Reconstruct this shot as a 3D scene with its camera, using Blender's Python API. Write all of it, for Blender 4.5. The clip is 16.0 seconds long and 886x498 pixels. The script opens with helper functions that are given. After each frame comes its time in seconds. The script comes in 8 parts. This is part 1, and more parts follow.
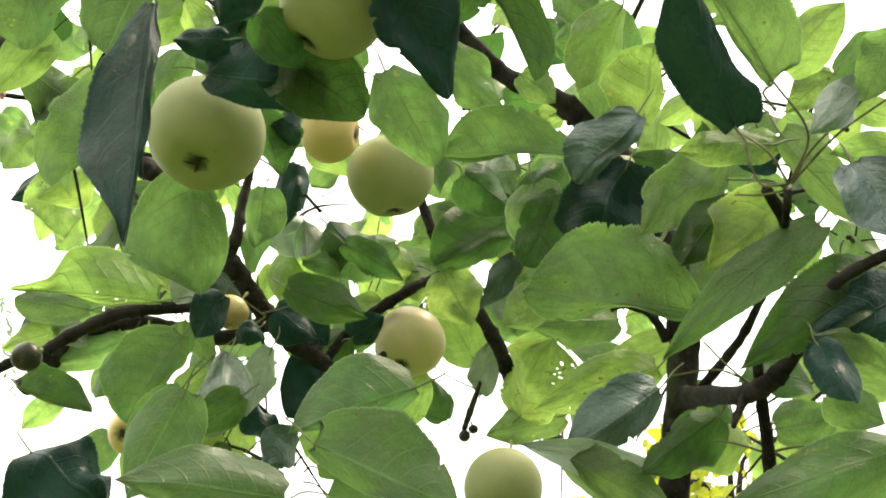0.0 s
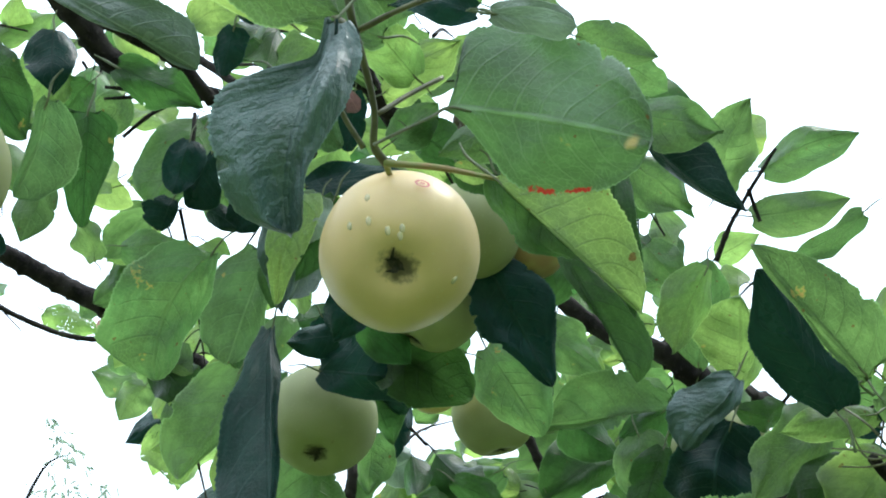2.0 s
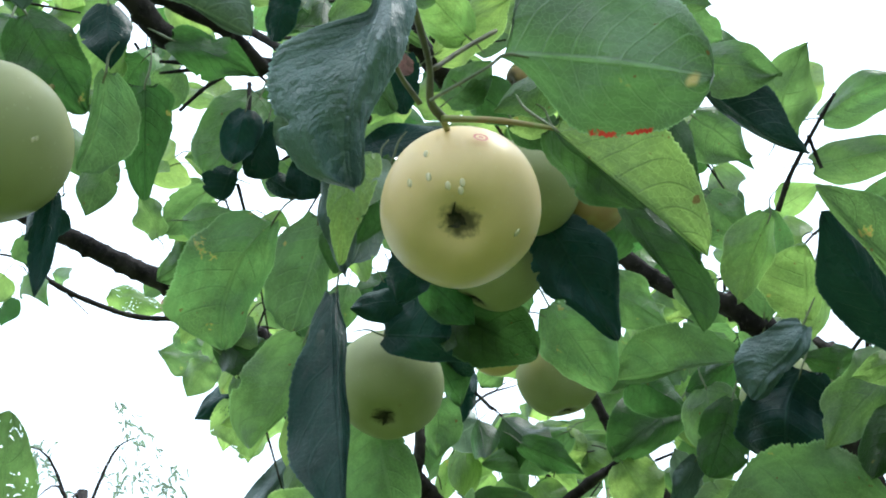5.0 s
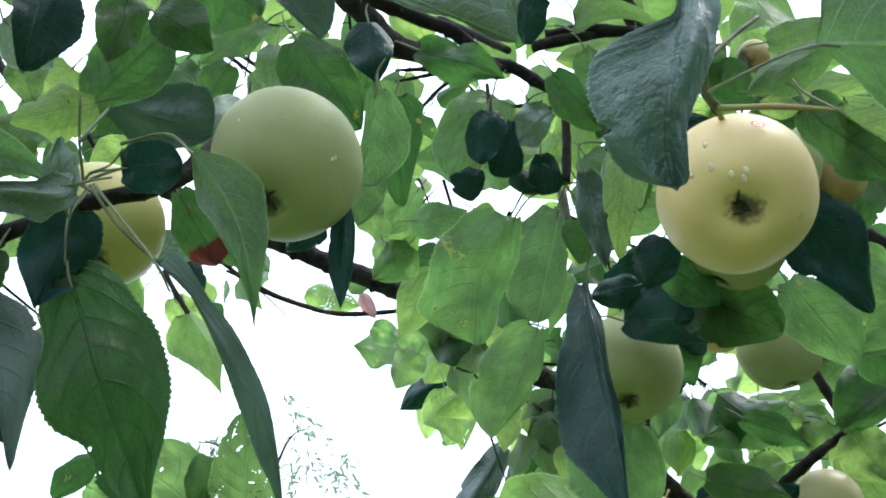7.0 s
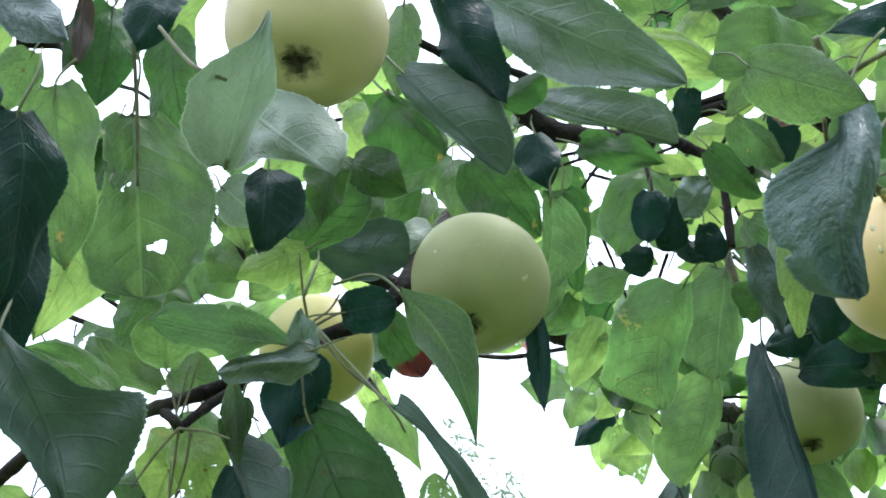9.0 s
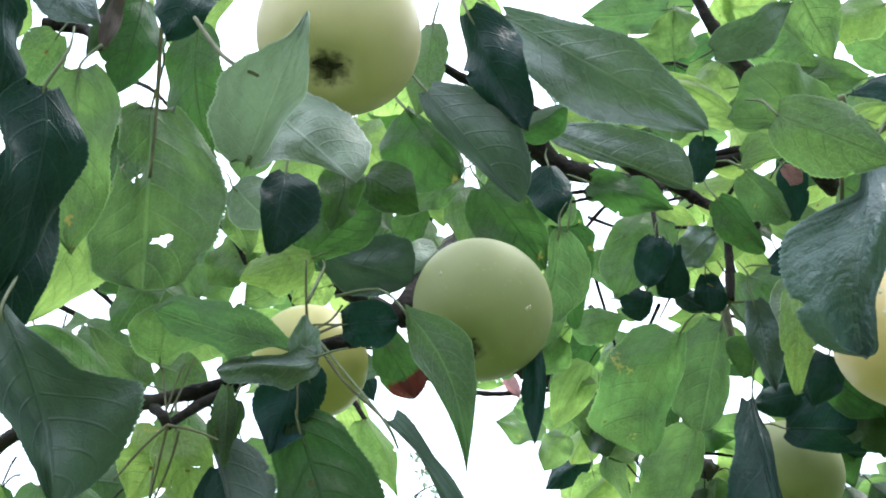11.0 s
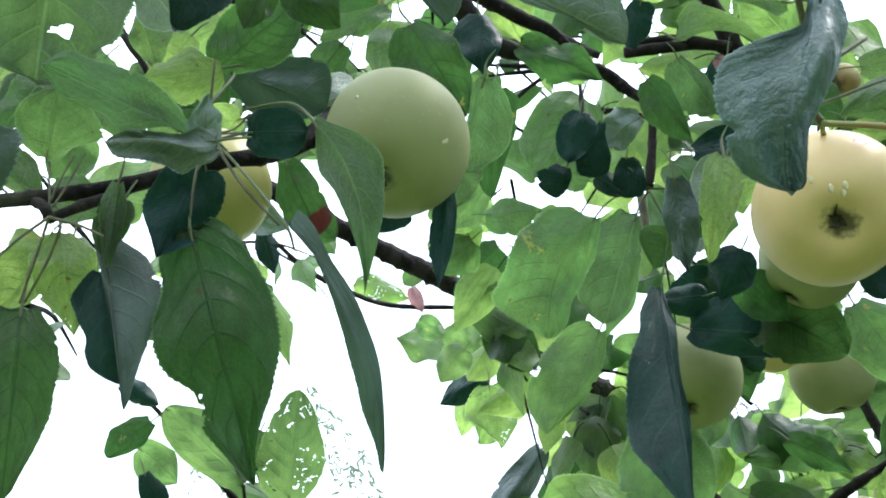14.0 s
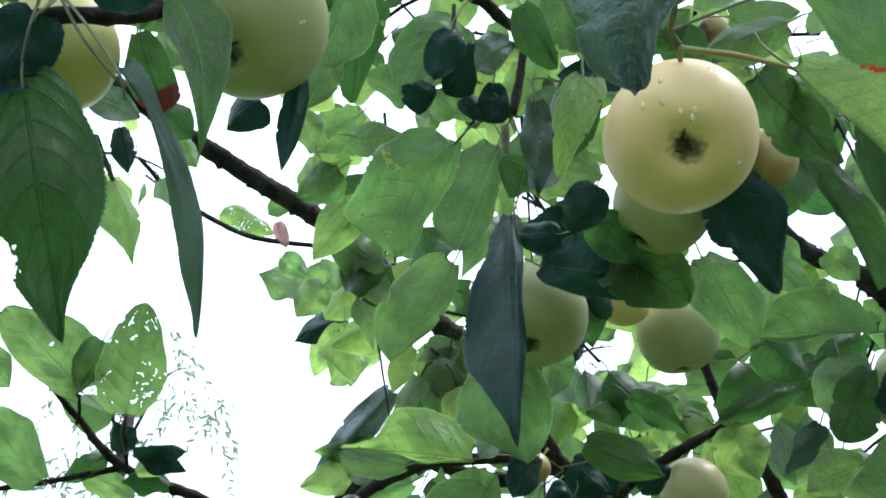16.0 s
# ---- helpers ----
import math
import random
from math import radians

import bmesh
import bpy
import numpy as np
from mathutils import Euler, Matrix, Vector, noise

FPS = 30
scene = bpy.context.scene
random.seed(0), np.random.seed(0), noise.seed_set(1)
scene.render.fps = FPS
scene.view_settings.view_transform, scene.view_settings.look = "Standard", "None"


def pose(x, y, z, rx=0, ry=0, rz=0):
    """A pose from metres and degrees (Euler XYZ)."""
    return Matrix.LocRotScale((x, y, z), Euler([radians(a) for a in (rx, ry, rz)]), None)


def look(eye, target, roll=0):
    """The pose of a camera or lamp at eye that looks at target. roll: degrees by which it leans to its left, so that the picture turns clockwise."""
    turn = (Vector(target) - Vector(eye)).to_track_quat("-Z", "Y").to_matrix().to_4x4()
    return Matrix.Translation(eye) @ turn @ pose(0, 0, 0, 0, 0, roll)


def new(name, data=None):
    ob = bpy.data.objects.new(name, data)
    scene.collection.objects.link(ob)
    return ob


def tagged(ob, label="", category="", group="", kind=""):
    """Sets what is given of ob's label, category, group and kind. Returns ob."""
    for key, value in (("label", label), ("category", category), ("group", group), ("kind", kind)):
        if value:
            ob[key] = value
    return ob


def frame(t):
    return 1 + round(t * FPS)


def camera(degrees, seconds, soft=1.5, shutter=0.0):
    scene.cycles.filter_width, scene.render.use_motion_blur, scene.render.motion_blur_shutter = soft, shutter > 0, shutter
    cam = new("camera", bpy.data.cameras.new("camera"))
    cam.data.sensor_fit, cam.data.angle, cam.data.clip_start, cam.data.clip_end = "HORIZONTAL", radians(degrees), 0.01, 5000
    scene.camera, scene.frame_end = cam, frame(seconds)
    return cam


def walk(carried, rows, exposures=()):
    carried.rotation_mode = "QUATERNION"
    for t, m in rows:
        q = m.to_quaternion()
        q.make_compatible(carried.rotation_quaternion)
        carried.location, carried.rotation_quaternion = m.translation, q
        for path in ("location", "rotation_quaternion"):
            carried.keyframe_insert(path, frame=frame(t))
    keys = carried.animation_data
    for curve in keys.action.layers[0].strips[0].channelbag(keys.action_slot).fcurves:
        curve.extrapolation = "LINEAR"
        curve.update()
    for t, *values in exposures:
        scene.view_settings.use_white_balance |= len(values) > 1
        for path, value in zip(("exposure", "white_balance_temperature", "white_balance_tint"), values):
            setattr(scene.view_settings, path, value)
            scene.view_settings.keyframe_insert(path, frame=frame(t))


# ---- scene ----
cam = camera(39.5, 16.0, soft=2.0)
PATH = [
    (0, (0.15, 0.233, 1.78), (0.015, 1.965, 2.771), -0.9),
    (0.5, (0.163, 0.215, 1.798), (-0.017, 1.907, 2.847), -1.7),
    (1, (0.16, 0.182, 1.815), (-0.058, 1.828, 2.931), -2.5),
    (1.5, (0.158, 0.162, 1.829), (-0.081, 1.776, 2.986), -3.0),
    (2, (0.149, 0.15, 1.837), (-0.096, 1.738, 3.028), -3.7),
    (2.5, (0.156, 0.15, 1.839), (-0.112, 1.744, 3.017), -4.8),
    (3, (0.156, 0.147, 1.839), (-0.139, 1.737, 3.015), -5.0),
    (5.5, (0.135, 0.155, 1.83), (-0.238, 1.745, 2.984), -3.6),
    (6, (0.121, 0.144, 1.831), (-0.322, 1.718, 2.983), -3.3),
    (6.5, (0.102, 0.131, 1.83), (-0.401, 1.69, 2.977), -2.8),
    (7, (0.089, 0.116, 1.831), (-0.481, 1.653, 2.976), -3.3),
    (7.5, (0.091, 0.094, 1.836), (-0.539, 1.591, 3.003), -3.0),
    (8, (0.091, 0.072, 1.842), (-0.584, 1.549, 3.01), -3.6),
    (8.5, (0.094, 0.056, 1.839), (-0.636, 1.502, 3.013), -4.7),
    (9, (0.098, 0.042, 1.843), (-0.667, 1.47, 3.017), -4.8),
    (11.5, (0.079, 0.042, 1.837), (-0.635, 1.455, 3.059), 0.8),
    (12, (0.072, 0.051, 1.832), (-0.64, 1.478, 3.038), 0.9),
    (12.5, (0.065, 0.054, 1.827), (-0.642, 1.487, 3.029), 2.0),
    (13, (0.066, 0.068, 1.821), (-0.612, 1.531, 3.005), 1.9),
    (13.5, (0.062, 0.088, 1.815), (-0.573, 1.589, 2.974), 2.1),
    (14, (0.062, 0.095, 1.812), (-0.553, 1.609, 2.964), 2.6),
    (14.5, (0.069, 0.101, 1.81), (-0.514, 1.633, 2.956), 3.1),
    (15, (0.075, 0.111, 1.808), (-0.47, 1.662, 2.948), 3.6),
    (15.5, (0.071, 0.123, 1.801), (-0.427, 1.698, 2.929), 4.2),
    (16, (0.072, 0.127, 1.79), (-0.364, 1.727, 2.908), 4.4),
]
EXPOSURES = [(0.0, 0.46, 9000, 12), (0.8, 0.40, 7600, 12), (1.6, 0.12, 6400, 10), (3.2, 0.03, 6250, 10), (7.5, 0.12, 6250, 14), (9.0, 0.24, 6300, 16), (11.3, 0.27, 6400, 15), (13.0, 0.30, 6400, 15), (16.0, 0.02, 6200, 14)]
walk(cam, [(t, look(eye, target, roll)) for t, eye, target, roll in PATH], EXPOSURES)
SKY, SUN = 2.75, 3.6

# ---- sky and light: an overcast day ----
world = bpy.data.worlds.new("overcast_sky")
scene.world = world
world.use_nodes = True
wn, wl = world.node_tree.nodes, world.node_tree.links
wn.clear()
sky = wn.new("ShaderNodeTexSky")
sky.sky_type, sky.sun_disc = "NISHITA", False
sky.sun_elevation, sky.sun_rotation = radians(58), radians(200)
sky.air_density, sky.dust_density = 1.0, 4.0
gain = wn.new("ShaderNodeVectorMath")
gain.operation = "SCALE"
gain.inputs["Scale"].default_value = 0.10
cloud = wn.new("ShaderNodeMix")
cloud.data_type = "RGBA"
cloud.inputs["Factor"].default_value = 0.88
cloud.inputs["B"].default_value = (0.86, 1.0, 1.12, 1)
back = wn.new("ShaderNodeBackground")
back.inputs["Strength"].default_value = SKY
wout = wn.new("ShaderNodeOutputWorld")
wl.new(sky.outputs["Color"], gain.inputs[0])
wl.new(gain.outputs["Vector"], cloud.inputs["A"])
# an overcast dome: three times as bright overhead as at the horizon
where = wn.new("ShaderNodeTexCoord")
axis = wn.new("ShaderNodeSeparateXYZ")
dome = wn.new("ShaderNodeMapRange")
dome.inputs["To Min"].default_value, dome.inputs["To Max"].default_value = 0.45, 1.35
shade = wn.new("ShaderNodeVectorMath")
shade.operation = "SCALE"
wl.new(where.outputs["Generated"], axis.inputs[0])
wl.new(axis.outputs["Z"], dome.inputs["Value"])
wl.new(cloud.outputs["Result"], shade.inputs[0])
wl.new(dome.outputs["Result"], shade.inputs["Scale"])
wl.new(shade.outputs["Vector"], back.inputs["Color"])
wl.new(back.outputs["Background"], wout.inputs["Surface"])

sun = new("sun", bpy.data.lights.new("sun", "SUN"))
sun.data.energy, sun.data.angle, sun.data.color = SUN, radians(16), (1.0, 0.97, 0.92)
sun.matrix_world = look((2.2, 1.7, 5.5), (0, 0.9, 1.0))


# ---- materials ----
def nodes_of(name):
    m = bpy.data.materials.new(name)
    m.use_nodes = True
    m.node_tree.nodes.clear()
    return m, m.node_tree.nodes, m.node_tree.links


def wire(links, a, b):
    links.new(a, b)


def maths(n, l, op, a, b=None, c=None, clamp=False):
    node = n.new("ShaderNodeMath")
    node.operation, node.use_clamp = op, clamp
    for slot, v in enumerate((a, b, c)):
        if v is None:
            continue
        if isinstance(v, (int, float)):
            node.inputs[slot].default_value = v
        else:
            l.new(v, node.inputs[slot])
    return node.outputs[0]


def step(n, l, value, lo, hi):
    node = n.new("ShaderNodeMapRange")
    node.interpolation_type = "SMOOTHSTEP"
    l.new(value, node.inputs["Value"])
    node.inputs["From Min"].default_value, node.inputs["From Max"].default_value = lo, hi
    return node.outputs["Result"]


def mixed(n, l, fac, a, b, blend="MIX"):
    node = n.new("ShaderNodeMix")
    node.data_type, node.blend_type = "RGBA", blend
    for key, v in (("Factor", fac), ("A", a), ("B", b)):
        if isinstance(v, (int, float)):
            node.inputs[key].default_value = v
        elif isinstance(v, tuple):
            node.inputs[key].default_value = (*v, 1)
        else:
            l.new(v, node.inputs[key])
    return node.outputs["Result"]


def grain(n, l, vec, scale, detail=3.0, rough=0.55):
    node = n.new("ShaderNodeTexNoise")
    node.inputs["Scale"].default_value, node.inputs["Detail"].default_value = scale, detail
    node.inputs["Roughness"].default_value = rough
    l.new(vec, node.inputs["Vector"])
    return node.outputs["Fac"]


def leaf_material(name, blade, through_colour, share, rough, vein, sheen=0.5, spots=0.0, scorch=False, relief=0.75, crinkle=0.0, pale_veins=False):
    """A leaf: veined blade that reflects and lets light through."""
    m, n, l = nodes_of(name)
    uv = n.new("ShaderNodeUVMap")
    uv.uv_map = "leaf"
    sep = n.new("ShaderNodeSeparateXYZ")
    l.new(uv.outputs["UV"], sep.inputs[0])
    s, v = sep.outputs["X"], maths(n, l, "ABSOLUTE", sep.outputs["Y"])
    info, geo, tex = n.new("ShaderNodeObjectInfo"), n.new("ShaderNodeNewGeometry"), n.new("ShaderNodeTexCoord")
    chance = maths(n, l, "FRACT", maths(n, l, "ADD", info.outputs["Random"], geo.outputs["Random Per Island"]))
    shift = n.new("ShaderNodeVectorMath")
    shift.operation = "MULTIPLY_ADD"
    comb = n.new("ShaderNodeCombineXYZ")
    for k in range(3):
        l.new(chance, comb.inputs[k])
    l.new(comb.outputs[0], shift.inputs[0])
    shift.inputs[1].default_value = (7.0, 3.0, 5.0)
    l.new(tex.outputs["Object"], shift.inputs[2])
    place = shift.outputs[0]
    # midrib and side veins
    mid = maths(n, l, "SUBTRACT", 1.0, step(n, l, v, 0.016, 0.055))
    wob = maths(n, l, "MULTIPLY", grain(n, l, place, 40, 1), 0.05)
    run = maths(n, l, "ADD", maths(n, l, "SUBTRACT", s, maths(n, l, "MULTIPLY", v, maths(n, l, "MULTIPLY_ADD", v, 0.16, 0.13))), wob)
    tri = maths(n, l, "ABSOLUTE", maths(n, l, "SUBTRACT", maths(n, l, "FRACT", maths(n, l, "MULTIPLY", run, 7.5)), 0.5))
    side = maths(n, l, "SUBTRACT", 1.0, step(n, l, tri, 0.014, 0.075))
    side = maths(n, l, "MULTIPLY", side, maths(n, l, "SUBTRACT", 1.0, step(n, l, v, 0.55, 0.95)))
    cell = n.new("ShaderNodeTexVoronoi")
    cell.feature = "DISTANCE_TO_EDGE"
    cell.inputs["Scale"].default_value = 330
    l.new(place, cell.inputs["Vector"])
    net = maths(n, l, "SUBTRACT", 1.0, step(n, l, cell.outputs["Distance"], 0.01, 0.09))
    main = maths(n, l, "MAXIMUM", mid, maths(n, l, "MULTIPLY", side, 0.6))
    veins = maths(n, l, "MAXIMUM", main, maths(n, l, "MULTIPLY", net, 0.20))
    # colour: broad mottling, leaf to leaf change, veins
    hue = n.new("ShaderNodeHueSaturation")
    hue.inputs["Color"].default_value = (*blade, 1)
    l.new(maths(n, l, "MULTIPLY_ADD", chance, 0.035, 0.483), hue.inputs["Hue"])
    l.new(maths(n, l, "MULTIPLY_ADD", maths(n, l, "FRACT", maths(n, l, "MULTIPLY", chance, 7.3)), 0.5, 0.75), hue.inputs["Value"])
    broad = grain(n, l, place, 26, 3)
    base = mixed(n, l, maths(n, l, "MULTIPLY", step(n, l, broad, 0.36, 0.66), 0.75), hue.outputs["Color"], tuple(c * 0.5 for c in blade))
    quilt = step(n, l, tri, 0.05, 0.5)
    base = mixed(n, l, maths(n, l, "MULTIPLY", quilt, 0.08), base, tuple(c * 0.62 for c in blade))
    base = mixed(n, l, maths(n, l, "MULTIPLY", veins, 0.6), base, vein)
    # paler margin: part leaf colour, part bright edge light painted in
    rim = step(n, l, v, 0.955, 0.99)
    base = mixed(n, l, maths(n, l, "MULTIPLY", rim, 0.55), base, tuple(min(1, c * 2.2 + 0.05) for c in blade))
    hue2 = n.new("ShaderNodeHueSaturation")
    hue2.inputs["Color"].default_value = (*through_colour, 1)
    l.new(maths(n, l, "MULTIPLY_ADD", chance, 0.04, 0.48), hue2.inputs["Hue"])
    l.new(maths(n, l, "MULTIPLY_ADD", maths(n, l, "FRACT", maths(n, l, "MULTIPLY", chance, 5.1)), 0.5, 0.72), hue2.inputs["Value"])
    glow = mixed(n, l, maths(n, l, "MULTIPLY", step(n, l, broad, 0.34, 0.66), 0.8), hue2.outputs["Color"], tuple(c * 0.5 for c in through_colour))
    glow = mixed(n, l, maths(n, l, "MULTIPLY", quilt, 0.08), glow, tuple(min(1, c * 1.45) for c in through_colour))
    glow = mixed(n, l, maths(n, l, "MULTIPLY", net, 0.24), glow, tuple(min(1, c * 1.5 + 0.03) for c in through_colour))
    glow = mixed(n, l, maths(n, l, "MULTIPLY", main, 0.38), glow, tuple(min(1, c * (1.5 if pale_veins else 0.42)) for c in through_colour))
    glow = mixed(n, l, maths(n, l, "MULTIPLY", rim, 0.6), glow, tuple(min(1, c * 1.4 + 0.1) for c in through_colour))
    # puckers between the veins, their shading mixed in as darker patches, and fine grain
    lane = n.new("ShaderNodeCombineXYZ")
    l.new(maths(n, l, "MULTIPLY", run, 6.0), lane.inputs[0])
    l.new(maths(n, l, "MULTIPLY", sep.outputs["Y"], 6.0), lane.inputs[1])
    l.new(maths(n, l, "MULTIPLY", chance, 31.0), lane.inputs[2])
    pucker = grain(n, l, lane.outputs[0], 1.0, 3, 0.6)
    fine = grain(n, l, place, 520, 2, 0.6)
    tone = maths(n, l, "MULTIPLY", step(n, l, pucker, 0.40, 0.64), 0.42)
    base = mixed(n, l, maths(n, l, "MULTIPLY", tone, 0.5), base, tuple(c * 0.55 for c in blade))
    glow = mixed(n, l, tone, glow, tuple(c * 0.50 for c in through_colour))
    dust = maths(n, l, "MULTIPLY", step(n, l, fine, 0.50, 0.75), 0.14)
    base, glow = mixed(n, l, dust, base, tuple(c * 0.6 for c in blade)), mixed(n, l, dust, glow, tuple(c * 0.6 for c in through_colour))
    # specks of rust and scab, and winding trails eaten by grubs, with a pale halo
    speck = step(n, l, grain(n, l, place, 170, 2), 0.735 - 0.04 * spots, 0.765 - 0.04 * spots)
    patch = step(n, l, grain(n, l, place, 48, 1), 0.76 - 0.06 * spots, 0.78 - 0.06 * spots)
    trail = maths(n, l, "ABSOLUTE", maths(n, l, "SUBTRACT", grain(n, l, place, 130, 2), 0.5))
    halo = maths(n, l, "MULTIPLY", maths(n, l, "SUBTRACT", 1.0, step(n, l, trail, 0.02, 0.07)), patch)
    trail = maths(n, l, "MULTIPLY", maths(n, l, "SUBTRACT", 1.0, step(n, l, trail, 0.010, 0.022)), patch)
    if scorch:
        burn = maths(n, l, "MULTIPLY", step(n, l, maths(n, l, "ADD", v, maths(n, l, "MULTIPLY", grain(n, l, place, 160, 3), 0.2)), 0.98, 1.03), step(n, l, grain(n, l, place, 24, 2), 0.56, 0.60))
        burn = maths(n, l, "MULTIPLY", burn, step(n, l, s, 0.35, 0.5))
        if scorch == 2:
            burn = step(n, l, maths(n, l, "ADD", s, maths(n, l, "MULTIPLY", grain(n, l, place, 60, 3), 0.35)), 0.88, 0.95)
        if scorch == 3:
            far = maths(n, l, "ADD", maths(n, l, "MULTIPLY", sep.outputs["Y"], -1.0), maths(n, l, "MULTIPLY", grain(n, l, place, 260, 3), 0.10))
            gap = step(n, l, grain(n, l, place, 150, 2), 0.42, 0.48)
            burn = maths(n, l, "MULTIPLY", maths(n, l, "MULTIPLY", step(n, l, far, 0.96, 0.99), gap), maths(n, l, "MULTIPLY", step(n, l, s, 0.44, 0.46), maths(n, l, "SUBTRACT", 1.0, step(n, l, s, 0.72, 0.74))))
            ds, dv = maths(n, l, "SUBTRACT", s, 0.915), maths(n, l, "MULTIPLY", maths(n, l, "ADD", sep.outputs["Y"], 0.12), 0.17)
            apart = maths(n, l, "SQRT", maths(n, l, "ADD", maths(n, l, "MULTIPLY", ds, ds), maths(n, l, "MULTIPLY", dv, dv)))
            apart = maths(n, l, "ADD", apart, maths(n, l, "MULTIPLY", grain(n, l, place, 200, 3), 0.05))
            yellow = maths(n, l, "MULTIPLY", maths(n, l, "SUBTRACT", 1.0, step(n, l, apart, 0.035, 0.065)), 0.85)
            base, glow = mixed(n, l, yellow, base, (0.62, 0.50, 0.22)), mixed(n, l, yellow, glow, (0.72, 0.52, 0.16))
            base, glow = mixed(n, l, burn, base, (0.42, 0.03, 0.02)), mixed(n, l, burn, glow, (0.50, 0.03, 0.02))
        if scorch != 3:
            base, glow = mixed(n, l, burn, base, (0.11, 0.035, 0.028)), mixed(n, l, burn, glow, (0.12, 0.025, 0.02))
    if spots:
        base = mixed(n, l, maths(n, l, "MULTIPLY", halo, 0.5), base, (0.30, 0.34, 0.08))
        glow = mixed(n, l, maths(n, l, "MULTIPLY", halo, 0.5), glow, (0.55, 0.66, 0.12))
        for mark, tint in ((speck, (0.16, 0.07, 0.02)), (trail, (0.50, 0.30, 0.10))):
            base, glow = mixed(n, l, maths(n, l, "MULTIPLY", mark, 0.8), base, tint), mixed(n, l, maths(n, l, "MULTIPLY", mark, 0.8), glow, tint)
    bump = n.new("ShaderNodeBump")
    bump.inputs["Strength"].default_value, bump.inputs["Distance"].default_value = relief, 0.0012
    l.new(maths(n, l, "ADD", maths(n, l, "ADD", maths(n, l, "MULTIPLY", main, 0.9), maths(n, l, "ADD", maths(n, l, "MULTIPLY", broad, 3.0), maths(n, l, "MULTIPLY", pucker, 1.2))), maths(n, l, "ADD", maths(n, l, "MULTIPLY", net, 0.10), maths(n, l, "MULTIPLY", grain(n, l, place, 120, 3), 0.9))), bump.inputs["Height"])
    if crinkle:
        rows = n.new("ShaderNodeCombineXYZ")
        l.new(maths(n, l, "MULTIPLY", maths(n, l, "ADD", run, maths(n, l, "MULTIPLY", grain(n, l, place, 70, 2), 0.16)), 17.0), rows.inputs[0])
        l.new(maths(n, l, "MULTIPLY", sep.outputs["Y"], 2.4), rows.inputs[1])
        l.new(maths(n, l, "MULTIPLY", chance, 40.0), rows.inputs[2])
        fold_n = maths(n, l, "ADD", grain(n, l, rows.outputs[0], 1.0, 3, 0.6), maths(n, l, "MULTIPLY", grain(n, l, place, 190, 3, 0.6), 0.9))
        more = n.new("ShaderNodeBump")
        more.inputs["Strength"].default_value, more.inputs["Distance"].default_value = crinkle, 0.004
        l.new(maths(n, l, "ADD", maths(n, l, "MULTIPLY", side, -0.35), fold_n), more.inputs["Height"])
        l.new(bump.outputs[0], more.inputs["Normal"])
        bump = more
    body = n.new("ShaderNodeBsdfPrincipled")
    body.inputs["Specular IOR Level"].default_value = sheen
    l.new(base, body.inputs["Base Color"])
    l.new(maths(n, l, "MULTIPLY_ADD", grain(n, l, place, 60, 2), 0.25, rough - 0.16), body.inputs["Roughness"])
    l.new(bump.outputs[0], body.inputs["Normal"])
    thin = n.new("ShaderNodeBsdfTranslucent")
    l.new(glow, thin.inputs["Color"])
    l.new(bump.outputs[0], thin.inputs["Normal"])
    mix, out = n.new("ShaderNodeMixShader"), n.new("ShaderNodeOutputMaterial")
    mix.inputs[0].default_value = share
    l.new(body.outputs[0], mix.inputs[1])
    l.new(thin.outputs[0], mix.inputs[2])
    l.new(mix.outputs[0], out.inputs[0])
    return m


GREEN = ((0.108, 0.168, 0.098), (0.225, 0.44, 0.115), 0.54, 0.42, (0.22, 0.32, 0.16))
# lighter copy of GREEN; light coming through the leaf is in its colour
LIGHT = ((0.150, 0.235, 0.100), (0.43, 0.70, 0.165), 0.60, 0.42, (0.24, 0.36, 0.13))
MIDDLE = ((0.102, 0.160, 0.100), (0.195, 0.39, 0.115), 0.46, 0.40, (0.20, 0.28, 0.17))
# darker copies of GREEN; shade under the crown is in their colours
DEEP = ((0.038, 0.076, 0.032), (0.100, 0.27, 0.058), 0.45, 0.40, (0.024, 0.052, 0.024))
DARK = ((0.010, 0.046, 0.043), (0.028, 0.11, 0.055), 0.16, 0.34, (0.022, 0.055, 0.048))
# sky reflection is put into these two bluish base colours
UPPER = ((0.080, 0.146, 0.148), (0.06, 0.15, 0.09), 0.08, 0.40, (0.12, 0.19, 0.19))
SKY_SILVER = ((0.20, 0.265, 0.250), (0.12, 0.26, 0.10), 0.18, 0.30, (0.34, 0.43, 0.36))
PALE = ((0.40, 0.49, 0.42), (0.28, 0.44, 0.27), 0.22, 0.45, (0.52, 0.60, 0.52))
# darker copy of UPPER, with the shade put into its colour
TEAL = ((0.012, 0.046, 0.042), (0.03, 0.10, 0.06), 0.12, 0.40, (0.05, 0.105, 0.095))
PINK = ((0.42, 0.24, 0.26), (0.5, 0.25, 0.25), 0.4, 0.6, (0.5, 0.33, 0.33))
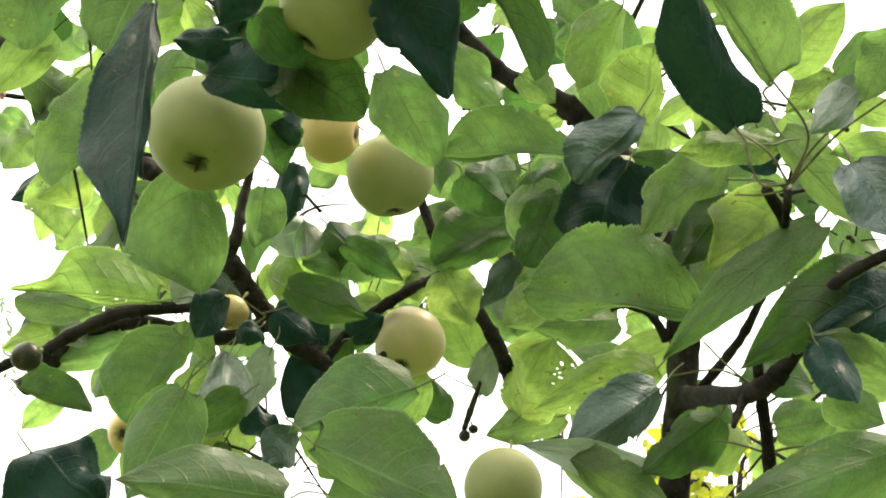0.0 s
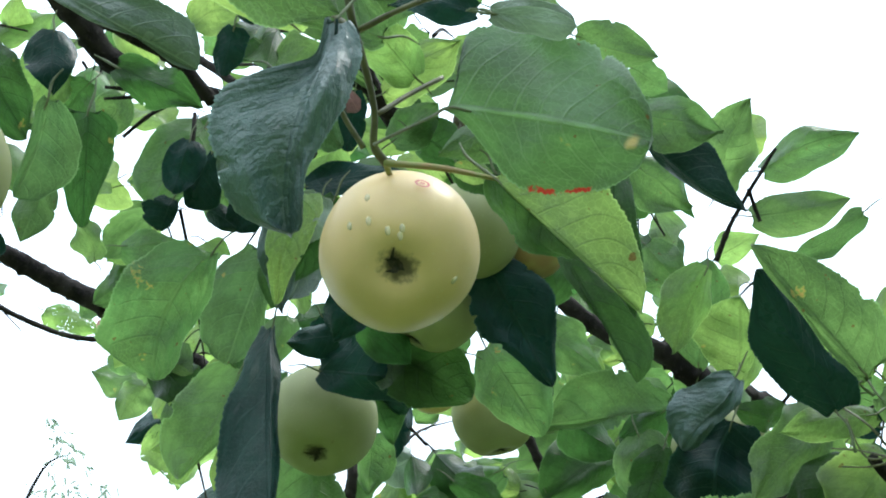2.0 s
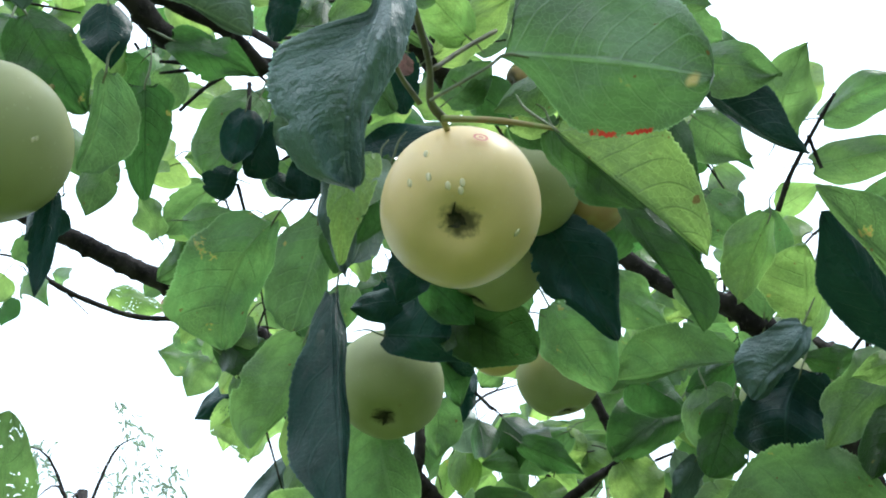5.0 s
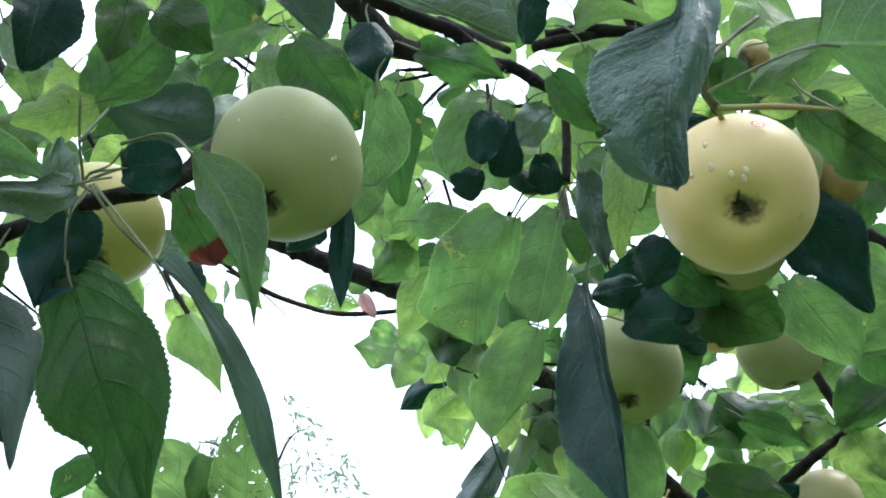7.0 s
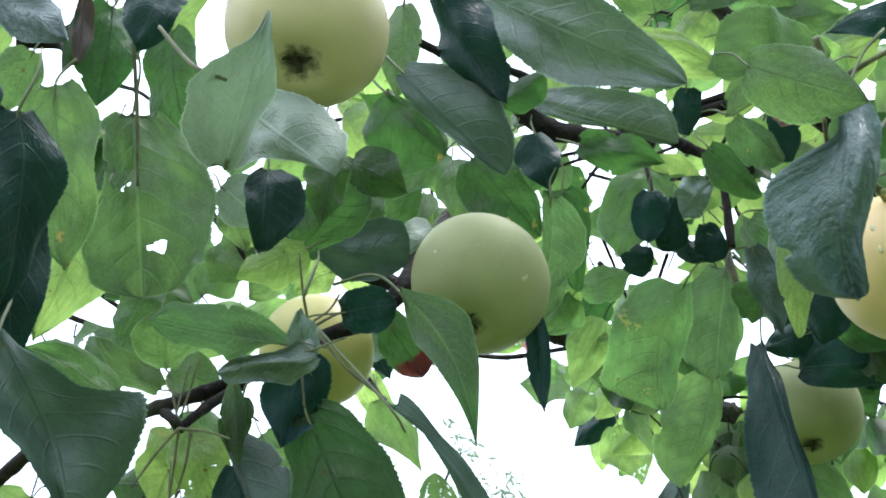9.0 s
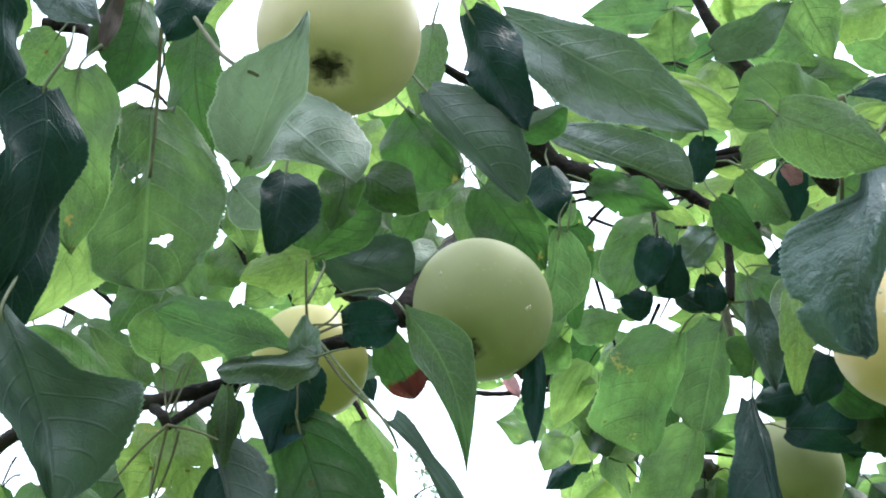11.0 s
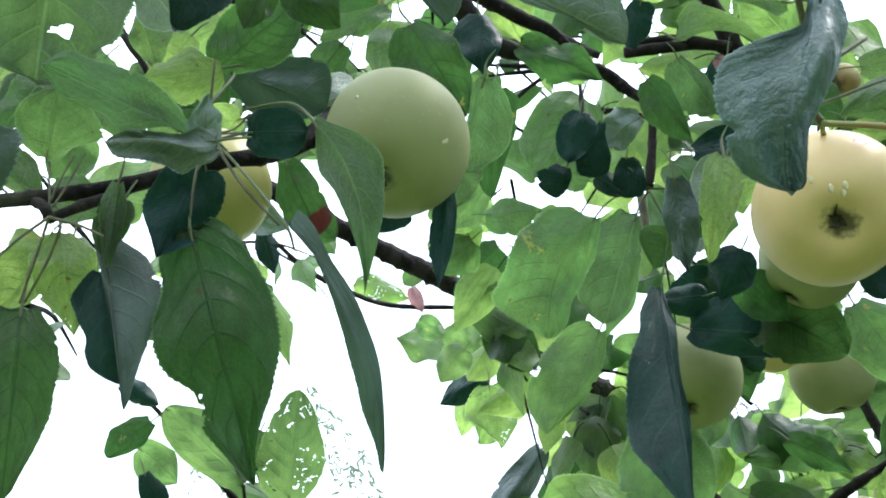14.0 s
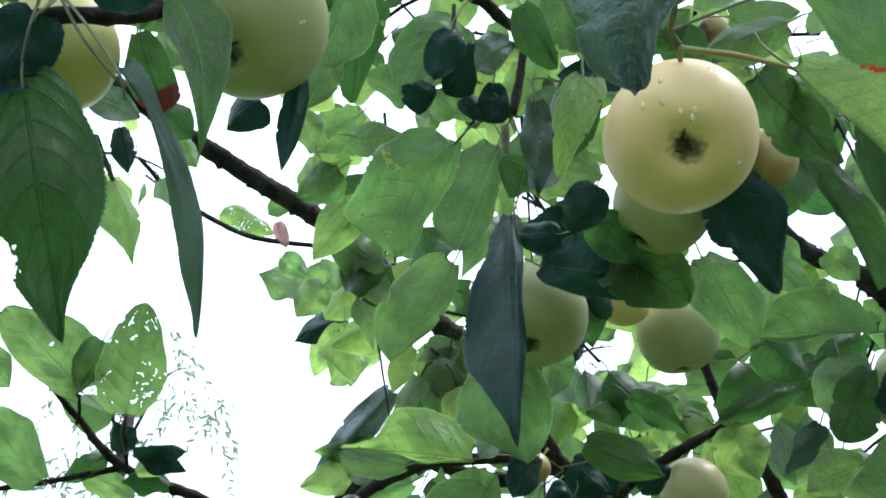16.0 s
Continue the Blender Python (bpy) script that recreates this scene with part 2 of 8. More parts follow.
LEAF = {
    "U": leaf_material("leaf_green", *GREEN, spots=0.2),
    "Us": leaf_material("leaf_green_rusty", *GREEN, spots=1.0),
    "Ur": leaf_material("leaf_green_scorched", *GREEN, spots=0.5, scorch=True),
    "Y": leaf_material("leaf_lit_through", *LIGHT, spots=0.3),
    "Ys": leaf_material("leaf_lit_through_rusty", *LIGHT, spots=1.1),
    "G": leaf_material("leaf_mid_green", *MIDDLE, spots=0.15, pale_veins=True),
    "Gr": leaf_material("leaf_mid_green_scorched", *MIDDLE, spots=0.5, scorch=True),
    "Gt": leaf_material("leaf_red_edged", (0.105, 0.170, 0.105), (0.175, 0.38, 0.10), 0.40, 0.38, (0.34, 0.44, 0.33), sheen=0.6, spots=0.3, scorch=3, pale_veins=True),
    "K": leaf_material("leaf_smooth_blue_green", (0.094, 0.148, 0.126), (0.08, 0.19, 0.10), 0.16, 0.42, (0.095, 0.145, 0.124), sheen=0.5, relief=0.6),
    "S": leaf_material("leaf_sky_sheen_upper_side", *SKY_SILVER, sheen=0.9, relief=0.6, crinkle=0.07),
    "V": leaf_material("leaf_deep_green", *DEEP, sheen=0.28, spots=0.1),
    "Vs": leaf_material("leaf_deep_green_rusty", *DEEP, sheen=0.28, spots=0.9),
    "Vr": leaf_material("leaf_deep_green_scorched", *DEEP, sheen=0.28, spots=0.3, scorch=True),
    "Vb": leaf_material("leaf_half_scorched", *DEEP, sheen=0.28, spots=0.6, scorch=2),
    "D": leaf_material("leaf_shaded_green", *DARK, sheen=0.16, spots=0.0, relief=0.5),
    "B": leaf_material("leaf_upper_side_sky_tinted", *UPPER, sheen=0.8, spots=0.0, relief=0.6, crinkle=0.5),
    "T": leaf_material("leaf_upper_side_shaded", *TEAL, sheen=0.18, spots=0.0, relief=0.6, crinkle=0.12),
    "P": leaf_material("leaf_downy_underside", *PALE, sheen=0.3, spots=0.0, pale_veins=True),
    "R": leaf_material("leaf_pink", *PINK),
    "W": leaf_material("leaf_withered", (0.085, 0.060, 0.052), (0.12, 0.07, 0.05), 0.2, 0.6, (0.05, 0.035, 0.03)),
}


def stalk_material(name, a, b):
    m, n, l = nodes_of(name)
    tex = n.new("ShaderNodeTexCoord")
    body, out = n.new("ShaderNodeBsdfPrincipled"), n.new("ShaderNodeOutputMaterial")
    l.new(mixed(n, l, step(n, l, grain(n, l, tex.outputs["Object"], 90, 3), 0.35, 0.65), a, b), body.inputs["Base Color"])
    body.inputs["Roughness"].default_value = 0.55
    l.new(body.outputs[0], out.inputs[0])
    return m


STALK = stalk_material("leaf_stalk", (0.09, 0.13, 0.055), (0.13, 0.15, 0.075))
STALK_RED = stalk_material("fruit_stalk", (0.30, 0.20, 0.08), (0.22, 0.26, 0.08))


def bark_material():
    m, n, l = nodes_of("bark")
    tex = n.new("ShaderNodeTexCoord")
    p = tex.outputs["Object"]
    coarse, fine = grain(n, l, p, 35, 5, 0.65), grain(n, l, p, 260, 4, 0.6)
    col = mixed(n, l, step(n, l, coarse, 0.36, 0.62), (0.010, 0.008, 0.009), (0.036, 0.030, 0.030))
    col = mixed(n, l, maths(n, l, "MULTIPLY", step(n, l, fine, 0.56, 0.72), 0.5), col, (0.085, 0.075, 0.070))
    lichen = maths(n, l, "MULTIPLY", step(n, l, grain(n, l, p, 18, 4), 0.60, 0.70), 0.5)
    col = mixed(n, l, lichen, col, (0.11, 0.115, 0.09))
    body, out, bump = n.new("ShaderNodeBsdfPrincipled"), n.new("ShaderNodeOutputMaterial"), n.new("ShaderNodeBump")
    bump.inputs["Strength"].default_value, bump.inputs["Distance"].default_value = 0.9, 0.003
    l.new(maths(n, l, "ADD", coarse, maths(n, l, "MULTIPLY", fine, 0.6)), bump.inputs["Height"])
    l.new(col, body.inputs["Base Color"])
    l.new(bump.outputs[0], body.inputs["Normal"])
    body.inputs["Roughness"].default_value, body.inputs["Specular IOR Level"].default_value = 0.8, 0.15
    l.new(body.outputs[0], out.inputs[0])
    return m


BARK = bark_material()


def skin_material(name, pale, ground_colour, blush=None, gloss=0.28):
    """Apple skin: waxy, with tiny lenticels and a faint change of colour over the fruit."""
    m, n, l = nodes_of(name)
    tex, info = n.new("ShaderNodeTexCoord"), n.new("ShaderNodeObjectInfo")
    p = tex.outputs["Object"]
    col = mixed(n, l, step(n, l, grain(n, l, p, 14, 3), 0.3, 0.7), pale, ground_colour)
    sep = n.new("ShaderNodeSeparateXYZ")
    l.new(p, sep.inputs[0])
    streak = grain(n, l, p, 55, 4)
    col = mixed(n, l, maths(n, l, "MULTIPLY", step(n, l, streak, 0.45, 0.75), 0.25), col, tuple(c * 0.82 for c in ground_colour))
    dots = n.new("ShaderNodeTexVoronoi")
    dots.inputs["Scale"].default_value = 210
    l.new(p, dots.inputs["Vector"])
    dot = maths(n, l, "SUBTRACT", 1.0, step(n, l, dots.outputs["Distance"], 0.08, 0.2))
    col = mixed(n, l, maths(n, l, "MULTIPLY", dot, 0.10), col, (0.72, 0.74, 0.5))
    scab = step(n, l, grain(n, l, p, 42, 3), 0.73, 0.77)
    col = mixed(n, l, maths(n, l, "MULTIPLY", scab, 0.55), col, (0.22, 0.16, 0.06))
    if blush:
        col = mixed(n, l, maths(n, l, "MULTIPLY", step(n, l, grain(n, l, p, 22, 3), 0.48, 0.62), 0.7), col, blush)
    # brown round the eye of the fruit
    off = maths(n, l, "SQRT", maths(n, l, "ADD", maths(n, l, "MULTIPLY", sep.outputs["X"], sep.outputs["X"]), maths(n, l, "MULTIPLY", sep.outputs["Y"], sep.outputs["Y"])))
    off = maths(n, l, "ADD", off, maths(n, l, "MULTIPLY", grain(n, l, p, 170, 4, 0.65), -0.014))
    eye = maths(n, l, "MULTIPLY", maths(n, l, "SUBTRACT", 1.0, step(n, l, off, -0.0030, 0.0035)), step(n, l, maths(n, l, "MULTIPLY", sep.outputs["Z"], -1.0), 0.0, 0.01))
    col = mixed(n, l, maths(n, l, "MULTIPLY", eye, 0.9), col, (0.06, 0.052, 0.03))
    body, out, bump = n.new("ShaderNodeBsdfPrincipled"), n.new("ShaderNodeOutputMaterial"), n.new("ShaderNodeBump")
    bump.inputs["Strength"].default_value, bump.inputs["Distance"].default_value = 0.12, 0.001
    l.new(streak, bump.inputs["Height"])
    l.new(bump.outputs[0], body.inputs["Normal"])
    l.new(col, body.inputs["Base Color"])
    l.new(maths(n, l, "MULTIPLY_ADD", streak, 0.2, gloss), body.inputs["Roughness"])
    body.inputs["Specular IOR Level"].default_value = 0.38
    body.inputs["Subsurface Weight"].default_value = 0.12
    body.inputs["Subsurface Radius"].default_value = (0.004, 0.004, 0.001)
    l.new(body.outputs[0], out.inputs[0])
    return m


MUMMY = ((0.030, 0.040, 0.026), (0.020, 0.024, 0.018))
SKIN = {
    "withered": skin_material("withered_fruit_skin", *MUMMY),
    "ripe": skin_material("apple_skin_ripe", (0.78, 0.575, 0.30), (0.70, 0.53, 0.24)),
    "green": skin_material("apple_skin_green", (0.365, 0.385, 0.200), (0.315, 0.34, 0.152), gloss=0.42),
    "olive": skin_material("apple_skin_olive", (0.60, 0.54, 0.22), (0.52, 0.48, 0.17)),
    "pale": skin_material("apple_skin_pale", (0.66, 0.57, 0.35), (0.58, 0.51, 0.28)),
    "tan": skin_material("apple_skin_russet", (0.56, 0.46, 0.22), (0.46, 0.38, 0.17), (0.36, 0.20, 0.10)),
}


def plain_material(name, a, b, scale, rough, spec=0.3):
    m, n, l = nodes_of(name)
    tex = n.new("ShaderNodeTexCoord")
    body, out = n.new("ShaderNodeBsdfPrincipled"), n.new("ShaderNodeOutputMaterial")
    l.new(mixed(n, l, step(n, l, grain(n, l, tex.outputs["Object"], scale, 4), 0.35, 0.65), a, b), body.inputs["Base Color"])
    body.inputs["Roughness"].default_value, body.inputs["Specular IOR Level"].default_value = rough, spec
    l.new(body.outputs[0], out.inputs[0])
    return m


SEPAL = plain_material("dried_sepal", (0.020, 0.022, 0.012), (0.06, 0.05, 0.028), 300, 0.8)
SCAR = plain_material("pink_scar", (0.62, 0.16, 0.15), (0.66, 0.30, 0.26), 200, 0.5)
GRASS = plain_material("meadow", (0.05, 0.09, 0.025), (0.09, 0.12, 0.035), 3, 0.9)


def drop_material():
    m, n, l = nodes_of("rain_drop")
    body, out = n.new("ShaderNodeBsdfPrincipled"), n.new("ShaderNodeOutputMaterial")
    # cream base stands in for the white sky glint on a drop
    body.inputs["Base Color"].default_value = (0.94, 0.86, 0.60, 1)
    body.inputs["Roughness"].default_value, body.inputs["IOR"].default_value = 0.06, 1.33
    body.inputs["Specular IOR Level"].default_value = 0.6
    body.inputs["Transmission Weight"].default_value = 0.4
    l.new(body.outputs[0], out.inputs[0])
    return m


DROP = drop_material()


# ---- builders ----
def part(name, mesh, material, parent, at=(0, 0, 0), label=""):
    """One mesh as a part under a thing or a part, its origin at the world place at."""
    ob = new(name, mesh)
    if material is not None:
        mesh.materials.append(material)
    ob.parent = parent
    up = Vector((0, 0, 0))
    while parent is not None:
        up += parent.location
        parent = parent.parent
    ob.location = Vector(at) - up
    return tagged(ob, label)


def mesh_of(name, verts, faces, uv=None):
    me = bpy.data.meshes.new(name)
    me.from_pydata([tuple(map(float, v)) for v in verts], [], faces)
    if uv is not None:
        layer = me.uv_layers.new(name="leaf")
        idx = np.empty(len(me.loops), dtype=np.int32)
        me.loops.foreach_get("vertex_index", idx)
        layer.data.foreach_set("uv", np.asarray(uv, dtype=np.float32)[idx].ravel())
    me.polygons.foreach_set("use_smooth", [True] * len(me.polygons))
    me.update()
    return me


def glide(points, per=6):
    """A smooth line (Catmull-Rom) through rows of numbers."""
    p = np.asarray(points, float)
    q = np.vstack([2 * p[0] - p[1], p, 2 * p[-1] - p[-2]])
    rows = []
    for i in range(len(p) - 1):
        a, b, c, d = q[i : i + 4]
        for u in np.arange(per) / per:
            rows.append(0.5 * (2 * b + (c - a) * u + (2 * a - 5 * b + 4 * c - d) * u * u + (3 * b - a - 3 * c + d) * u**3))
    return np.array(rows + [p[-1]])


def tube(points, sides=8, per=6, rough=0.0, seed=0, knots=False):
    """Vertices and faces of a round, tapered, slightly knobbly rod. points: rows of x, y, z, radius."""
    line = glide(points, per)
    way = np.gradient(line[:, :3], axis=0)
    way /= np.linalg.norm(way, axis=1, keepdims=True) + 1e-9
    side = np.cross(way, (0.31, 0.17, 0.93))
    side /= np.linalg.norm(side, axis=1, keepdims=True) + 1e-9
    other = np.cross(way, side)
    along = np.concatenate([[0], np.cumsum(np.linalg.norm(np.diff(line[:, :3], axis=0), axis=1))])
    verts, faces = [], []
    for i, row in enumerate(line):
        for k in range(sides):
            a = 2 * math.pi * k / sides
            r = max(row[3], 0.0004)
            if knots:
                r *= 1 + 0.30 * math.exp(-(((along[i] / 0.021 + seed) % 1.0 - 0.5) / 0.10) ** 2) * (0.6 + 0.4 * math.cos(a + 2.4 * int(along[i] / 0.021 + seed)))
            if rough:
                r *= 1 + rough * noise.noise(Vector((row[0] * 60 + seed, row[1] * 60 + 9 * math.cos(a), row[2] * 60 + 9 * math.sin(a))))
            verts.append(row[:3] + r * (math.cos(a) * side[i] + math.sin(a) * other[i]))
    for i in range(len(line) - 1):
        for k in range(sides):
            a, b = i * sides + k, i * sides + (k + 1) % sides
            faces.append((a, b, b + sides, a + sides))
    faces.append(tuple(range(sides))[::-1])
    faces.append(tuple(range(len(verts) - sides, len(verts))))
    return verts, faces


def outline(s, long_tip=False, peak=0.44, neck=False, blunt=False):
    """Half width of an apple leaf along its length, 1 at the widest."""
    s = np.asarray(s, float)
    low = np.sqrt(np.clip(1 - (1 - np.minimum(s / peak, 1)) ** 2.2, 0, 1))
    if neck:
        low = np.sin(0.5 * math.pi * np.minimum(s / peak, 1)) ** 1.5
    q = np.clip((s - peak) / (1 - peak), 0, 1)
    high = (1 - q**1.15) ** 1.25 if long_tip else (1 - q**3.4) ** 0.62 if blunt else (1 - q**1.95) ** 1.02
    return np.where(s < peak, low, high)


def blade(length, width, nu, nv, rnd, bend=0.08, fold=0.15, wrinkle=0.0, teeth=0, long_tip=False, holes=0, fine=False, halves=None, peak=0.44, bow=None, neck=False, blunt=False, sides=None, curl=None, bites=(), quilt=-1.0):
    """Vertices, faces and uv of one leaf blade along +x, its face towards +z."""
    ph, ph2, fw = rnd.uniform(0, 6.3), rnd.uniform(0, 6.3), rnd.uniform(0.9, 2.0)
    lean, tipc = rnd.uniform(-0.03, 0.03), rnd.uniform(-0.16, 0.06)
    wave, cup, roll = rnd.uniform(0.16, 0.48), rnd.uniform(-0.55, 0.25), rnd.uniform(-0.9, 0.9)
    seed = rnd.uniform(0, 90)
    u, v = np.meshgrid(np.linspace(0, 1, nu + 1), np.linspace(-1, 1, nv + 1), indexing="ij")
    half = 0.5 * width * outline(u, long_tip, peak, neck, blunt)
    skew = 1 + 0.10 * math.sin(ph) * np.sign(v)
    if halves:
        skew = np.where(v > 0, halves[0], halves[1]) * 2 / width
    if sides:
        # half widths at even steps from base to tip, one row for each side of the midrib
        rows = [glide([(i / (len(r) - 1), w) for i, w in enumerate(r)], 6) for r in sides]
        ends = np.sqrt(np.clip(1 - (np.maximum(np.maximum(0.05 - u, u - 0.95), 0) / 0.05) ** 2, 0.0004, 1))
        pair = []
        for r in rows:
            w = np.interp(u[:, 0], r[:, 0], np.maximum(r[:, 1], 0.0006))
            for _ in range(max(2, nu // 14)):
                w[1:-1] = 0.25 * w[:-2] + 0.5 * w[1:-1] + 0.25 * w[2:]
            pair.append(w[:, None])
        half = np.where(v > 0, pair[0], pair[1]) * ends
        skew = 1.0
        wave, roll, cup, tipc = wave * 0.45, roll * 0.35, cup * 0.4, tipc * 0.5
    lean = lean if bow is None else bow
    edge, av0 = (np.abs(v) > 0.99) * 1.0, np.abs(v)
    if teeth:
        saw = (u * teeth) % 1.0
        half = half * (1 + edge * (0.05 * saw - 0.025))
        half = half * (1 + np.abs(v) ** 3 * (0.022 * np.sin(u * 13 + ph) + 0.012 * np.sin(u * 29 + ph2)))
    if fine:
        nip = random.Random(round(seed * 1e4))
        for _ in range(nip.choice((0, 0, 1, 1, 2, 3, 4))):
            at, wide, deep, where = nip.uniform(0.15, 0.92), nip.uniform(0.008, 0.03), nip.uniform(0.04, 0.16), nip.choice((-1, 1))
            half = half * (1 - deep * av0**4 * (np.sign(v) == where) * np.exp(-(((u - at) / wide) ** 4)))
    y = v * half * skew + lean * length * 4 * u * (1 - u)
    x = u * length - 0.05 * length * np.abs(v) * (1 - u) * (u > 0.02)
    av = np.abs(v)
    z = -fold * av * half + cup * av**2 * half + bend * length * 4 * u * (1 - u) + tipc * length * np.clip(u - 0.6, 0, 1) ** 2 * 3
    if curl:
        a = np.where(v > 0, curl[0], curl[1]) * np.sin(math.pi * np.clip(u, 0.08, 0.92))
        a = np.where(np.abs(a) < 0.01, 0.01, a)
        y = np.sign(v) * half * np.sin(a * av) / a + lean * length * 4 * u * (1 - u)
        z = z + half * (1 - np.cos(a * av)) / a
    z = z + roll * half * v * (u - 0.4)
    z = z + wave * half * av**2 * np.sin(2 * math.pi * fw * u + np.where(v > 0, ph, ph2))
    if fine:
        rib = np.zeros_like(u)
        big = np.zeros_like(u)
        for i in range(nu + 1):
            for k in range(nv + 1):
                ui, vi = u[i, k], v[i, k]
                along = ui - (0.13 + 0.16 * abs(vi)) * abs(vi)
                rib[i, k] = noise.noise(Vector((along * 13, vi * 1.1 + 3 * (vi > 0), seed)))
                big[i, k] = noise.noise(Vector((ui * 2.6, vi * 1.5, seed + 7)))
        z = z + big * (0.19 + 0.02 * wrinkle) * width * np.minimum(1, 4 * u)
        z = z + rib * (0.007 + 0.024 * wrinkle) * length * av**0.7 * (1.1 - 0.6 * av)
        between = np.abs(((u - (0.13 + 0.16 * av) * av + 0.025) * 7.5) % 1.0 - 0.5) * 2
        z = z + quilt * 0.006 * length * np.minimum(between, 0.8) ** 0.7 * np.minimum(1, 5 * av) * (1.05 - av**3)
        z = z - 0.012 * width * np.exp(-((v / 0.10) ** 2))
        y = y + wrinkle * 0.03 * length * np.sin(5 * u + ph)
    verts = np.stack([x, y, z], -1).reshape(-1, 3)
    uv = np.stack([u, v], -1).reshape(-1, 2)
    row, faces = nv + 1, []
    for i in range(nu):
        for k in range(nv):
            if holes and 0.12 < (i + 0.5) / nu < 0.93:
                slit = abs(noise.noise(Vector(((i / nu) * 13, (k / nv) * 7, seed)))) + 0.08 * noise.noise(Vector(((i / nu) * 50, (k / nv) * 26, seed)))
                eaten = noise.noise(Vector(((i / nu) * 5, (k / nv) * 3, seed + 20)))
                if slit < 0.032 and eaten > 0.16 - 0.05 * holes and abs(2 * k / nv - 1) > 0.1:
                    continue
            a = i * row + k
            gone = False
            for bu, bv, ru, rv in bites:
                d = math.hypot(((i + 0.5) / nu - bu) / ru, ((2 * k + 1) / nv - 1 - bv) / rv)
                gone = gone or d + 0.9 * noise.noise(Vector((i / nu * 34, k / nv * 17, seed + 40))) + 0.4 * noise.noise(Vector((i / nu * 80, k / nv * 40, seed + 60))) < 0.9
            if not gone:
                faces.append((a, a + row, a + row + 1, a + 1))
    return verts, faces, uv


def leaf_frame(base, tip, facing):
    """Rows: the leaf's length, width and face directions."""
    x = np.subtract(tip, base)
    length = float(np.linalg.norm(x))
    x = x / length
    z = np.asarray(facing, float)
    z = z - x * (z @ x)
    z /= np.linalg.norm(z) + 1e-9
    return np.array([x, np.cross(z, x), z]), length


tree = new("apple_tree")
tree.location = (0.295, 1.301, 0)
tagged(tree, "apple tree with dark bark, dense green leaves and hanging fruit", "tree")
leaf_rnd = random.Random(11)


def leaf(base, tip, width, facing, kind, stem=None, bend=None, fold=None, wrinkle=0.0, long_tip=False, holes=0, label="", halves=None, peak=0.44, bow=None, neck=False, blunt=False, sides=None, curl=None, bites=()):
    """One leaf with its stalk, a part of the tree."""
    rnd = leaf_rnd
    bend = rnd.uniform(-0.05, 0.16) if bend is None else bend
    fold = rnd.uniform(0.05, 0.45) if fold is None else fold
    axes, length = leaf_frame(base, tip, facing)
    large = length > 0.05
    nu, nv = (150, 60) if bites else (110, 44) if holes else (108, 20) if wrinkle else (108, 12) if large else (60, 8)
    v, f, uv = blade(length, width, nu, nv, rnd, bend, fold, wrinkle, 44 if large else 22, long_tip, holes, True, halves, peak, bow, neck, blunt, sides, curl, bites, 0.12 if kind == "K" else 0.5 if kind in "BTDS" else -1.2)
    ob = part("leaf", mesh_of("leaf", v @ axes, f, uv), LEAF[kind], tree, base, label)
    held = stem is not None
    if not held:
        stem = np.asarray(base) - axes[0] * length * 0.28 + np.array((0, 0.25, 0.3)) * length * rnd.uniform(0.1, 0.45)
    b, e = np.asarray(base, float), np.asarray(stem, float)
    r = 0.0007 if large else 0.00055
    bow = 0.5 * (b + e) + np.array((rnd.uniform(-0.14, 0.14), 0, rnd.uniform(0.02, 0.14))) * np.linalg.norm(b - e)
    inner = b + axes[0] * length * 0.12 - axes[2] * 0.0006
    tv, tf = tube([(*e, r * (1.4 if held else 0.35)), (*bow, r * 1.0), (*b, r), (*inner, r * 0.6)], 6, 4)
    part("petiole", mesh_of("petiole", np.array(tv) - b, tf), STALK, ob, base)
    return ob


SHOOT = stalk_material("young_shoot", (0.075, 0.075, 0.042), (0.14, 0.14, 0.065))


def limb(name, rows, label=""):
    """A trunk, branch or twig. rows: x, y, z, radius."""
    at = np.array(rows[0][:3])
    span = sum(math.dist(a[:3], b[:3]) for a, b in zip(rows, rows[1:])) / (len(rows) - 1)
    v, f = tube(rows, 14 if rows[0][3] > 0.006 else 10, max(8, int(span / 0.004)), 0.2, abs(at[0]) * 10, name in ("branch", "twig"))
    return part(name, mesh_of(name, np.array(v) - at, f), SHOOT if name == "shoot" else STALK_RED if name == "fruit_stem" else BARK, tree, at, label)


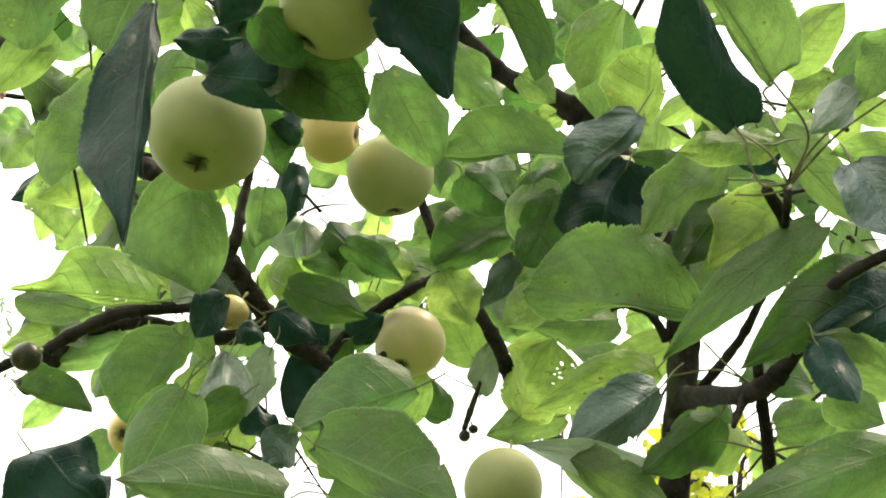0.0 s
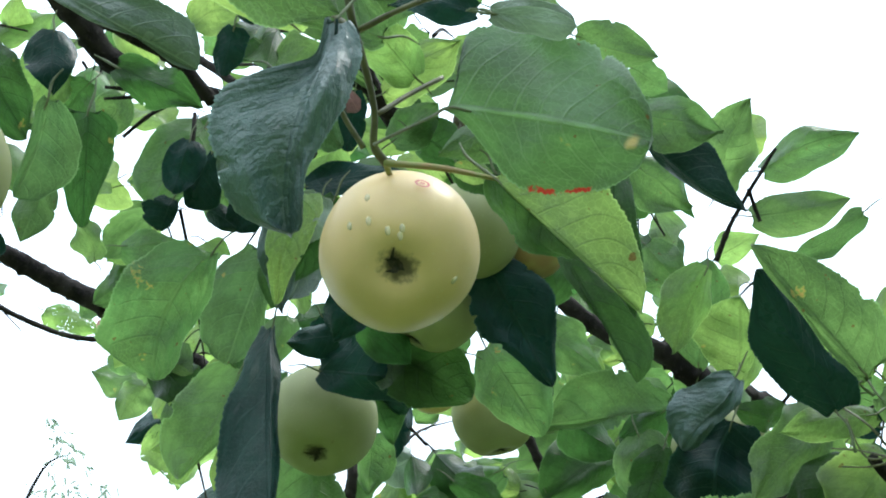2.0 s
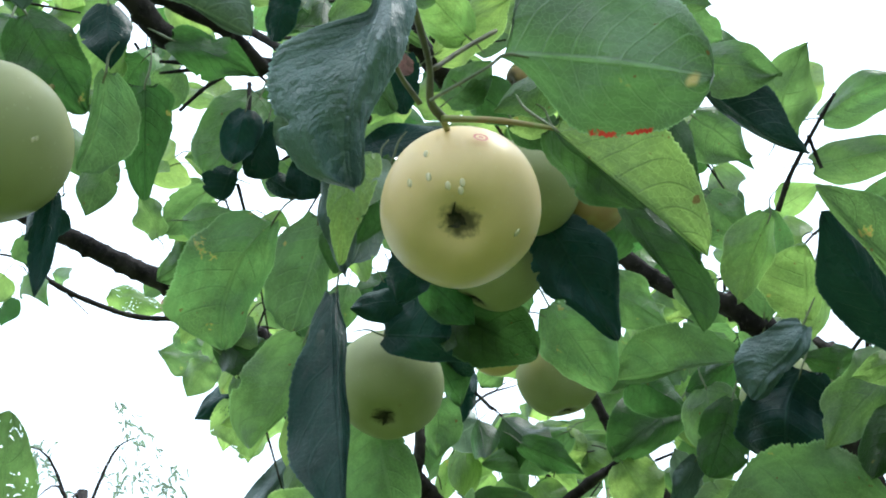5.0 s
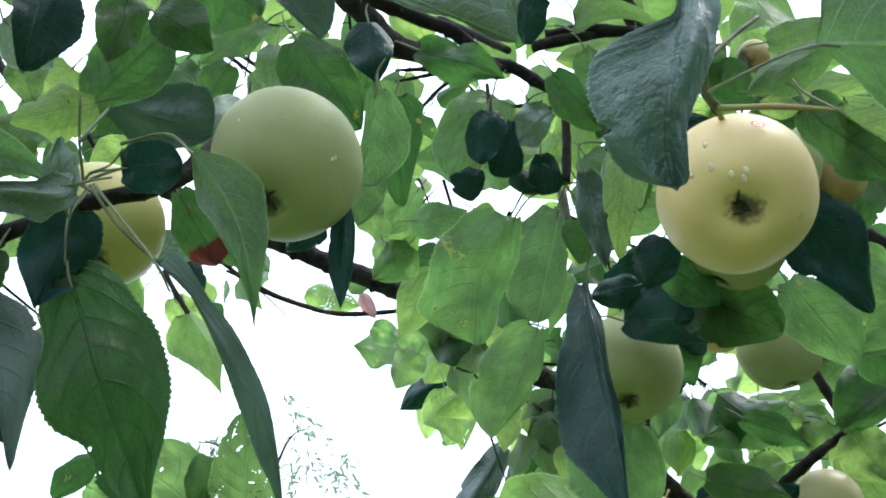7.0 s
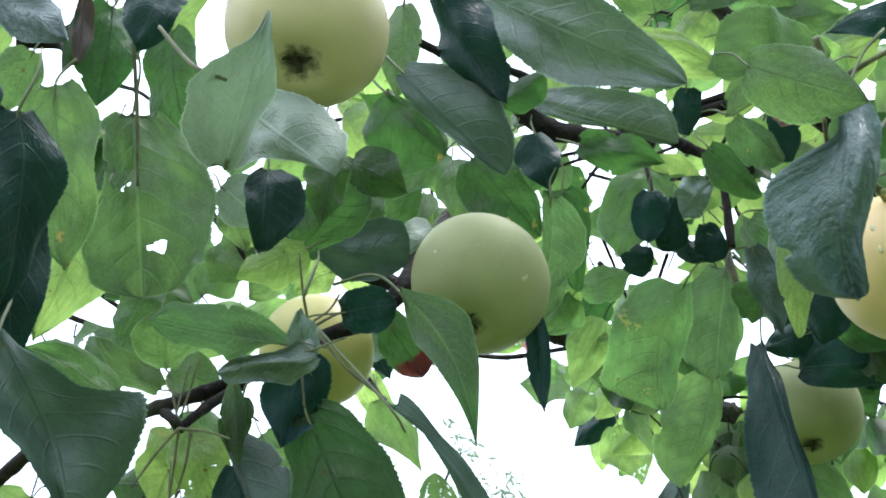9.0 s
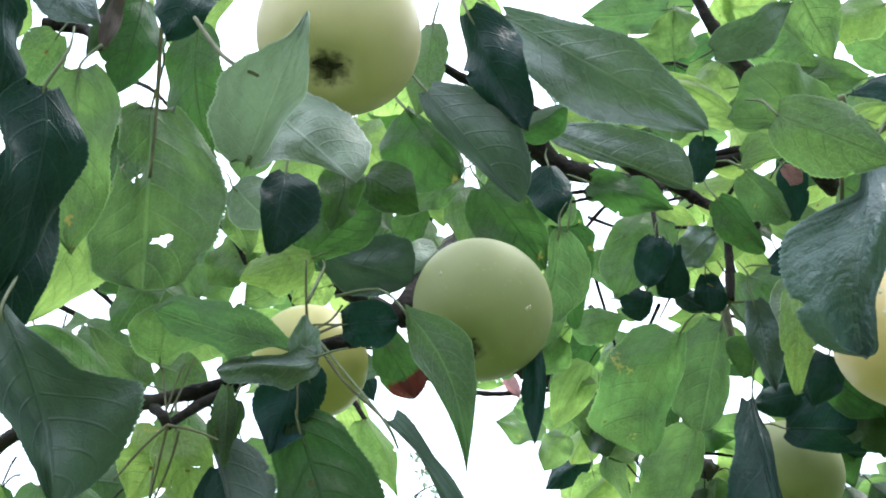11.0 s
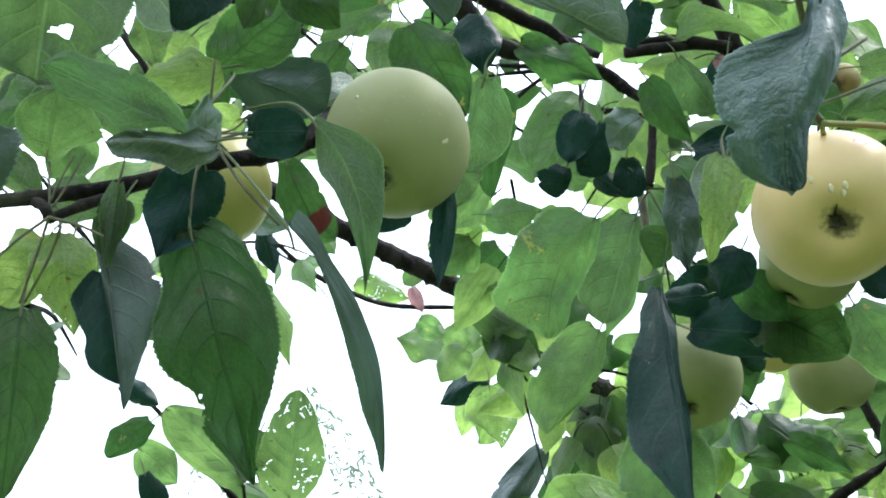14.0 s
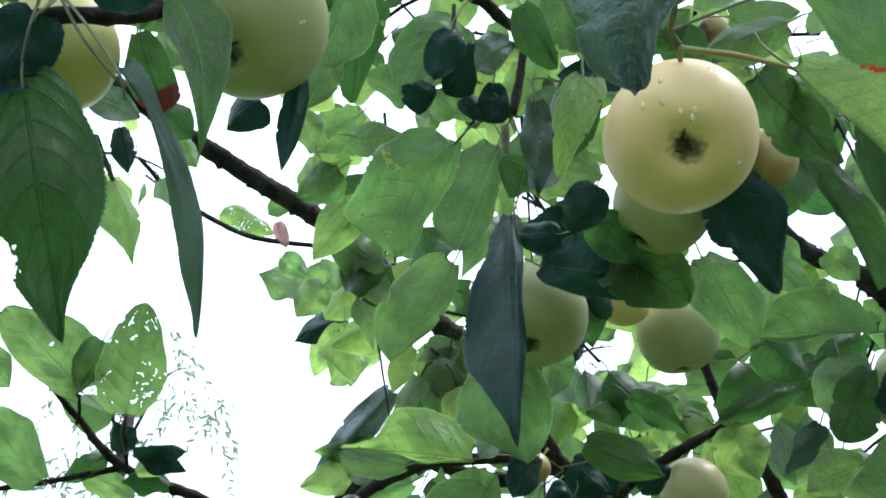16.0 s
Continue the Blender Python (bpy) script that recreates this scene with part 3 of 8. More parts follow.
def apple(centre, radius, up, stem, colour, label, squash=0.95, drops=()):
    """An apple that hangs by its stalk: body, dried sepals, stalk. up: from the eye of the fruit to its stalk."""
    hold = new("apple")
    hold.location = centre
    tagged(hold, label, "apple", "apples on the tree")
    z = Vector(up).normalized()
    turn = np.array(z.to_track_quat("Z", "Y").to_matrix())
    segs, rings = 56, 40
    rnd = random.Random(round(radius * 1e6))
    ph = rnd.uniform(0, 6.3)
    verts, faces = [], []
    for i in range(rings + 1):
        a = math.pi * i / rings
        low = 0.5 - 0.5 * math.cos(a)
        r0 = math.sin(a) ** 0.93 * (1.03 - 0.10 * low)
        h = squash * math.cos(a) - 0.20 * math.exp(-((math.sin(a) / 0.30) ** 2)) * (1 if a < math.pi / 2 else -0.85)
        for k in range(segs):
            b = 2 * math.pi * k / segs
            lobe = 1 + 0.022 * low**2 * math.cos(5 * b + ph) + 0.018 * math.cos(b + ph) + 0.014 * math.cos(2 * b + 2 * ph)
            verts.append((radius * r0 * lobe * math.cos(b), radius * r0 * lobe * math.sin(b), radius * (h + 0.02 * math.cos(b + ph) * r0)))
    for i in range(rings):
        for k in range(segs):
            a, b = i * segs + k, i * segs + (k + 1) % segs
            faces.append((a, a + segs, b + segs, b))
    body = part("skin", mesh_of("skin", np.array(verts), faces), SKIN[colour], hold, centre)
    body.rotation_mode = "QUATERNION"
    body.rotation_quaternion = z.to_track_quat("Z", "Y")
    # sepals round the eye
    sv, sf = [], []
    eye = -radius * (squash - 0.175)
    for k in range(5):
        b = 2 * math.pi * k / 5 + ph
        tip_r, tw = radius * rnd.uniform(0.08, 0.30), rnd.uniform(-1.6, 1.6)
        b += rnd.uniform(-0.5, 0.5)
        for s, w, zz in ((0.02, 0.05, 0.0), (0.5, 0.035, -0.05), (1.0, 0.006, rnd.uniform(-0.08, -0.02))):
            for side in (-1, 1):
                bb = b + tw * s
                sv.append((tip_r * s * math.cos(bb) - side * w * radius * math.sin(bb), tip_r * s * math.sin(bb) + side * w * radius * math.cos(bb), eye + zz * radius))
        o = 6 * k
        sf += [(o, o + 1, o + 3, o + 2), (o + 2, o + 3, o + 5, o + 4)]
    o = len(sv)
    sv += [(0.06 * radius * math.cos(2 * math.pi * k / 10), 0.06 * radius * math.sin(2 * math.pi * k / 10), eye - 0.012 * radius) for k in range(10)]
    sf.append(tuple(range(o, o + 10)))
    part("calyx", mesh_of("calyx", np.array(sv) @ turn.T, sf), SEPAL, hold, centre, "dark dried sepals")
    # stalk
    top = np.array(z) * radius * (squash - 0.2)
    end = np.asarray(stem, float) - np.array(centre) if stem is not None else np.array(z) * radius * 1.55 + np.array((0, 0.15, 0.1)) * radius
    midp = 0.5 * (top + end) + np.array((0.05, 0, 0.05)) * radius
    tv, tf = tube([(*top, 0.0012), (*midp, 0.0011), (*end, 0.0016)], 8, 5)
    part("stalk", mesh_of("stalk", tv, tf), STALK_RED, hold, centre)
    return hold


def rain_drop(fruit, centre, towards, radius, size):
    """A drop of rain that clings to the skin."""
    way = Vector(towards).normalized()
    skin = next(c for c in fruit.children if c.name.startswith("skin"))
    turned = [skin.rotation_quaternion @ v.co for v in skin.data.vertices]
    radius = max(turned, key=lambda v: v.normalized().dot(way)).length
    d = np.array(way)
    bm = bmesh.new()
    bmesh.ops.create_uvsphere(bm, u_segments=10, v_segments=7, radius=size)
    me = bpy.data.meshes.new("rain_drop")
    bm.to_mesh(me)
    bm.free()
    me.polygons.foreach_set("use_smooth", [True] * len(me.polygons))
    ob = part("rain_drop", me, DROP, fruit, np.array(centre) + d * radius, "drop of rain with a glint in its colour")
    ob.rotation_mode = "QUATERNION"
    ob.rotation_quaternion = way.to_track_quat("Z", "Y")
    ob.scale = (0.9, 1.5, 0.5)
    return ob

# ---- trunk, branches and twigs ----
limb("branch", [(-0.3732, 0.4237, 2.1266, 0.0036), (-0.3324, 0.4216, 2.1365, 0.0034), (-0.2771, 0.4365, 2.1429, 0.0034), (-0.2402, 0.453, 2.1533, 0.0037), (-0.2075, 0.4688, 2.1704, 0.0038), (-0.1836, 0.492, 2.19, 0.0042), (-0.1799, 0.5328, 2.2433, 0.0065), (-0.2057, 0.6484, 2.3731, 0.007)])
limb("twig", [(-0.2568, 0.4296, 2.1215, 0.002), (-0.2517, 0.4412, 2.1356, 0.0026), (-0.2408, 0.4545, 2.1511, 0.0026)])
limb("twig", [(-0.2567, 0.4294, 2.1219, 0.0024), (-0.2579, 0.4257, 2.1255, 0.0024), (-0.2695, 0.4325, 2.1355, 0.0024)])
limb("branch", [(-0.653, 1.1302, 2.7908, 0.0105), (-0.5717, 1.1751, 2.7403, 0.011), (-0.4836, 1.2215, 2.6904, 0.0115), (-0.3988, 1.2639, 2.6448, 0.012), (-0.3458, 1.291, 2.6089, 0.012), (-0.2677, 1.3358, 2.5393, 0.0125), (-0.2165, 1.3615, 2.5046, 0.013)])
limb("branch", [(-0.1317, 1.1824, 2.3427, 0.0085), (-0.1223, 1.2002, 2.3331, 0.009), (-0.0948, 1.265, 2.3042, 0.0095), (-0.0596, 1.3155, 2.2813, 0.010), (-0.0231, 1.3723, 2.2678, 0.0105), (0.0158, 1.4333, 2.2472, 0.011)])
limb("branch", [(0.0174, 0.9107, 2.4719, 0.0055), (0.0458, 0.9397, 2.4398, 0.0062), (0.1045, 0.9788, 2.4018, 0.0068), (0.1429, 0.9988, 2.3674, 0.0072), (0.1801, 1.0058, 2.3501, 0.0076), (0.2096, 1.019, 2.3227, 0.0085)])
limb("branch", [(0.1866, 1.0333, 2.364, 0.01), (0.2053, 1.035, 2.3435, 0.0105), (0.2394, 1.0533, 2.296, 0.011), (0.2617, 1.0814, 2.2398, 0.0115), (0.2676, 1.1057, 2.1881, 0.012)])
limb("branch", [(0.0403, 1.3185, 2.4714, 0.005), (0.0535, 1.3316, 2.4302, 0.0054), (0.0668, 1.3414, 2.3946, 0.0058), (0.0883, 1.3592, 2.3665, 0.006), (0.1143, 1.3951, 2.3274, 0.008), (0.1346, 1.4417, 2.2891, 0.0085), (0.1737, 1.5002, 2.2527, 0.009)])
limb("twig", [(0.092, 1.3121, 2.3886, 0.0036), (0.0519, 1.312, 2.3632, 0.004), (0.0298, 1.3071, 2.3486, 0.0055), (-0.0309, 1.3392, 2.3247, 0.005), (-0.0632, 1.38, 2.3094, 0.005)])
limb("twig", [(-0.0304, 1.3433, 2.2771, 0.005), (-0.0075, 1.3397, 2.2865, 0.005), (0.0099, 1.3343, 2.2984, 0.004)])
# a thin limb at the top, run down to the ground as an added trunk
limb("trunk", [(0.2701, 1.1017, 2.2054, 0.012), (0.2663, 1.1099, 2.1806, 0.012), (0.2622, 1.1269, 2.1504, 0.012), (0.2569, 1.148, 2.1126, 0.0125), (0.251, 1.1692, 2.0749, 0.013), (0.2453, 1.2011, 2.0182, 0.014), (0.2653, 1.2311, 1.6682, 0.022), (0.2803, 1.2711, 0.75, 0.036), (0.2903, 1.2911, 0.3, 0.045), (0.2953, 1.3011, -0.05, 0.07)])
limb("branch", [(0.2621, 1.1279, 2.1485, 0.008), (0.2703, 1.0252, 2.1072, 0.0065), (0.2746, 0.9228, 2.0646, 0.0055), (0.284, 0.882, 2.0565, 0.0052), (0.2932, 0.8567, 2.0617, 0.0046), (0.2979, 0.8404, 2.0705, 0.004), (0.3091, 0.8132, 2.0793, 0.0032), (0.3298, 0.7902, 2.0819, 0.003), (0.3474, 0.7788, 2.0841, 0.003)])
limb("twig", [(0.2954, 0.8219, 2.143, 0.0026), (0.2954, 0.8308, 2.1375, 0.0024), (0.2995, 0.8701, 2.1401, 0.0022), (0.2973, 0.9184, 2.136, 0.0024), (0.2882, 0.9894, 2.1318, 0.003), (0.2736, 1.0978, 2.1421, 0.004)])
limb("twig", [(0.2769, 0.8859, 2.069, 0.003), (0.2823, 0.9178, 2.0543, 0.0034), (0.2879, 0.9505, 2.0383, 0.004), (0.2919, 0.9837, 2.0211, 0.004)])
limb("twig", [(0.2728, 0.9137, 2.0602, 0.003), (0.2657, 0.9094, 2.0465, 0.0022), (0.2615, 0.9029, 2.0372, 0.0016)])
limb("twig", [(0.2538, 1.1045, 2.1883, 0.004), (0.2409, 1.0847, 2.201, 0.0034), (0.2233, 1.071, 2.2023, 0.0032), (0.2104, 1.071, 2.2006, 0.0026)])
limb("branch", [(-0.1878, 0.6419, 2.4891, 0.008), (-0.1697, 0.6765, 2.4692, 0.0085), (-0.1564, 0.7046, 2.4556, 0.008), (-0.1217, 0.725, 2.4454, 0.0055), (-0.0857, 0.7429, 2.4392, 0.0046), (-0.0666, 0.7587, 2.4275, 0.004), (-0.0312, 0.7682, 2.3976, 0.0034)])
limb("branch", [(-0.2018, 0.7057, 2.5536, 0.0036), (-0.1731, 0.7476, 2.5467, 0.0036), (-0.1388, 0.7803, 2.5373, 0.0034), (-0.0926, 0.7724, 2.4836, 0.003)])
limb("twig", [(-0.1496, 0.6867, 2.413, 0.001), (-0.1306, 0.7018, 2.4198, 0.0018), (-0.0987, 0.7302, 2.4324, 0.002)])
limb("twig", [(-0.1515, 0.6907, 2.4067, 0.0009), (-0.1241, 0.7063, 2.4169, 0.0016), (-0.0915, 0.7336, 2.4314, 0.0018)])
limb("twig", [(-0.0509, 0.7199, 2.4352, 0.003), (-0.0227, 0.7285, 2.4376, 0.003), (0.0083, 0.7501, 2.4414, 0.003)])
limb("twig", [(-0.0481, 0.7368, 2.3789, 0.003), (-0.0506, 0.7404, 2.3554, 0.003), (-0.0542, 0.7386, 2.321, 0.003)])
limb("twig", [(-0.0857, 0.6867, 2.375, 0.0014), (-0.0849, 0.6857, 2.3593, 0.0014), (-0.085, 0.6861, 2.35, 0.0014)])
limb("twig", [(-0.0787, 0.7145, 2.3762, 0.0012), (-0.0598, 0.7227, 2.3746, 0.0014), (-0.0485, 0.7378, 2.3774, 0.0016)])
limb("twig", [(-0.1505, 0.7218, 2.4004, 0.0014), (-0.1364, 0.7259, 2.4194, 0.0014), (-0.1252, 0.7323, 2.4339, 0.0016)])
limb("branch", [(-0.0454, 0.6436, 2.6395, 0.003), (-0.0235, 0.6802, 2.5255, 0.0044), (-0.0099, 0.7113, 2.4965, 0.006), (0.0011, 0.7383, 2.4708, 0.0065), (0.012, 0.7653, 2.445, 0.007), (0.024, 0.804, 2.4392, 0.007)])
limb("twig", [(-0.0607, 0.7176, 2.4258, 0.004), (-0.0301, 0.7279, 2.4315, 0.004), (-0.0015, 0.7549, 2.4495, 0.004), (0.0148, 0.7693, 2.4418, 0.005)])
limb("branch", [(-0.1494, 0.6362, 2.4374, 0.005), (-0.1232, 0.6669, 2.4328, 0.005), (-0.1039, 0.6826, 2.4255, 0.005), (-0.0864, 0.7163, 2.4123, 0.005)])
limb("branch", [(-0.3628, 1.2179, 2.2096, 0.0033), (-0.3564, 1.2241, 2.2245, 0.0036), (-0.3481, 1.2298, 2.2404, 0.0036), (-0.3331, 1.2359, 2.2568, 0.005), (-0.3069, 1.2451, 2.27, 0.0053), (-0.2855, 1.2483, 2.287, 0.0062), (-0.2457, 1.2418, 2.3031, 0.0064), (-0.2161, 1.2406, 2.3084, 0.0062), (-0.1344, 1.246, 2.3119, 0.005)])
limb("twig", [(-0.1015, 1.177, 2.4167, 0.0036), (-0.1098, 1.1835, 2.3841, 0.0044), (-0.1131, 1.1876, 2.3564, 0.0055), (-0.1237, 1.1995, 2.3341, 0.008)])
limb("shoot", [(0.0612, 0.4937, 2.2476, 0.0018), (0.0603, 0.5074, 2.2374, 0.0018), (0.0607, 0.5252, 2.2304, 0.0017), (0.0608, 0.5465, 2.2187, 0.0016), (0.0574, 0.5596, 2.2086, 0.0018), (0.0607, 0.5693, 2.2048, 0.0022)])
limb("shoot", [(0.0611, 0.5156, 2.2349, 0.0014), (0.052, 0.5169, 2.248, 0.0013), (0.0371, 0.5229, 2.2701, 0.0012)])
limb("shoot", [(0.0621, 0.5151, 2.2359, 0.0015), (0.084, 0.5001, 2.2276, 0.0013), (0.1061, 0.4863, 2.2179, 0.0013)])
limb("shoot", [(0.0614, 0.552, 2.2199, 0.0012), (0.0732, 0.5644, 2.24, 0.0012), (0.0882, 0.5773, 2.2604, 0.0012)])
limb("shoot", [(0.0504, 0.5221, 2.2236, 0.0011), (0.0462, 0.5437, 2.2187, 0.0011), (0.0526, 0.5595, 2.2075, 0.0013)])
limb("shoot", [(-0.0671, 0.7758, 2.3441, 0.0035), (-0.0662, 0.7792, 2.3228, 0.003), (-0.0659, 0.7844, 2.2988, 0.0024)])
limb("twig", [(-0.7437, 1.394, 2.8793, 0.003), (-0.7115, 1.4506, 2.8549, 0.004), (-0.6643, 1.4964, 2.8351, 0.004), (-0.6069, 1.5397, 2.8239, 0.004), (-0.5164, 1.5924, 2.8344, 0.0035)])
limb("twig", [(-0.2977, 1.1581, 2.6536, 0.003), (-0.2942, 1.19, 2.6476, 0.003)])
limb("twig", [(-0.6480, 1.0239, 2.4134, 0.0022), (-0.6164, 1.0685, 2.3784, 0.0026), (-0.5920, 1.1108, 2.3448, 0.0030), (-0.5715, 1.1434, 2.3221, 0.0036), (-0.5431, 1.1945, 2.2942, 0.005), (-0.4819, 1.2564, 2.2832, 0.006), (-0.4243, 1.3321, 2.269, 0.007)])
limb("twig", [(-0.6704, 1.1332, 2.2429, 0.0024), (-0.6433, 1.1468, 2.252, 0.0026), (-0.5986, 1.1712, 2.2703, 0.003), (-0.5433, 1.1955, 2.2928, 0.0036)])
limb("twig", [(-0.5258, 1.1499, 2.3291, 0.0016), (-0.5277, 1.1642, 2.3079, 0.0018), (-0.5375, 1.1958, 2.2946, 0.002)])
limb("twig", [(-0.5546, 1.1043, 2.3295, 0.0016), (-0.5663, 1.1314, 2.3219, 0.0018), (-0.5749, 1.1437, 2.3189, 0.002)])
limb("twig", [(-0.3643, 0.7802, 2.3308, 0.002), (-0.3741, 0.7764, 2.3503, 0.002), (-0.3839, 0.7724, 2.3702, 0.002)])
limb("branch", [(-0.4291, 1.4804, 2.341, 0.01), (-0.365, 1.4634, 2.3904, 0.009), (-0.2966, 1.4671, 2.4118, 0.008), (-0.2399, 1.4688, 2.3957, 0.008), (-0.1888, 1.4555, 2.3809, 0.009), (-0.1319, 1.4323, 2.3828, 0.009), (-0.0814, 1.4431, 2.3512, 0.009)])
limb("twig", [(-0.1588, 0.5084, 2.3865, 0.003), (-0.1463, 0.5308, 2.3844, 0.003), (-0.1247, 0.5655, 2.3904, 0.003)])
limb("branch", [(0.2314, 1.2641, 2.461, 0.013), (0.3108, 1.3535, 2.4534, 0.015)])
limb("twig", [(-0.2982, 0.3342, 2.3201, 0.003), (-0.2786, 0.3469, 2.3173, 0.003), (-0.2528, 0.334, 2.2818, 0.003)])
limb("twig", [(-0.3223, 0.4896, 2.348, 0.003), (-0.3112, 0.5, 2.3224, 0.0026), (-0.2969, 0.5101, 2.2987, 0.002), (-0.2946, 0.5196, 2.2871, 0.0012)])
limb("twig", [(0.2436, 1.011, 2.4257, 0.0024), (0.2589, 0.9972, 2.4481, 0.002), (0.2788, 0.9843, 2.4702, 0.0018), (0.3069, 0.9674, 2.4996, 0.0014)])
limb("twig", [(0.2848, 0.9991, 2.4508, 0.0016), (0.2821, 0.9904, 2.4624, 0.0016), (0.2795, 0.9817, 2.474, 0.0016)])
limb("twig", [(0.2875, 0.8396, 2.1552, 0.003), (0.3049, 0.8729, 2.147, 0.004), (0.3166, 0.9016, 2.1438, 0.005)])
limb("shoot", [(-0.2538, 0.426, 2.1192, 0.0007), (-0.2648, 0.4232, 2.1078, 0.0006), (-0.2761, 0.4217, 2.0945, 0.0005)])
limb("shoot", [(-0.2538, 0.426, 2.1192, 0.0007), (-0.2627, 0.434, 2.1045, 0.0006), (-0.2722, 0.4422, 2.0891, 0.0005)])
limb("shoot", [(-0.2527, 0.4332, 2.1196, 0.0007), (-0.261, 0.4396, 2.1071, 0.0006), (-0.2734, 0.446, 2.0921, 0.0005)])
limb("shoot", [(-0.2538, 0.426, 2.1192, 0.0008), (-0.2402, 0.4297, 2.1145, 0.0006), (-0.229, 0.4332, 2.1086, 0.0005)])
limb("shoot", [(-0.2562, 0.4282, 2.1235, 0.0006), (-0.2598, 0.4272, 2.1392, 0.0005), (-0.2637, 0.4276, 2.1531, 0.0005)])
limb("shoot", [(-0.2544, 0.4273, 2.1256, 0.0006), (-0.2511, 0.4295, 2.1415, 0.0005), (-0.2484, 0.4315, 2.1574, 0.0005)])
limb("shoot", [(-0.255, 0.4254, 2.1276, 0.0006), (-0.2501, 0.4237, 2.1408, 0.0005), (-0.2475, 0.4243, 2.1499, 0.0005)])
limb("shoot", [(-0.1901, 0.4459, 2.1579, 0.0008), (-0.1739, 0.4473, 2.1325, 0.0007), (-0.1588, 0.4559, 2.1146, 0.0006)])
limb("shoot", [(-0.1925, 0.4448, 2.1578, 0.0007), (-0.1865, 0.4311, 2.1694, 0.0006), (-0.1836, 0.4239, 2.188, 0.0005)])
limb("shoot", [(-0.1895, 0.4445, 2.16, 0.0007), (-0.1813, 0.4502, 2.1663, 0.0006), (-0.1738, 0.4528, 2.1676, 0.0005)])
limb("shoot", [(-0.1889, 0.443, 2.162, 0.0006), (-0.1852, 0.451, 2.1713, 0.0005), (-0.1784, 0.4498, 2.1768, 0.0005)])
limb("shoot", [(-0.1944, 0.4412, 2.1527, 0.0007), (-0.1926, 0.4385, 2.132, 0.0006), (-0.1945, 0.443, 2.1172, 0.0005)])
limb("shoot", [(0.2954, 0.8219, 2.143, 0.0009), (0.2832, 0.8309, 2.1458, 0.0006), (0.2692, 0.8382, 2.1513, 0.0005)])
limb("shoot", [(0.2946, 0.821, 2.1444, 0.0009), (0.2824, 0.8353, 2.1581, 0.0006), (0.2682, 0.8506, 2.1697, 0.0005)])
limb("shoot", [(0.2956, 0.8203, 2.1457, 0.0009), (0.2857, 0.811, 2.1607, 0.0007), (0.2743, 0.8211, 2.1819, 0.0006)])
limb("shoot", [(0.2965, 0.8204, 2.1457, 0.0009), (0.2811, 0.8233, 2.1486, 0.0006), (0.2747, 0.816, 2.1706, 0.0006)])
limb("shoot", [(0.2972, 0.8205, 2.1457, 0.0009), (0.3107, 0.8116, 2.1631, 0.0007), (0.3384, 0.8015, 2.1844, 0.0006)])
limb("shoot", [(0.2972, 0.8197, 2.147, 0.0008), (0.3057, 0.799, 2.1642, 0.0007), (0.2853, 0.7747, 2.1836, 0.0006)])
limb("shoot", [(0.2972, 0.8205, 2.1457, 0.0009), (0.3234, 0.8096, 2.1683, 0.0007), (0.3495, 0.7936, 2.1796, 0.0006)])
limb("shoot", [(0.2796, 0.9126, 2.0629, 0.0008), (0.2639, 0.9047, 2.0746, 0.0006), (0.2513, 0.9054, 2.092, 0.0006)])
limb("shoot", [(0.2781, 0.9109, 2.0658, 0.0008), (0.2602, 0.9236, 2.0814, 0.0006), (0.2353, 0.9416, 2.0869, 0.0006)])
limb("shoot", [(0.2846, 0.9502, 2.0384, 0.0008), (0.2679, 0.9462, 2.043, 0.0006), (0.2566, 0.9539, 2.0483, 0.0005)])
limb("shoot", [(0.2896, 0.9506, 2.0383, 0.0008), (0.3062, 0.9408, 2.0375, 0.0006), (0.3303, 0.9342, 2.0322, 0.0005)])
limb("shoot", [(-0.0894, 1.2192, 2.2841, 0.0009), (-0.1043, 1.1924, 2.2885, 0.0006), (-0.1183, 1.1636, 2.2967, 0.0006)])
limb("shoot", [(-0.0894, 1.2192, 2.2841, 0.0009), (-0.1269, 1.2131, 2.2494, 0.0006), (-0.1563, 1.2002, 2.2073, 0.0006)])
limb("shoot", [(-0.0918, 1.2177, 2.2864, 0.0009), (-0.0594, 1.1988, 2.2835, 0.0006), (-0.0307, 1.1809, 2.2783, 0.0006)])
limb("shoot", [(-0.0896, 1.2217, 2.2797, 0.0009), (-0.1065, 1.2123, 2.2535, 0.0006), (-0.1101, 1.192, 2.228, 0.0006)])
limb("shoot", [(0.0877, 1.4904, 2.3187, 0.0009), (0.0825, 1.4807, 2.335, 0.0007), (0.0845, 1.4838, 2.3499, 0.0006)])
limb("shoot", [(0.0877, 1.4904, 2.3187, 0.0009), (0.0604, 1.4819, 2.3299, 0.0007), (0.0425, 1.4741, 2.3409, 0.0006)])
limb("twig", [(0.1026, 1.4797, 2.3595, 0.001), (0.0957, 1.4802, 2.3375, 0.0014), (0.0887, 1.4812, 2.3147, 0.0024), (0.0831, 1.4875, 2.3029, 0.0035), (0.076, 1.4955, 2.288, 0.0035), (0.0722, 1.4919, 2.2736, 0.003)])
limb("shoot", [(-0.0541, 0.7393, 2.3201, 0.0008), (-0.033, 0.7388, 2.3139, 0.0006), (-0.0157, 0.7391, 2.3046, 0.0006)])
limb("shoot", [(-0.0541, 0.7393, 2.3201, 0.0007), (-0.0613, 0.7307, 2.3281, 0.0006), (-0.0654, 0.7268, 2.3313, 0.0006)])
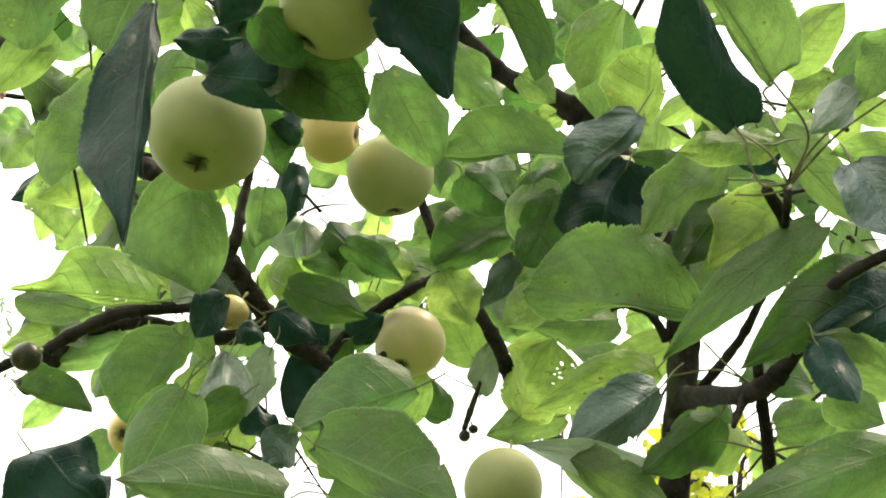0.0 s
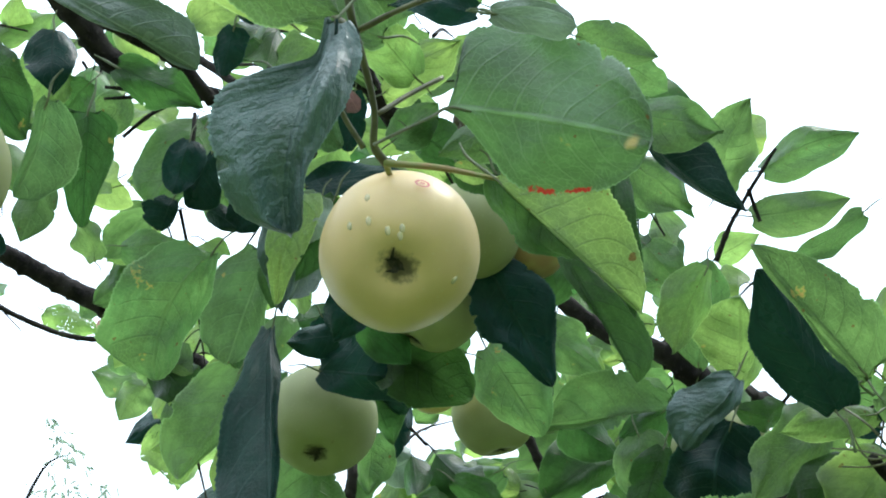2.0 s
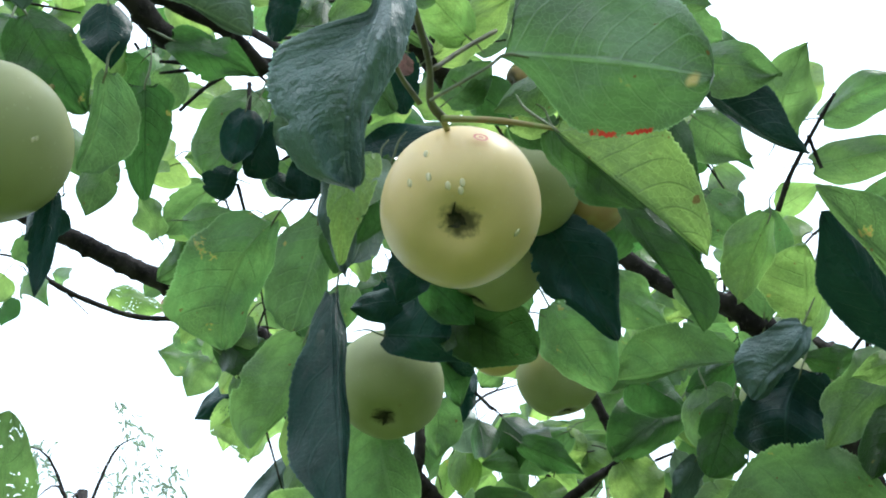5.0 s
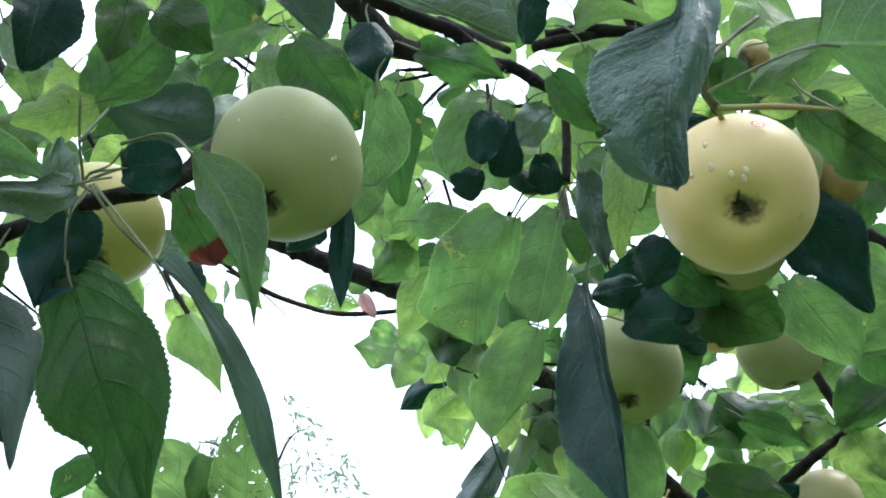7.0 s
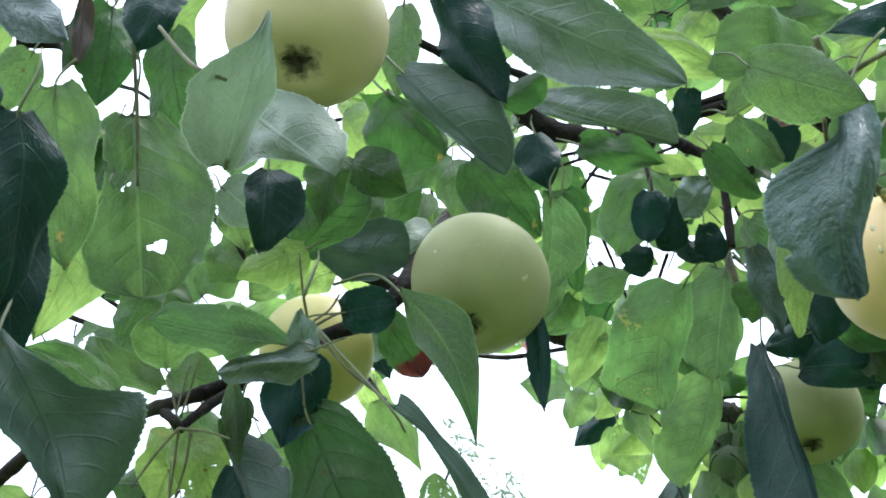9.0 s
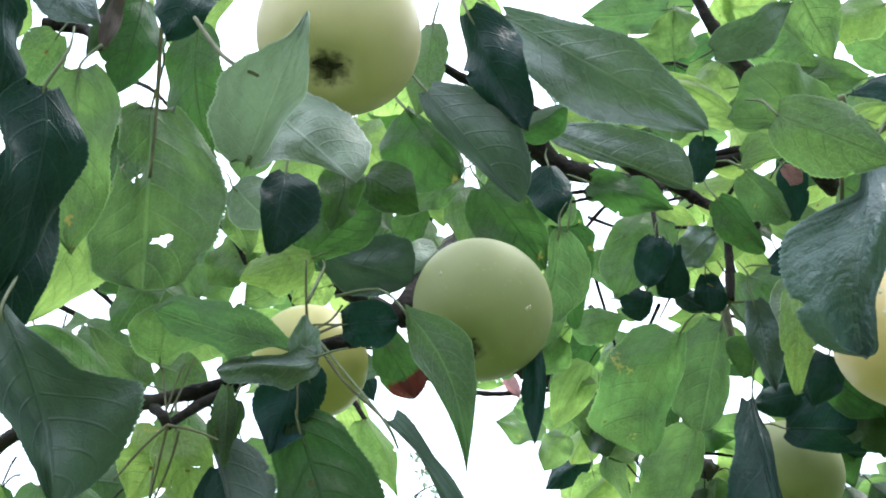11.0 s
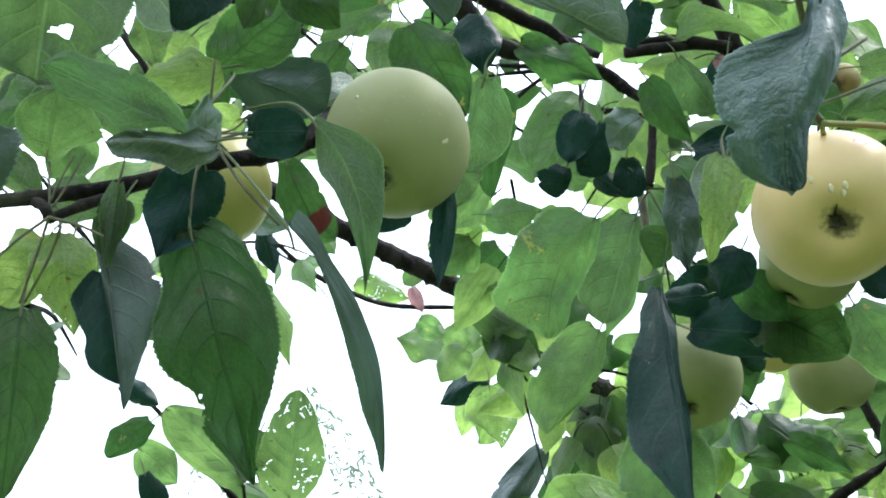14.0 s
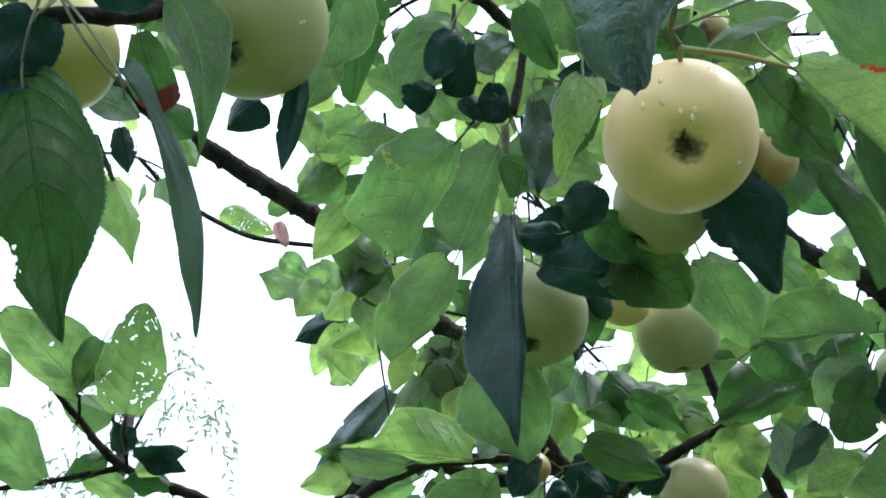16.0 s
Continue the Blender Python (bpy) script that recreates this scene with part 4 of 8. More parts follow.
limb("shoot", [(-0.0556, 0.7399, 2.3186, 0.0007), (-0.0651, 0.7589, 2.3233, 0.0006), (-0.0755, 0.7877, 2.3319, 0.0005)])
limb("shoot", [(-0.1445, 0.2817, 2.1944, 0.0008), (-0.1351, 0.2838, 2.1774, 0.0008), (-0.1268, 0.2845, 2.1651, 0.0008), (-0.1153, 0.2876, 2.1551, 0.0006)])
limb("shoot", [(-0.2216, 0.3404, 2.2942, 0.0011), (-0.2297, 0.3524, 2.2778, 0.001), (-0.2386, 0.3658, 2.2591, 0.001), (-0.2479, 0.3794, 2.2298, 0.0008)])
limb("fruit_stem", [(0.0606, 0.5677, 2.2036, 0.0018), (0.086, 0.5643, 2.1924, 0.0014), (0.1117, 0.5649, 2.181, 0.001)])

# ---- apples ----
ripe_apple = apple((0.0578, 0.6092, 2.1841), 0.0391, (-0.088, 0.656, 0.75), (0.0603, 0.569, 2.2051), "ripe", "large ripe yellow apple with a dark eye")
rain_drop(ripe_apple, (0.0578, 0.6092, 2.1841), (-0.436, -0.884, -0.171), 0.0391, 0.0015)
rain_drop(ripe_apple, (0.0578, 0.6092, 2.1841), (-0.179, -0.961, -0.209), 0.0391, 0.0015)
rain_drop(ripe_apple, (0.0578, 0.6092, 2.1841), (0.038, -0.929, -0.369), 0.0391, 0.0015)
rain_drop(ripe_apple, (0.0578, 0.6092, 2.1841), (0.214, -0.912, -0.351), 0.0391, 0.0015)
rain_drop(ripe_apple, (0.0578, 0.6092, 2.1841), (0.181, -0.882, -0.435), 0.0391, 0.0015)
rain_drop(ripe_apple, (0.0578, 0.6092, 2.1841), (0.684, -0.192, -0.704), 0.0391, 0.0015)
rain_drop(ripe_apple, (0.0578, 0.6092, 2.1841), (-0.188, -0.972, 0.141), 0.0391, 0.0015)
RING_WAY, RING_AT = (0.459, -0.841, 0.287), (0.0755, 0.5768, 2.1952)
green_apple = apple((-0.1376, 0.5195, 2.2034), 0.0372, (0.14, 0.37, 0.918), None, "green", "large smooth pale green apple with rain drops")
rain_drop(green_apple, (-0.1376, 0.5195, 2.2034), (0.846, -0.323, -0.424), 0.0372, 0.0010)
rain_drop(green_apple, (-0.1376, 0.5195, 2.2034), (-0.153, -0.986, 0.065), 0.0372, 0.0010)
rain_drop(green_apple, (-0.1376, 0.5195, 2.2034), (0.876, -0.291, -0.384), 0.0372, 0.0010)
apple((-0.0699, 0.9324, 2.2836), 0.0418, (0.039, 0.358, 0.933), None, "green", "pale green apple with a matt bloom")
apple((0.0257, 1.1995, 2.415), 0.0414, (-0.085, -0.266, 0.96), None, "green", "pale green apple with a matt bloom")
apple((-0.0185, 1.1259, 2.4165), 0.0282, (-0.976, 0.052, 0.213), None, "ripe", "pale yellow-green ripe apple among the leaves")
apple((0.0711, 0.7809, 2.3209), 0.0330, (0.515, -0.175, 0.839), None, "green", "pale green apple with a matt bloom")
apple((0.1079, 0.8117, 2.3224), 0.0218, (0.889, 0.242, 0.387), None, "tan", "yellowish russet apple half hidden by leaves")
apple((0.0354, 0.832, 2.3052), 0.0354, (0.589, -0.161, 0.792), None, "green", "pale green apple with a matt bloom")
apple((0.0786, 0.7567, 2.394), 0.0115, (0.752, 0.412, 0.514), None, "tan", "yellowish russet apple half hidden by leaves")
apple((0.0284, 1.3505, 2.313), 0.0363, (0.266, 0.314, 0.911), None, "pale", "pale yellow apple under a downy leaf")
apple((0.1168, 1.315, 2.1449), 0.0369, (0.15, 0.379, 0.913), None, "green", "pale green apple with a matt bloom")
apple((-0.2412, 1.3341, 2.2241), 0.0247, (0.148, 0.879, 0.452), None, "ripe", "pale yellow-green ripe apple among the leaves")
apple((-0.1112, 1.1797, 2.2696), 0.0158, (0.471, 0.221, 0.854), None, "tan", "yellowish russet apple half hidden by leaves")
apple((0.2172, 1.011, 2.2504), 0.0409, (0.813, 0.457, 0.361), None, "green", "pale green apple with a matt bloom")
apple((-0.1192, 0.3427, 2.2304), 0.0356, (-0.064, 0.309, 0.949), None, "pale", "pale yellow apple under a downy leaf")
apple((-0.2419, 0.5201, 2.2014), 0.0322, (-0.135, 0.353, 0.926), None, "olive", "yellow-green apple behind a dark leaf")
apple((0.2113, 1.0762, 2.2749), 0.0311, (0.743, 0.078, 0.665), None, "green", "pale green apple with a matt bloom")
apple((-0.2168, 1.4149, 2.4282), 0.0226, (0.486, 0.032, 0.873), None, "tan", "yellowish russet apple half hidden by leaves")
apple((-0.2753, 1.1484, 2.2211), 0.0129, (0.271, 0.719, 0.64), None, "withered", "small dark withered fruitlet on its twig")
apple((0.0718, 1.4955, 2.2672), 0.0068, (0.023, -0.049, 0.999), None, "withered", "small dark withered fruitlet on its twig")
apple((0.082, 1.4927, 2.2735), 0.0055, (-0.329, -0.051, 0.943), None, "withered", "small dark withered fruitlet on its twig")

# ---- leaves that can be told apart ----
# leaves close round the large ripe apple
leaf((0.1046, 0.4695, 2.1383), (0.1717, 0.4676, 2.1064), 0.0597, (0.04, -0.75, -0.66), "Gt", stem=(0.0592, 0.5522, 2.202), sides=((0.0281, 0.0322, 0.0329, 0.0327, 0.0323, 0.0314, 0.0305, 0.0272, 0.0226, 0.0162, 0.0076), (0.0006, 0.0035, 0.0103, 0.0192, 0.0247, 0.0268, 0.0255, 0.0232, 0.0199, 0.0148, 0.0066)), bow=0.02, bend=-0.05, fold=0.08, curl=(-0.5, -0.35), label="green leaf with a scorched red patch")
leaf((0.1101, 0.5644, 2.1813), (0.1617, 0.5763, 2.1101), 0.0293, (0.04, -0.81, -0.59), "Ys", sides=((0.0058, 0.0118, 0.0213, 0.0271, 0.0290, 0.0268, 0.0220, 0.0142, 0.0059), (0.0002, 0.0002, 0.0002, 0.0002, 0.0002, 0.0002, 0.0002, 0.0002, 0.0002)), bow=0, bend=0.06, fold=0.1, label="yellow-green leaf with dark blotches")
leaf((0.0680, 0.4527, 2.1743), (0.0484, 0.4758, 2.0962), 0.0439, (0.22, -0.71, -0.67), "B", stem=(0.0904, 0.4678, 2.213), sides=((0.0035, 0.0084, 0.0121, 0.0139, 0.0143, 0.0142, 0.0128, 0.0111, 0.0088, 0.0066, 0.0053, 0.0046, 0.0036), (0.0048, 0.0038, 0.0029, 0.0039, 0.0159, 0.0246, 0.0295, 0.0296, 0.0285, 0.0270, 0.0247, 0.0213, 0.0150)), bow=-0.08, bend=0.12, fold=0.1, wrinkle=1.0, label="dark blue-green glossy curled leaf")
leaf((0.0780, 0.7956, 2.3025), (0.1074, 0.8405, 2.2324), 0.0547, (0.08, -0.84, -0.54), "D", sides=((0.0078, 0.0198, 0.0254, 0.0293, 0.0265, 0.0220, 0.0151, 0.0086, 0.0031), (0.0083, 0.0180, 0.0242, 0.0254, 0.0235, 0.0162, 0.0113, 0.0076, 0.0023)), bow=0, fold=0.15, label="very dark leaf, shade in its green")
leaf((-0.0579, 0.8780, 2.2933), (0.0269, 0.8832, 2.2734), 0.0473, (0.20, -0.84, -0.51), "D", sides=((0.0134, 0.0198, 0.0266, 0.0292, 0.0304, 0.0288, 0.0246, 0.0167, 0.0084), (0.0045, 0.0131, 0.0149, 0.0167, 0.0169, 0.0165, 0.0158, 0.0111, 0.0026)), bow=0, bend=0.15, fold=0.2, label="very dark leaf, shade in its green")
leaf((-0.0404, 0.8668, 2.3128), (-0.0745, 0.8537, 2.3049), 0.0266, (0.4, -0.87, -0.28), "D", label="very dark leaf, shade in its green")
leaf((-0.0102, 0.8612, 2.2974), (0.0488, 0.8864, 2.2582), 0.0535, (0.16, -0.78, -0.61), "V", sides=((0.0066, 0.0116, 0.0166, 0.0213, 0.0258, 0.0278, 0.0253, 0.0187, 0.0072), (0.0090, 0.0186, 0.0257, 0.0256, 0.0255, 0.0244, 0.0185, 0.0122, 0.0041)), bow=0, fold=0.15, label="deep green leaf")
leaf((0.0584, 0.9101, 2.3128), (0.0905, 0.9378, 2.2494), 0.0519, (0.09, -0.86, -0.49), "U", sides=((0.0066, 0.0140, 0.0197, 0.0222, 0.0246, 0.0263, 0.0211, 0.0153, 0.0050), (0.0050, 0.0137, 0.0200, 0.0256, 0.0237, 0.0213, 0.0159, 0.0105, 0.0032)), bow=0, fold=0.15)
leaf((0.1844, 0.9733, 2.2762), (0.0944, 0.9427, 2.2608), 0.0406, (0.02, -0.88, -0.47), "U", sides=((0.0004, 0.0005, 0.0004, 0.0004, 0.0004, 0.0030, 0.0056, 0.0053, 0.0015), (0.0081, 0.0177, 0.0253, 0.0302, 0.0349, 0.0335, 0.0320, 0.0239, 0.0053)), bow=0, bend=0.1, fold=0.15)
leaf((0.1273, 0.7325, 2.2643), (0.1592, 0.7617, 2.1819), 0.0264, (0.02, -0.84, -0.54), "V", sides=((0.0045, 0.0105, 0.0143, 0.0165, 0.0184, 0.0199, 0.0202, 0.0176, 0.0066), (0.0023, 0.0046, 0.0062, 0.0046, 0.0030, 0.0003, 0.0003, 0.0003, 0.0003)), bow=0, bend=0.12, fold=0.2, label="deep green leaf")
leaf((0.1639, 0.6684, 2.2582), (0.1629, 0.6978, 2.1843), 0.0264, (-0.35, -0.87, -0.34), "V", label="deep green leaf")
leaf((0.1861, 0.6987, 2.3078), (0.2325, 0.7203, 2.2562), 0.0269, (-0.5, -0.54, -0.68), "T", bend=0.1, fold=0.9, label="dark teal glossy leaf")
leaf((0.1803, 0.683, 2.3105), (0.2283, 0.6921, 2.2933), 0.0348, (0.08, -0.96, -0.28), "U")
leaf((0.2504, 0.9451, 2.4499), (0.2851, 0.8936, 2.4942), 0.0516, (-0.45, -0.74, -0.51), "U")
leaf((0.3115, 1.0821, 2.569), (0.4057, 1.0722, 2.5891), 0.0475, (-0.08, -0.99, -0.1), "U")
leaf((0.2894, 1.0631, 2.5041), (0.3803, 1.0727, 2.514), 0.0410, (0.14, -0.84, -0.52), "U")
leaf((0.1904, 0.936, 2.4811), (0.2302, 0.9658, 2.4508), 0.0517, (0.41, -0.86, -0.31), "U")
leaf((0.1854, 0.9171, 2.3864), (0.2077, 0.9329, 2.3537), 0.0331, (-0.05, -0.88, -0.46), "U")
leaf((0.2387, 0.9749, 2.3002), (0.2472, 0.9298, 2.3364), 0.0474, (-0.09, -0.81, -0.57), "Y", sides=((0.0138, 0.0210, 0.0278, 0.0315, 0.0343, 0.0336, 0.0313, 0.0230, 0.0086), (0.0032, 0.0093, 0.0113, 0.0131, 0.0115, 0.0096, 0.0074, 0.0046, 0.0009)), bow=0, bend=0.04, fold=0.1)
leaf((0.225, 0.8936, 2.3431), (0.1917, 0.9065, 2.2833), 0.0378, (0.33, -0.87, -0.37), "Y", label="backlit-tinted light green leaf")
leaf((0.2747, 0.7311, 2.1490), (0.2237, 0.6624, 2.1951), 0.0330, (-0.14, -0.78, -0.61), "Us", stem=(0.2822, 0.7655, 2.1567), sides=((0.0014, 0.0042, 0.0046, 0.0054, 0.0052, 0.0042, 0.0036, 0.0040, 0.0037, 0.0029, 0.0008), (0.0163, 0.0219, 0.0265, 0.0276, 0.0262, 0.0244, 0.0223, 0.0195, 0.0147, 0.0085, 0.0016)), bow=0, bend=0.04, fold=0.12)
leaf((0.2643, 0.7823, 2.1581), (0.2312, 0.7185, 2.2172), 0.0403, (-0.13, -0.80, -0.58), "D", stem=(0.2681, 0.7808, 2.1324), sides=((0.0069, 0.0107, 0.0164, 0.0198, 0.0214, 0.0224, 0.0225, 0.0188, 0.0123, 0.0065, 0.0015), (0.0113, 0.0159, 0.0177, 0.0133, 0.0116, 0.0120, 0.0114, 0.0106, 0.0092, 0.0070, 0.0048)), bow=0, bend=0.03, fold=0.25, wrinkle=0.4, label="dark teal glossy leaf")
leaf((0.2263, 0.8887, 2.2480), (0.1852, 0.9099, 2.2091), 0.0351, (-0.08, -0.88, -0.47), "B", sides=((0.0032, 0.0061, 0.0089, 0.0086, 0.0080, 0.0081, 0.0088, 0.0086, 0.0028), (0.0054, 0.0157, 0.0192, 0.0227, 0.0261, 0.0246, 0.0227, 0.0169, 0.0031)), bow=0, bend=0.1, fold=0.3, label="dark blue-green glossy curled leaf", wrinkle=1.6)
leaf((0.2203, 0.9142, 2.2291), (0.1922, 0.9370, 2.1746), 0.0721, (-0.08, -0.90, -0.43), "T", sides=((0.0140, 0.0244, 0.0340, 0.0366, 0.0392, 0.0389, 0.0341, 0.0245, 0.0095), (0.0071, 0.0133, 0.0195, 0.0240, 0.0282, 0.0325, 0.0329, 0.0323, 0.0097)), bow=0, bend=0.08, fold=0.25, label="dark teal glossy leaf hanging over a pale apple", wrinkle=1.6)
leaf((-0.0186, 0.705, 2.316), (0.0467, 0.7143, 2.3197), 0.0254, (0.15, -0.98, -0.13), "D", label="very dark leaf, shade in its green")
leaf((0.0058, 0.6577, 2.2671), (-0.0134, 0.671, 2.2442), 0.0253, (0.17, -0.78, -0.6), "P", label="pale downy grey-green leaf")
leaf((0.0199, 0.754, 2.4294), (0.0812, 0.7089, 2.4208), 0.0369, (-0.53, -0.61, -0.59), "Y", label="backlit-tinted light green leaf")
leaf((0.0514, 0.7173, 2.4019), (0.0269, 0.6727, 2.422), 0.0359, (0.17, -0.48, -0.86), "Y", label="backlit-tinted light green leaf")
leaf((0.0322, 0.7227, 2.3558), (0.0651, 0.7143, 2.3753), 0.0288, (0.06, -0.88, -0.47), "U")
leaf((0.0764, 0.6799, 2.2887), (0.0991, 0.6873, 2.2844), 0.0137, (0.05, -0.6, -0.8), "Y", label="backlit-tinted light green leaf")
leaf((0.1445, 0.7069, 2.2693), (0.1155, 0.6596, 2.258), 0.0292, (0.61, -0.19, -0.77), "U")
leaf((0.0941, 0.9094, 2.323), (0.1394, 0.9579, 2.3027), 0.0425, (0.59, -0.71, -0.39), "U")
leaf((0.1519, 0.9664, 2.3454), (0.1781, 0.9832, 2.3292), 0.0272, (0.09, -0.76, -0.64), "U")
leaf((-0.0419, 0.9993, 2.3373), (-0.0171, 0.9899, 2.3222), 0.0274, (-0.55, -0.68, -0.48), "D", label="very dark leaf, shade in its green")
leaf((0.0467, 0.893, 2.2992), (0.0147, 0.8558, 2.3074), 0.0298, (0.33, -0.46, -0.82), "U")
leaf((-0.0444, 0.7721, 2.3038), (-0.0632, 0.782, 2.2856), 0.0322, (0.42, -0.54, -0.73), "V", label="deep green leaf")
leaf((-0.0374, 0.7288, 2.3301), (-0.0141, 0.7351, 2.2933), 0.0333, (0.06, -0.99, -0.13), "U")
leaf((-0.0275, 0.6129, 2.3873), (-0.0274, 0.6229, 2.3737), 0.0197, (-0.26, -0.78, -0.57), "D", label="very dark leaf, shade in its green")
# silvery white patch on the leaf below, drawn as a pale leaf
leaf((0.1252, 0.4432, 2.1535), (0.1539, 0.4512, 2.1498), 0.0117, (0.1, -0.68, -0.73), "P", blunt=True, label="pale downy grey-green leaf")
leaf((0.106, 0.6042, 2.3305), (0.0597, 0.5913, 2.3364), 0.0223, (0.23, -0.94, -0.26), "D", label="very dark leaf, shade in its green")
leaf((0.1574, 0.7946, 2.494), (0.215, 0.8159, 2.4797), 0.0350, (-0.01, -0.53, -0.85), "U")
leaf((0.1955, 0.8528, 2.5098), (0.2217, 0.8697, 2.4937), 0.0306, (-0.3, -0.37, -0.88), "U")
leaf((0.1579, 1.0153, 2.2808), (0.1638, 1.032, 2.2257), 0.0537, (-0.42, -0.86, -0.3), "U", label="deep green leaf")
leaf((0.265, 0.9852, 2.2633), (0.2281, 0.9559, 2.2596), 0.0257, (0.51, -0.56, -0.65), "V", label="deep green leaf")
leaf((0.3666, 0.9971, 2.4428), (0.3018, 1.0065, 2.4137), 0.0269, (0.27, -0.57, -0.78), "U")
# leaves of the boughs behind
leaf((0.2506, 0.9234, 2.1209), (0.1467, 0.8901, 2.1245), 0.0633, (-0.06, -0.89, -0.45), "Us", sides=((0.0029, 0.0064, 0.0069, 0.0044, 0.0020, 0.0035, 0.0079, 0.0142, 0.0152, 0.0143, 0.0047), (0.0085, 0.0229, 0.0361, 0.0435, 0.0474, 0.0482, 0.0467, 0.0449, 0.0377, 0.0229, 0.0039)), bow=0, bend=0.12, fold=0.12)
leaf((0.2406, 1.3838, 2.3442), (0.1532, 1.362, 2.33), 0.0519, (0.27, -0.93, -0.24), "U")
leaf((0.3186, 0.859, 2.1418), (0.2223, 0.8605, 2.0655), 0.0312, (-0, -1, -0.02), "U", halves=(0.0166, 0.0146), bow=0, bend=0.1)
leaf((0.3444, 0.8317, 2.0922), (0.256, 0.8213, 2.0377), 0.0375, (0.19, -0.97, -0.13), "V", halves=(0.0124, 0.0251), bow=0, bend=0.1, label="deep green leaf")
leaf((0.3529, 0.8377, 2.0829), (0.2924, 0.8172, 2.0498), 0.0374, (0.45, -0.84, -0.3), "T", bend=0.1, label="dark teal glossy leaf")
leaf((0.344, 0.8439, 2.0304), (0.2914, 0.807, 2.0474), 0.0285, (0.08, -0.51, -0.86), "U")
leaf((0.2913, 0.8081, 2.0455), (0.3004, 0.7868, 2.0031), 0.0216, (-0.4, -0.85, 0.34), "D", label="very dark leaf, shade in its green")
leaf((0.303, 0.8483, 2.1988), (0.3432, 0.8541, 2.1336), 0.0301, (-0.62, -0.66, -0.44), "U", halves=(0.0170, 0.0131), bow=0, bend=0.1)
leaf((0.2836, 0.8904, 2.1831), (0.2405, 0.8816, 2.1319), 0.0320, (0.3, -0.95, -0.09), "V", fold=0.4, label="deep green leaf")
leaf((0.2797, 0.8858, 2.2108), (0.221, 0.8885, 2.1577), 0.0414, (0.36, -0.82, -0.44), "U", fold=0.3)
leaf((0.3077, 0.8852, 2.1753), (0.2505, 0.8757, 2.1235), 0.0451, (0.43, -0.85, -0.32), "Ys", label="backlit-tinted light green leaf")
leaf((0.3013, 0.8576, 2.1823), (0.2718, 0.8506, 2.1905), 0.0202, (0, -0.76, -0.64), "D", label="very dark leaf, shade in its green")
leaf((0.2947, 0.826, 2.176), (0.2371, 0.8056, 2.1636), 0.0246, (0.36, -0.93, -0.13), "Y", label="backlit-tinted light green leaf")
leaf((0.3661, 0.8492, 2.1856), (0.3248, 0.8313, 2.1709), 0.0211, (0.47, -0.81, -0.35), "Y", label="backlit-tinted light green leaf")
leaf((0.3206, 0.7833, 2.1332), (0.3334, 0.7783, 2.0831), 0.0339, (-0.21, -0.98, 0.04), "B", wrinkle=1.0, label="dark blue-green glossy curled leaf")
leaf((0.3404, 0.7971, 2.1925), (0.3039, 0.7911, 2.1576), 0.0231, (0.45, -0.83, -0.33), "S", label="glossy blue-green leaf with sky sheen in its colour")
leaf((0.3298, 0.8091, 2.2104), (0.3005, 0.8177, 2.1913), 0.0207, (0.05, -0.88, -0.47), "Y", label="backlit-tinted light green leaf")
leaf((0.3002, 0.8057, 2.2122), (0.3312, 0.7734, 2.2327), 0.0332, (-0.52, -0.75, -0.4), "Y", label="backlit-tinted light green leaf")
leaf((0.3544, 0.7686, 2.2037), (0.3344, 0.785, 2.1725), 0.0285, (0.16, -0.83, -0.54), "U")
leaf((0.2133, 1.0234, 2.4254), (0.181, 1.0241, 2.4198), 0.0295, (0.09, -0.8, -0.6), "U")
leaf((0.1341, 1.3965, 2.2469), (0.1709, 1.342, 2.3068), 0.0850, (-0.54, -0.76, -0.36), "Ys", holes=1, label="green leaf eaten through with holes")
leaf((0.2461, 1.1147, 2.1695), (0.1524, 1.0848, 2.1282), 0.0434, (0.4, -0.88, -0.26), "Ys", holes=1, label="green leaf eaten through with holes")
leaf((0.2343, 1.0105, 2.1077), (0.1662, 0.9981, 2.0595), 0.0413, (0.36, -0.89, -0.28), "B", fold=0.3, label="dark blue-green glossy curled leaf")
leaf((0.2217, 0.9694, 2.0366), (0.1388, 0.9446, 2.0484), 0.0230, (0.26, -0.95, -0.15), "P", label="pale downy grey-green leaf")
leaf((0.263, 0.9563, 2.0651), (0.2106, 0.9506, 2.0276), 0.0354, (0.04, -0.99, 0.1), "V", label="deep green leaf")
leaf((0.3394, 0.8588, 2.0037), (0.2437, 0.8464, 1.9721), 0.0431, (0.12, -0.99, 0.01), "Us")
leaf((0.1667, 0.9605, 2.0446), (0.2286, 0.9631, 2.0082), 0.0348, (-0.23, -0.86, -0.46), "U")
leaf((0.1808, 1.4091, 2.2515), (0.0991, 1.4031, 2.2306), 0.0444, (0.18, -0.87, -0.47), "Us")
leaf((0.0869, 1.4846, 2.3488), (0.051, 1.4288, 2.4012), 0.0608, (0.37, -0.75, -0.55), "Y", label="backlit-tinted light green leaf")
leaf((0.0904, 1.4937, 2.3132), (0.1056, 1.4459, 2.3585), 0.0340, (-0.23, -0.71, -0.67), "P", label="pale downy grey-green leaf")
leaf((0.3081, 1.021, 2.0793), (0.3509, 1.02, 2.0868), 0.0333, (0.05, -0.92, -0.4), "U")
leaf((0.3295, 0.9448, 2.0741), (0.3619, 0.9578, 2.0558), 0.0328, (0.15, -0.91, -0.39), "U")
leaf((0.0678, 1.0327, 2.1269), (-0.0177, 1.0129, 2.0894), 0.0489, (0.29, -0.95, -0.15), "G", halves=(0.0117, 0.0372), bow=0)
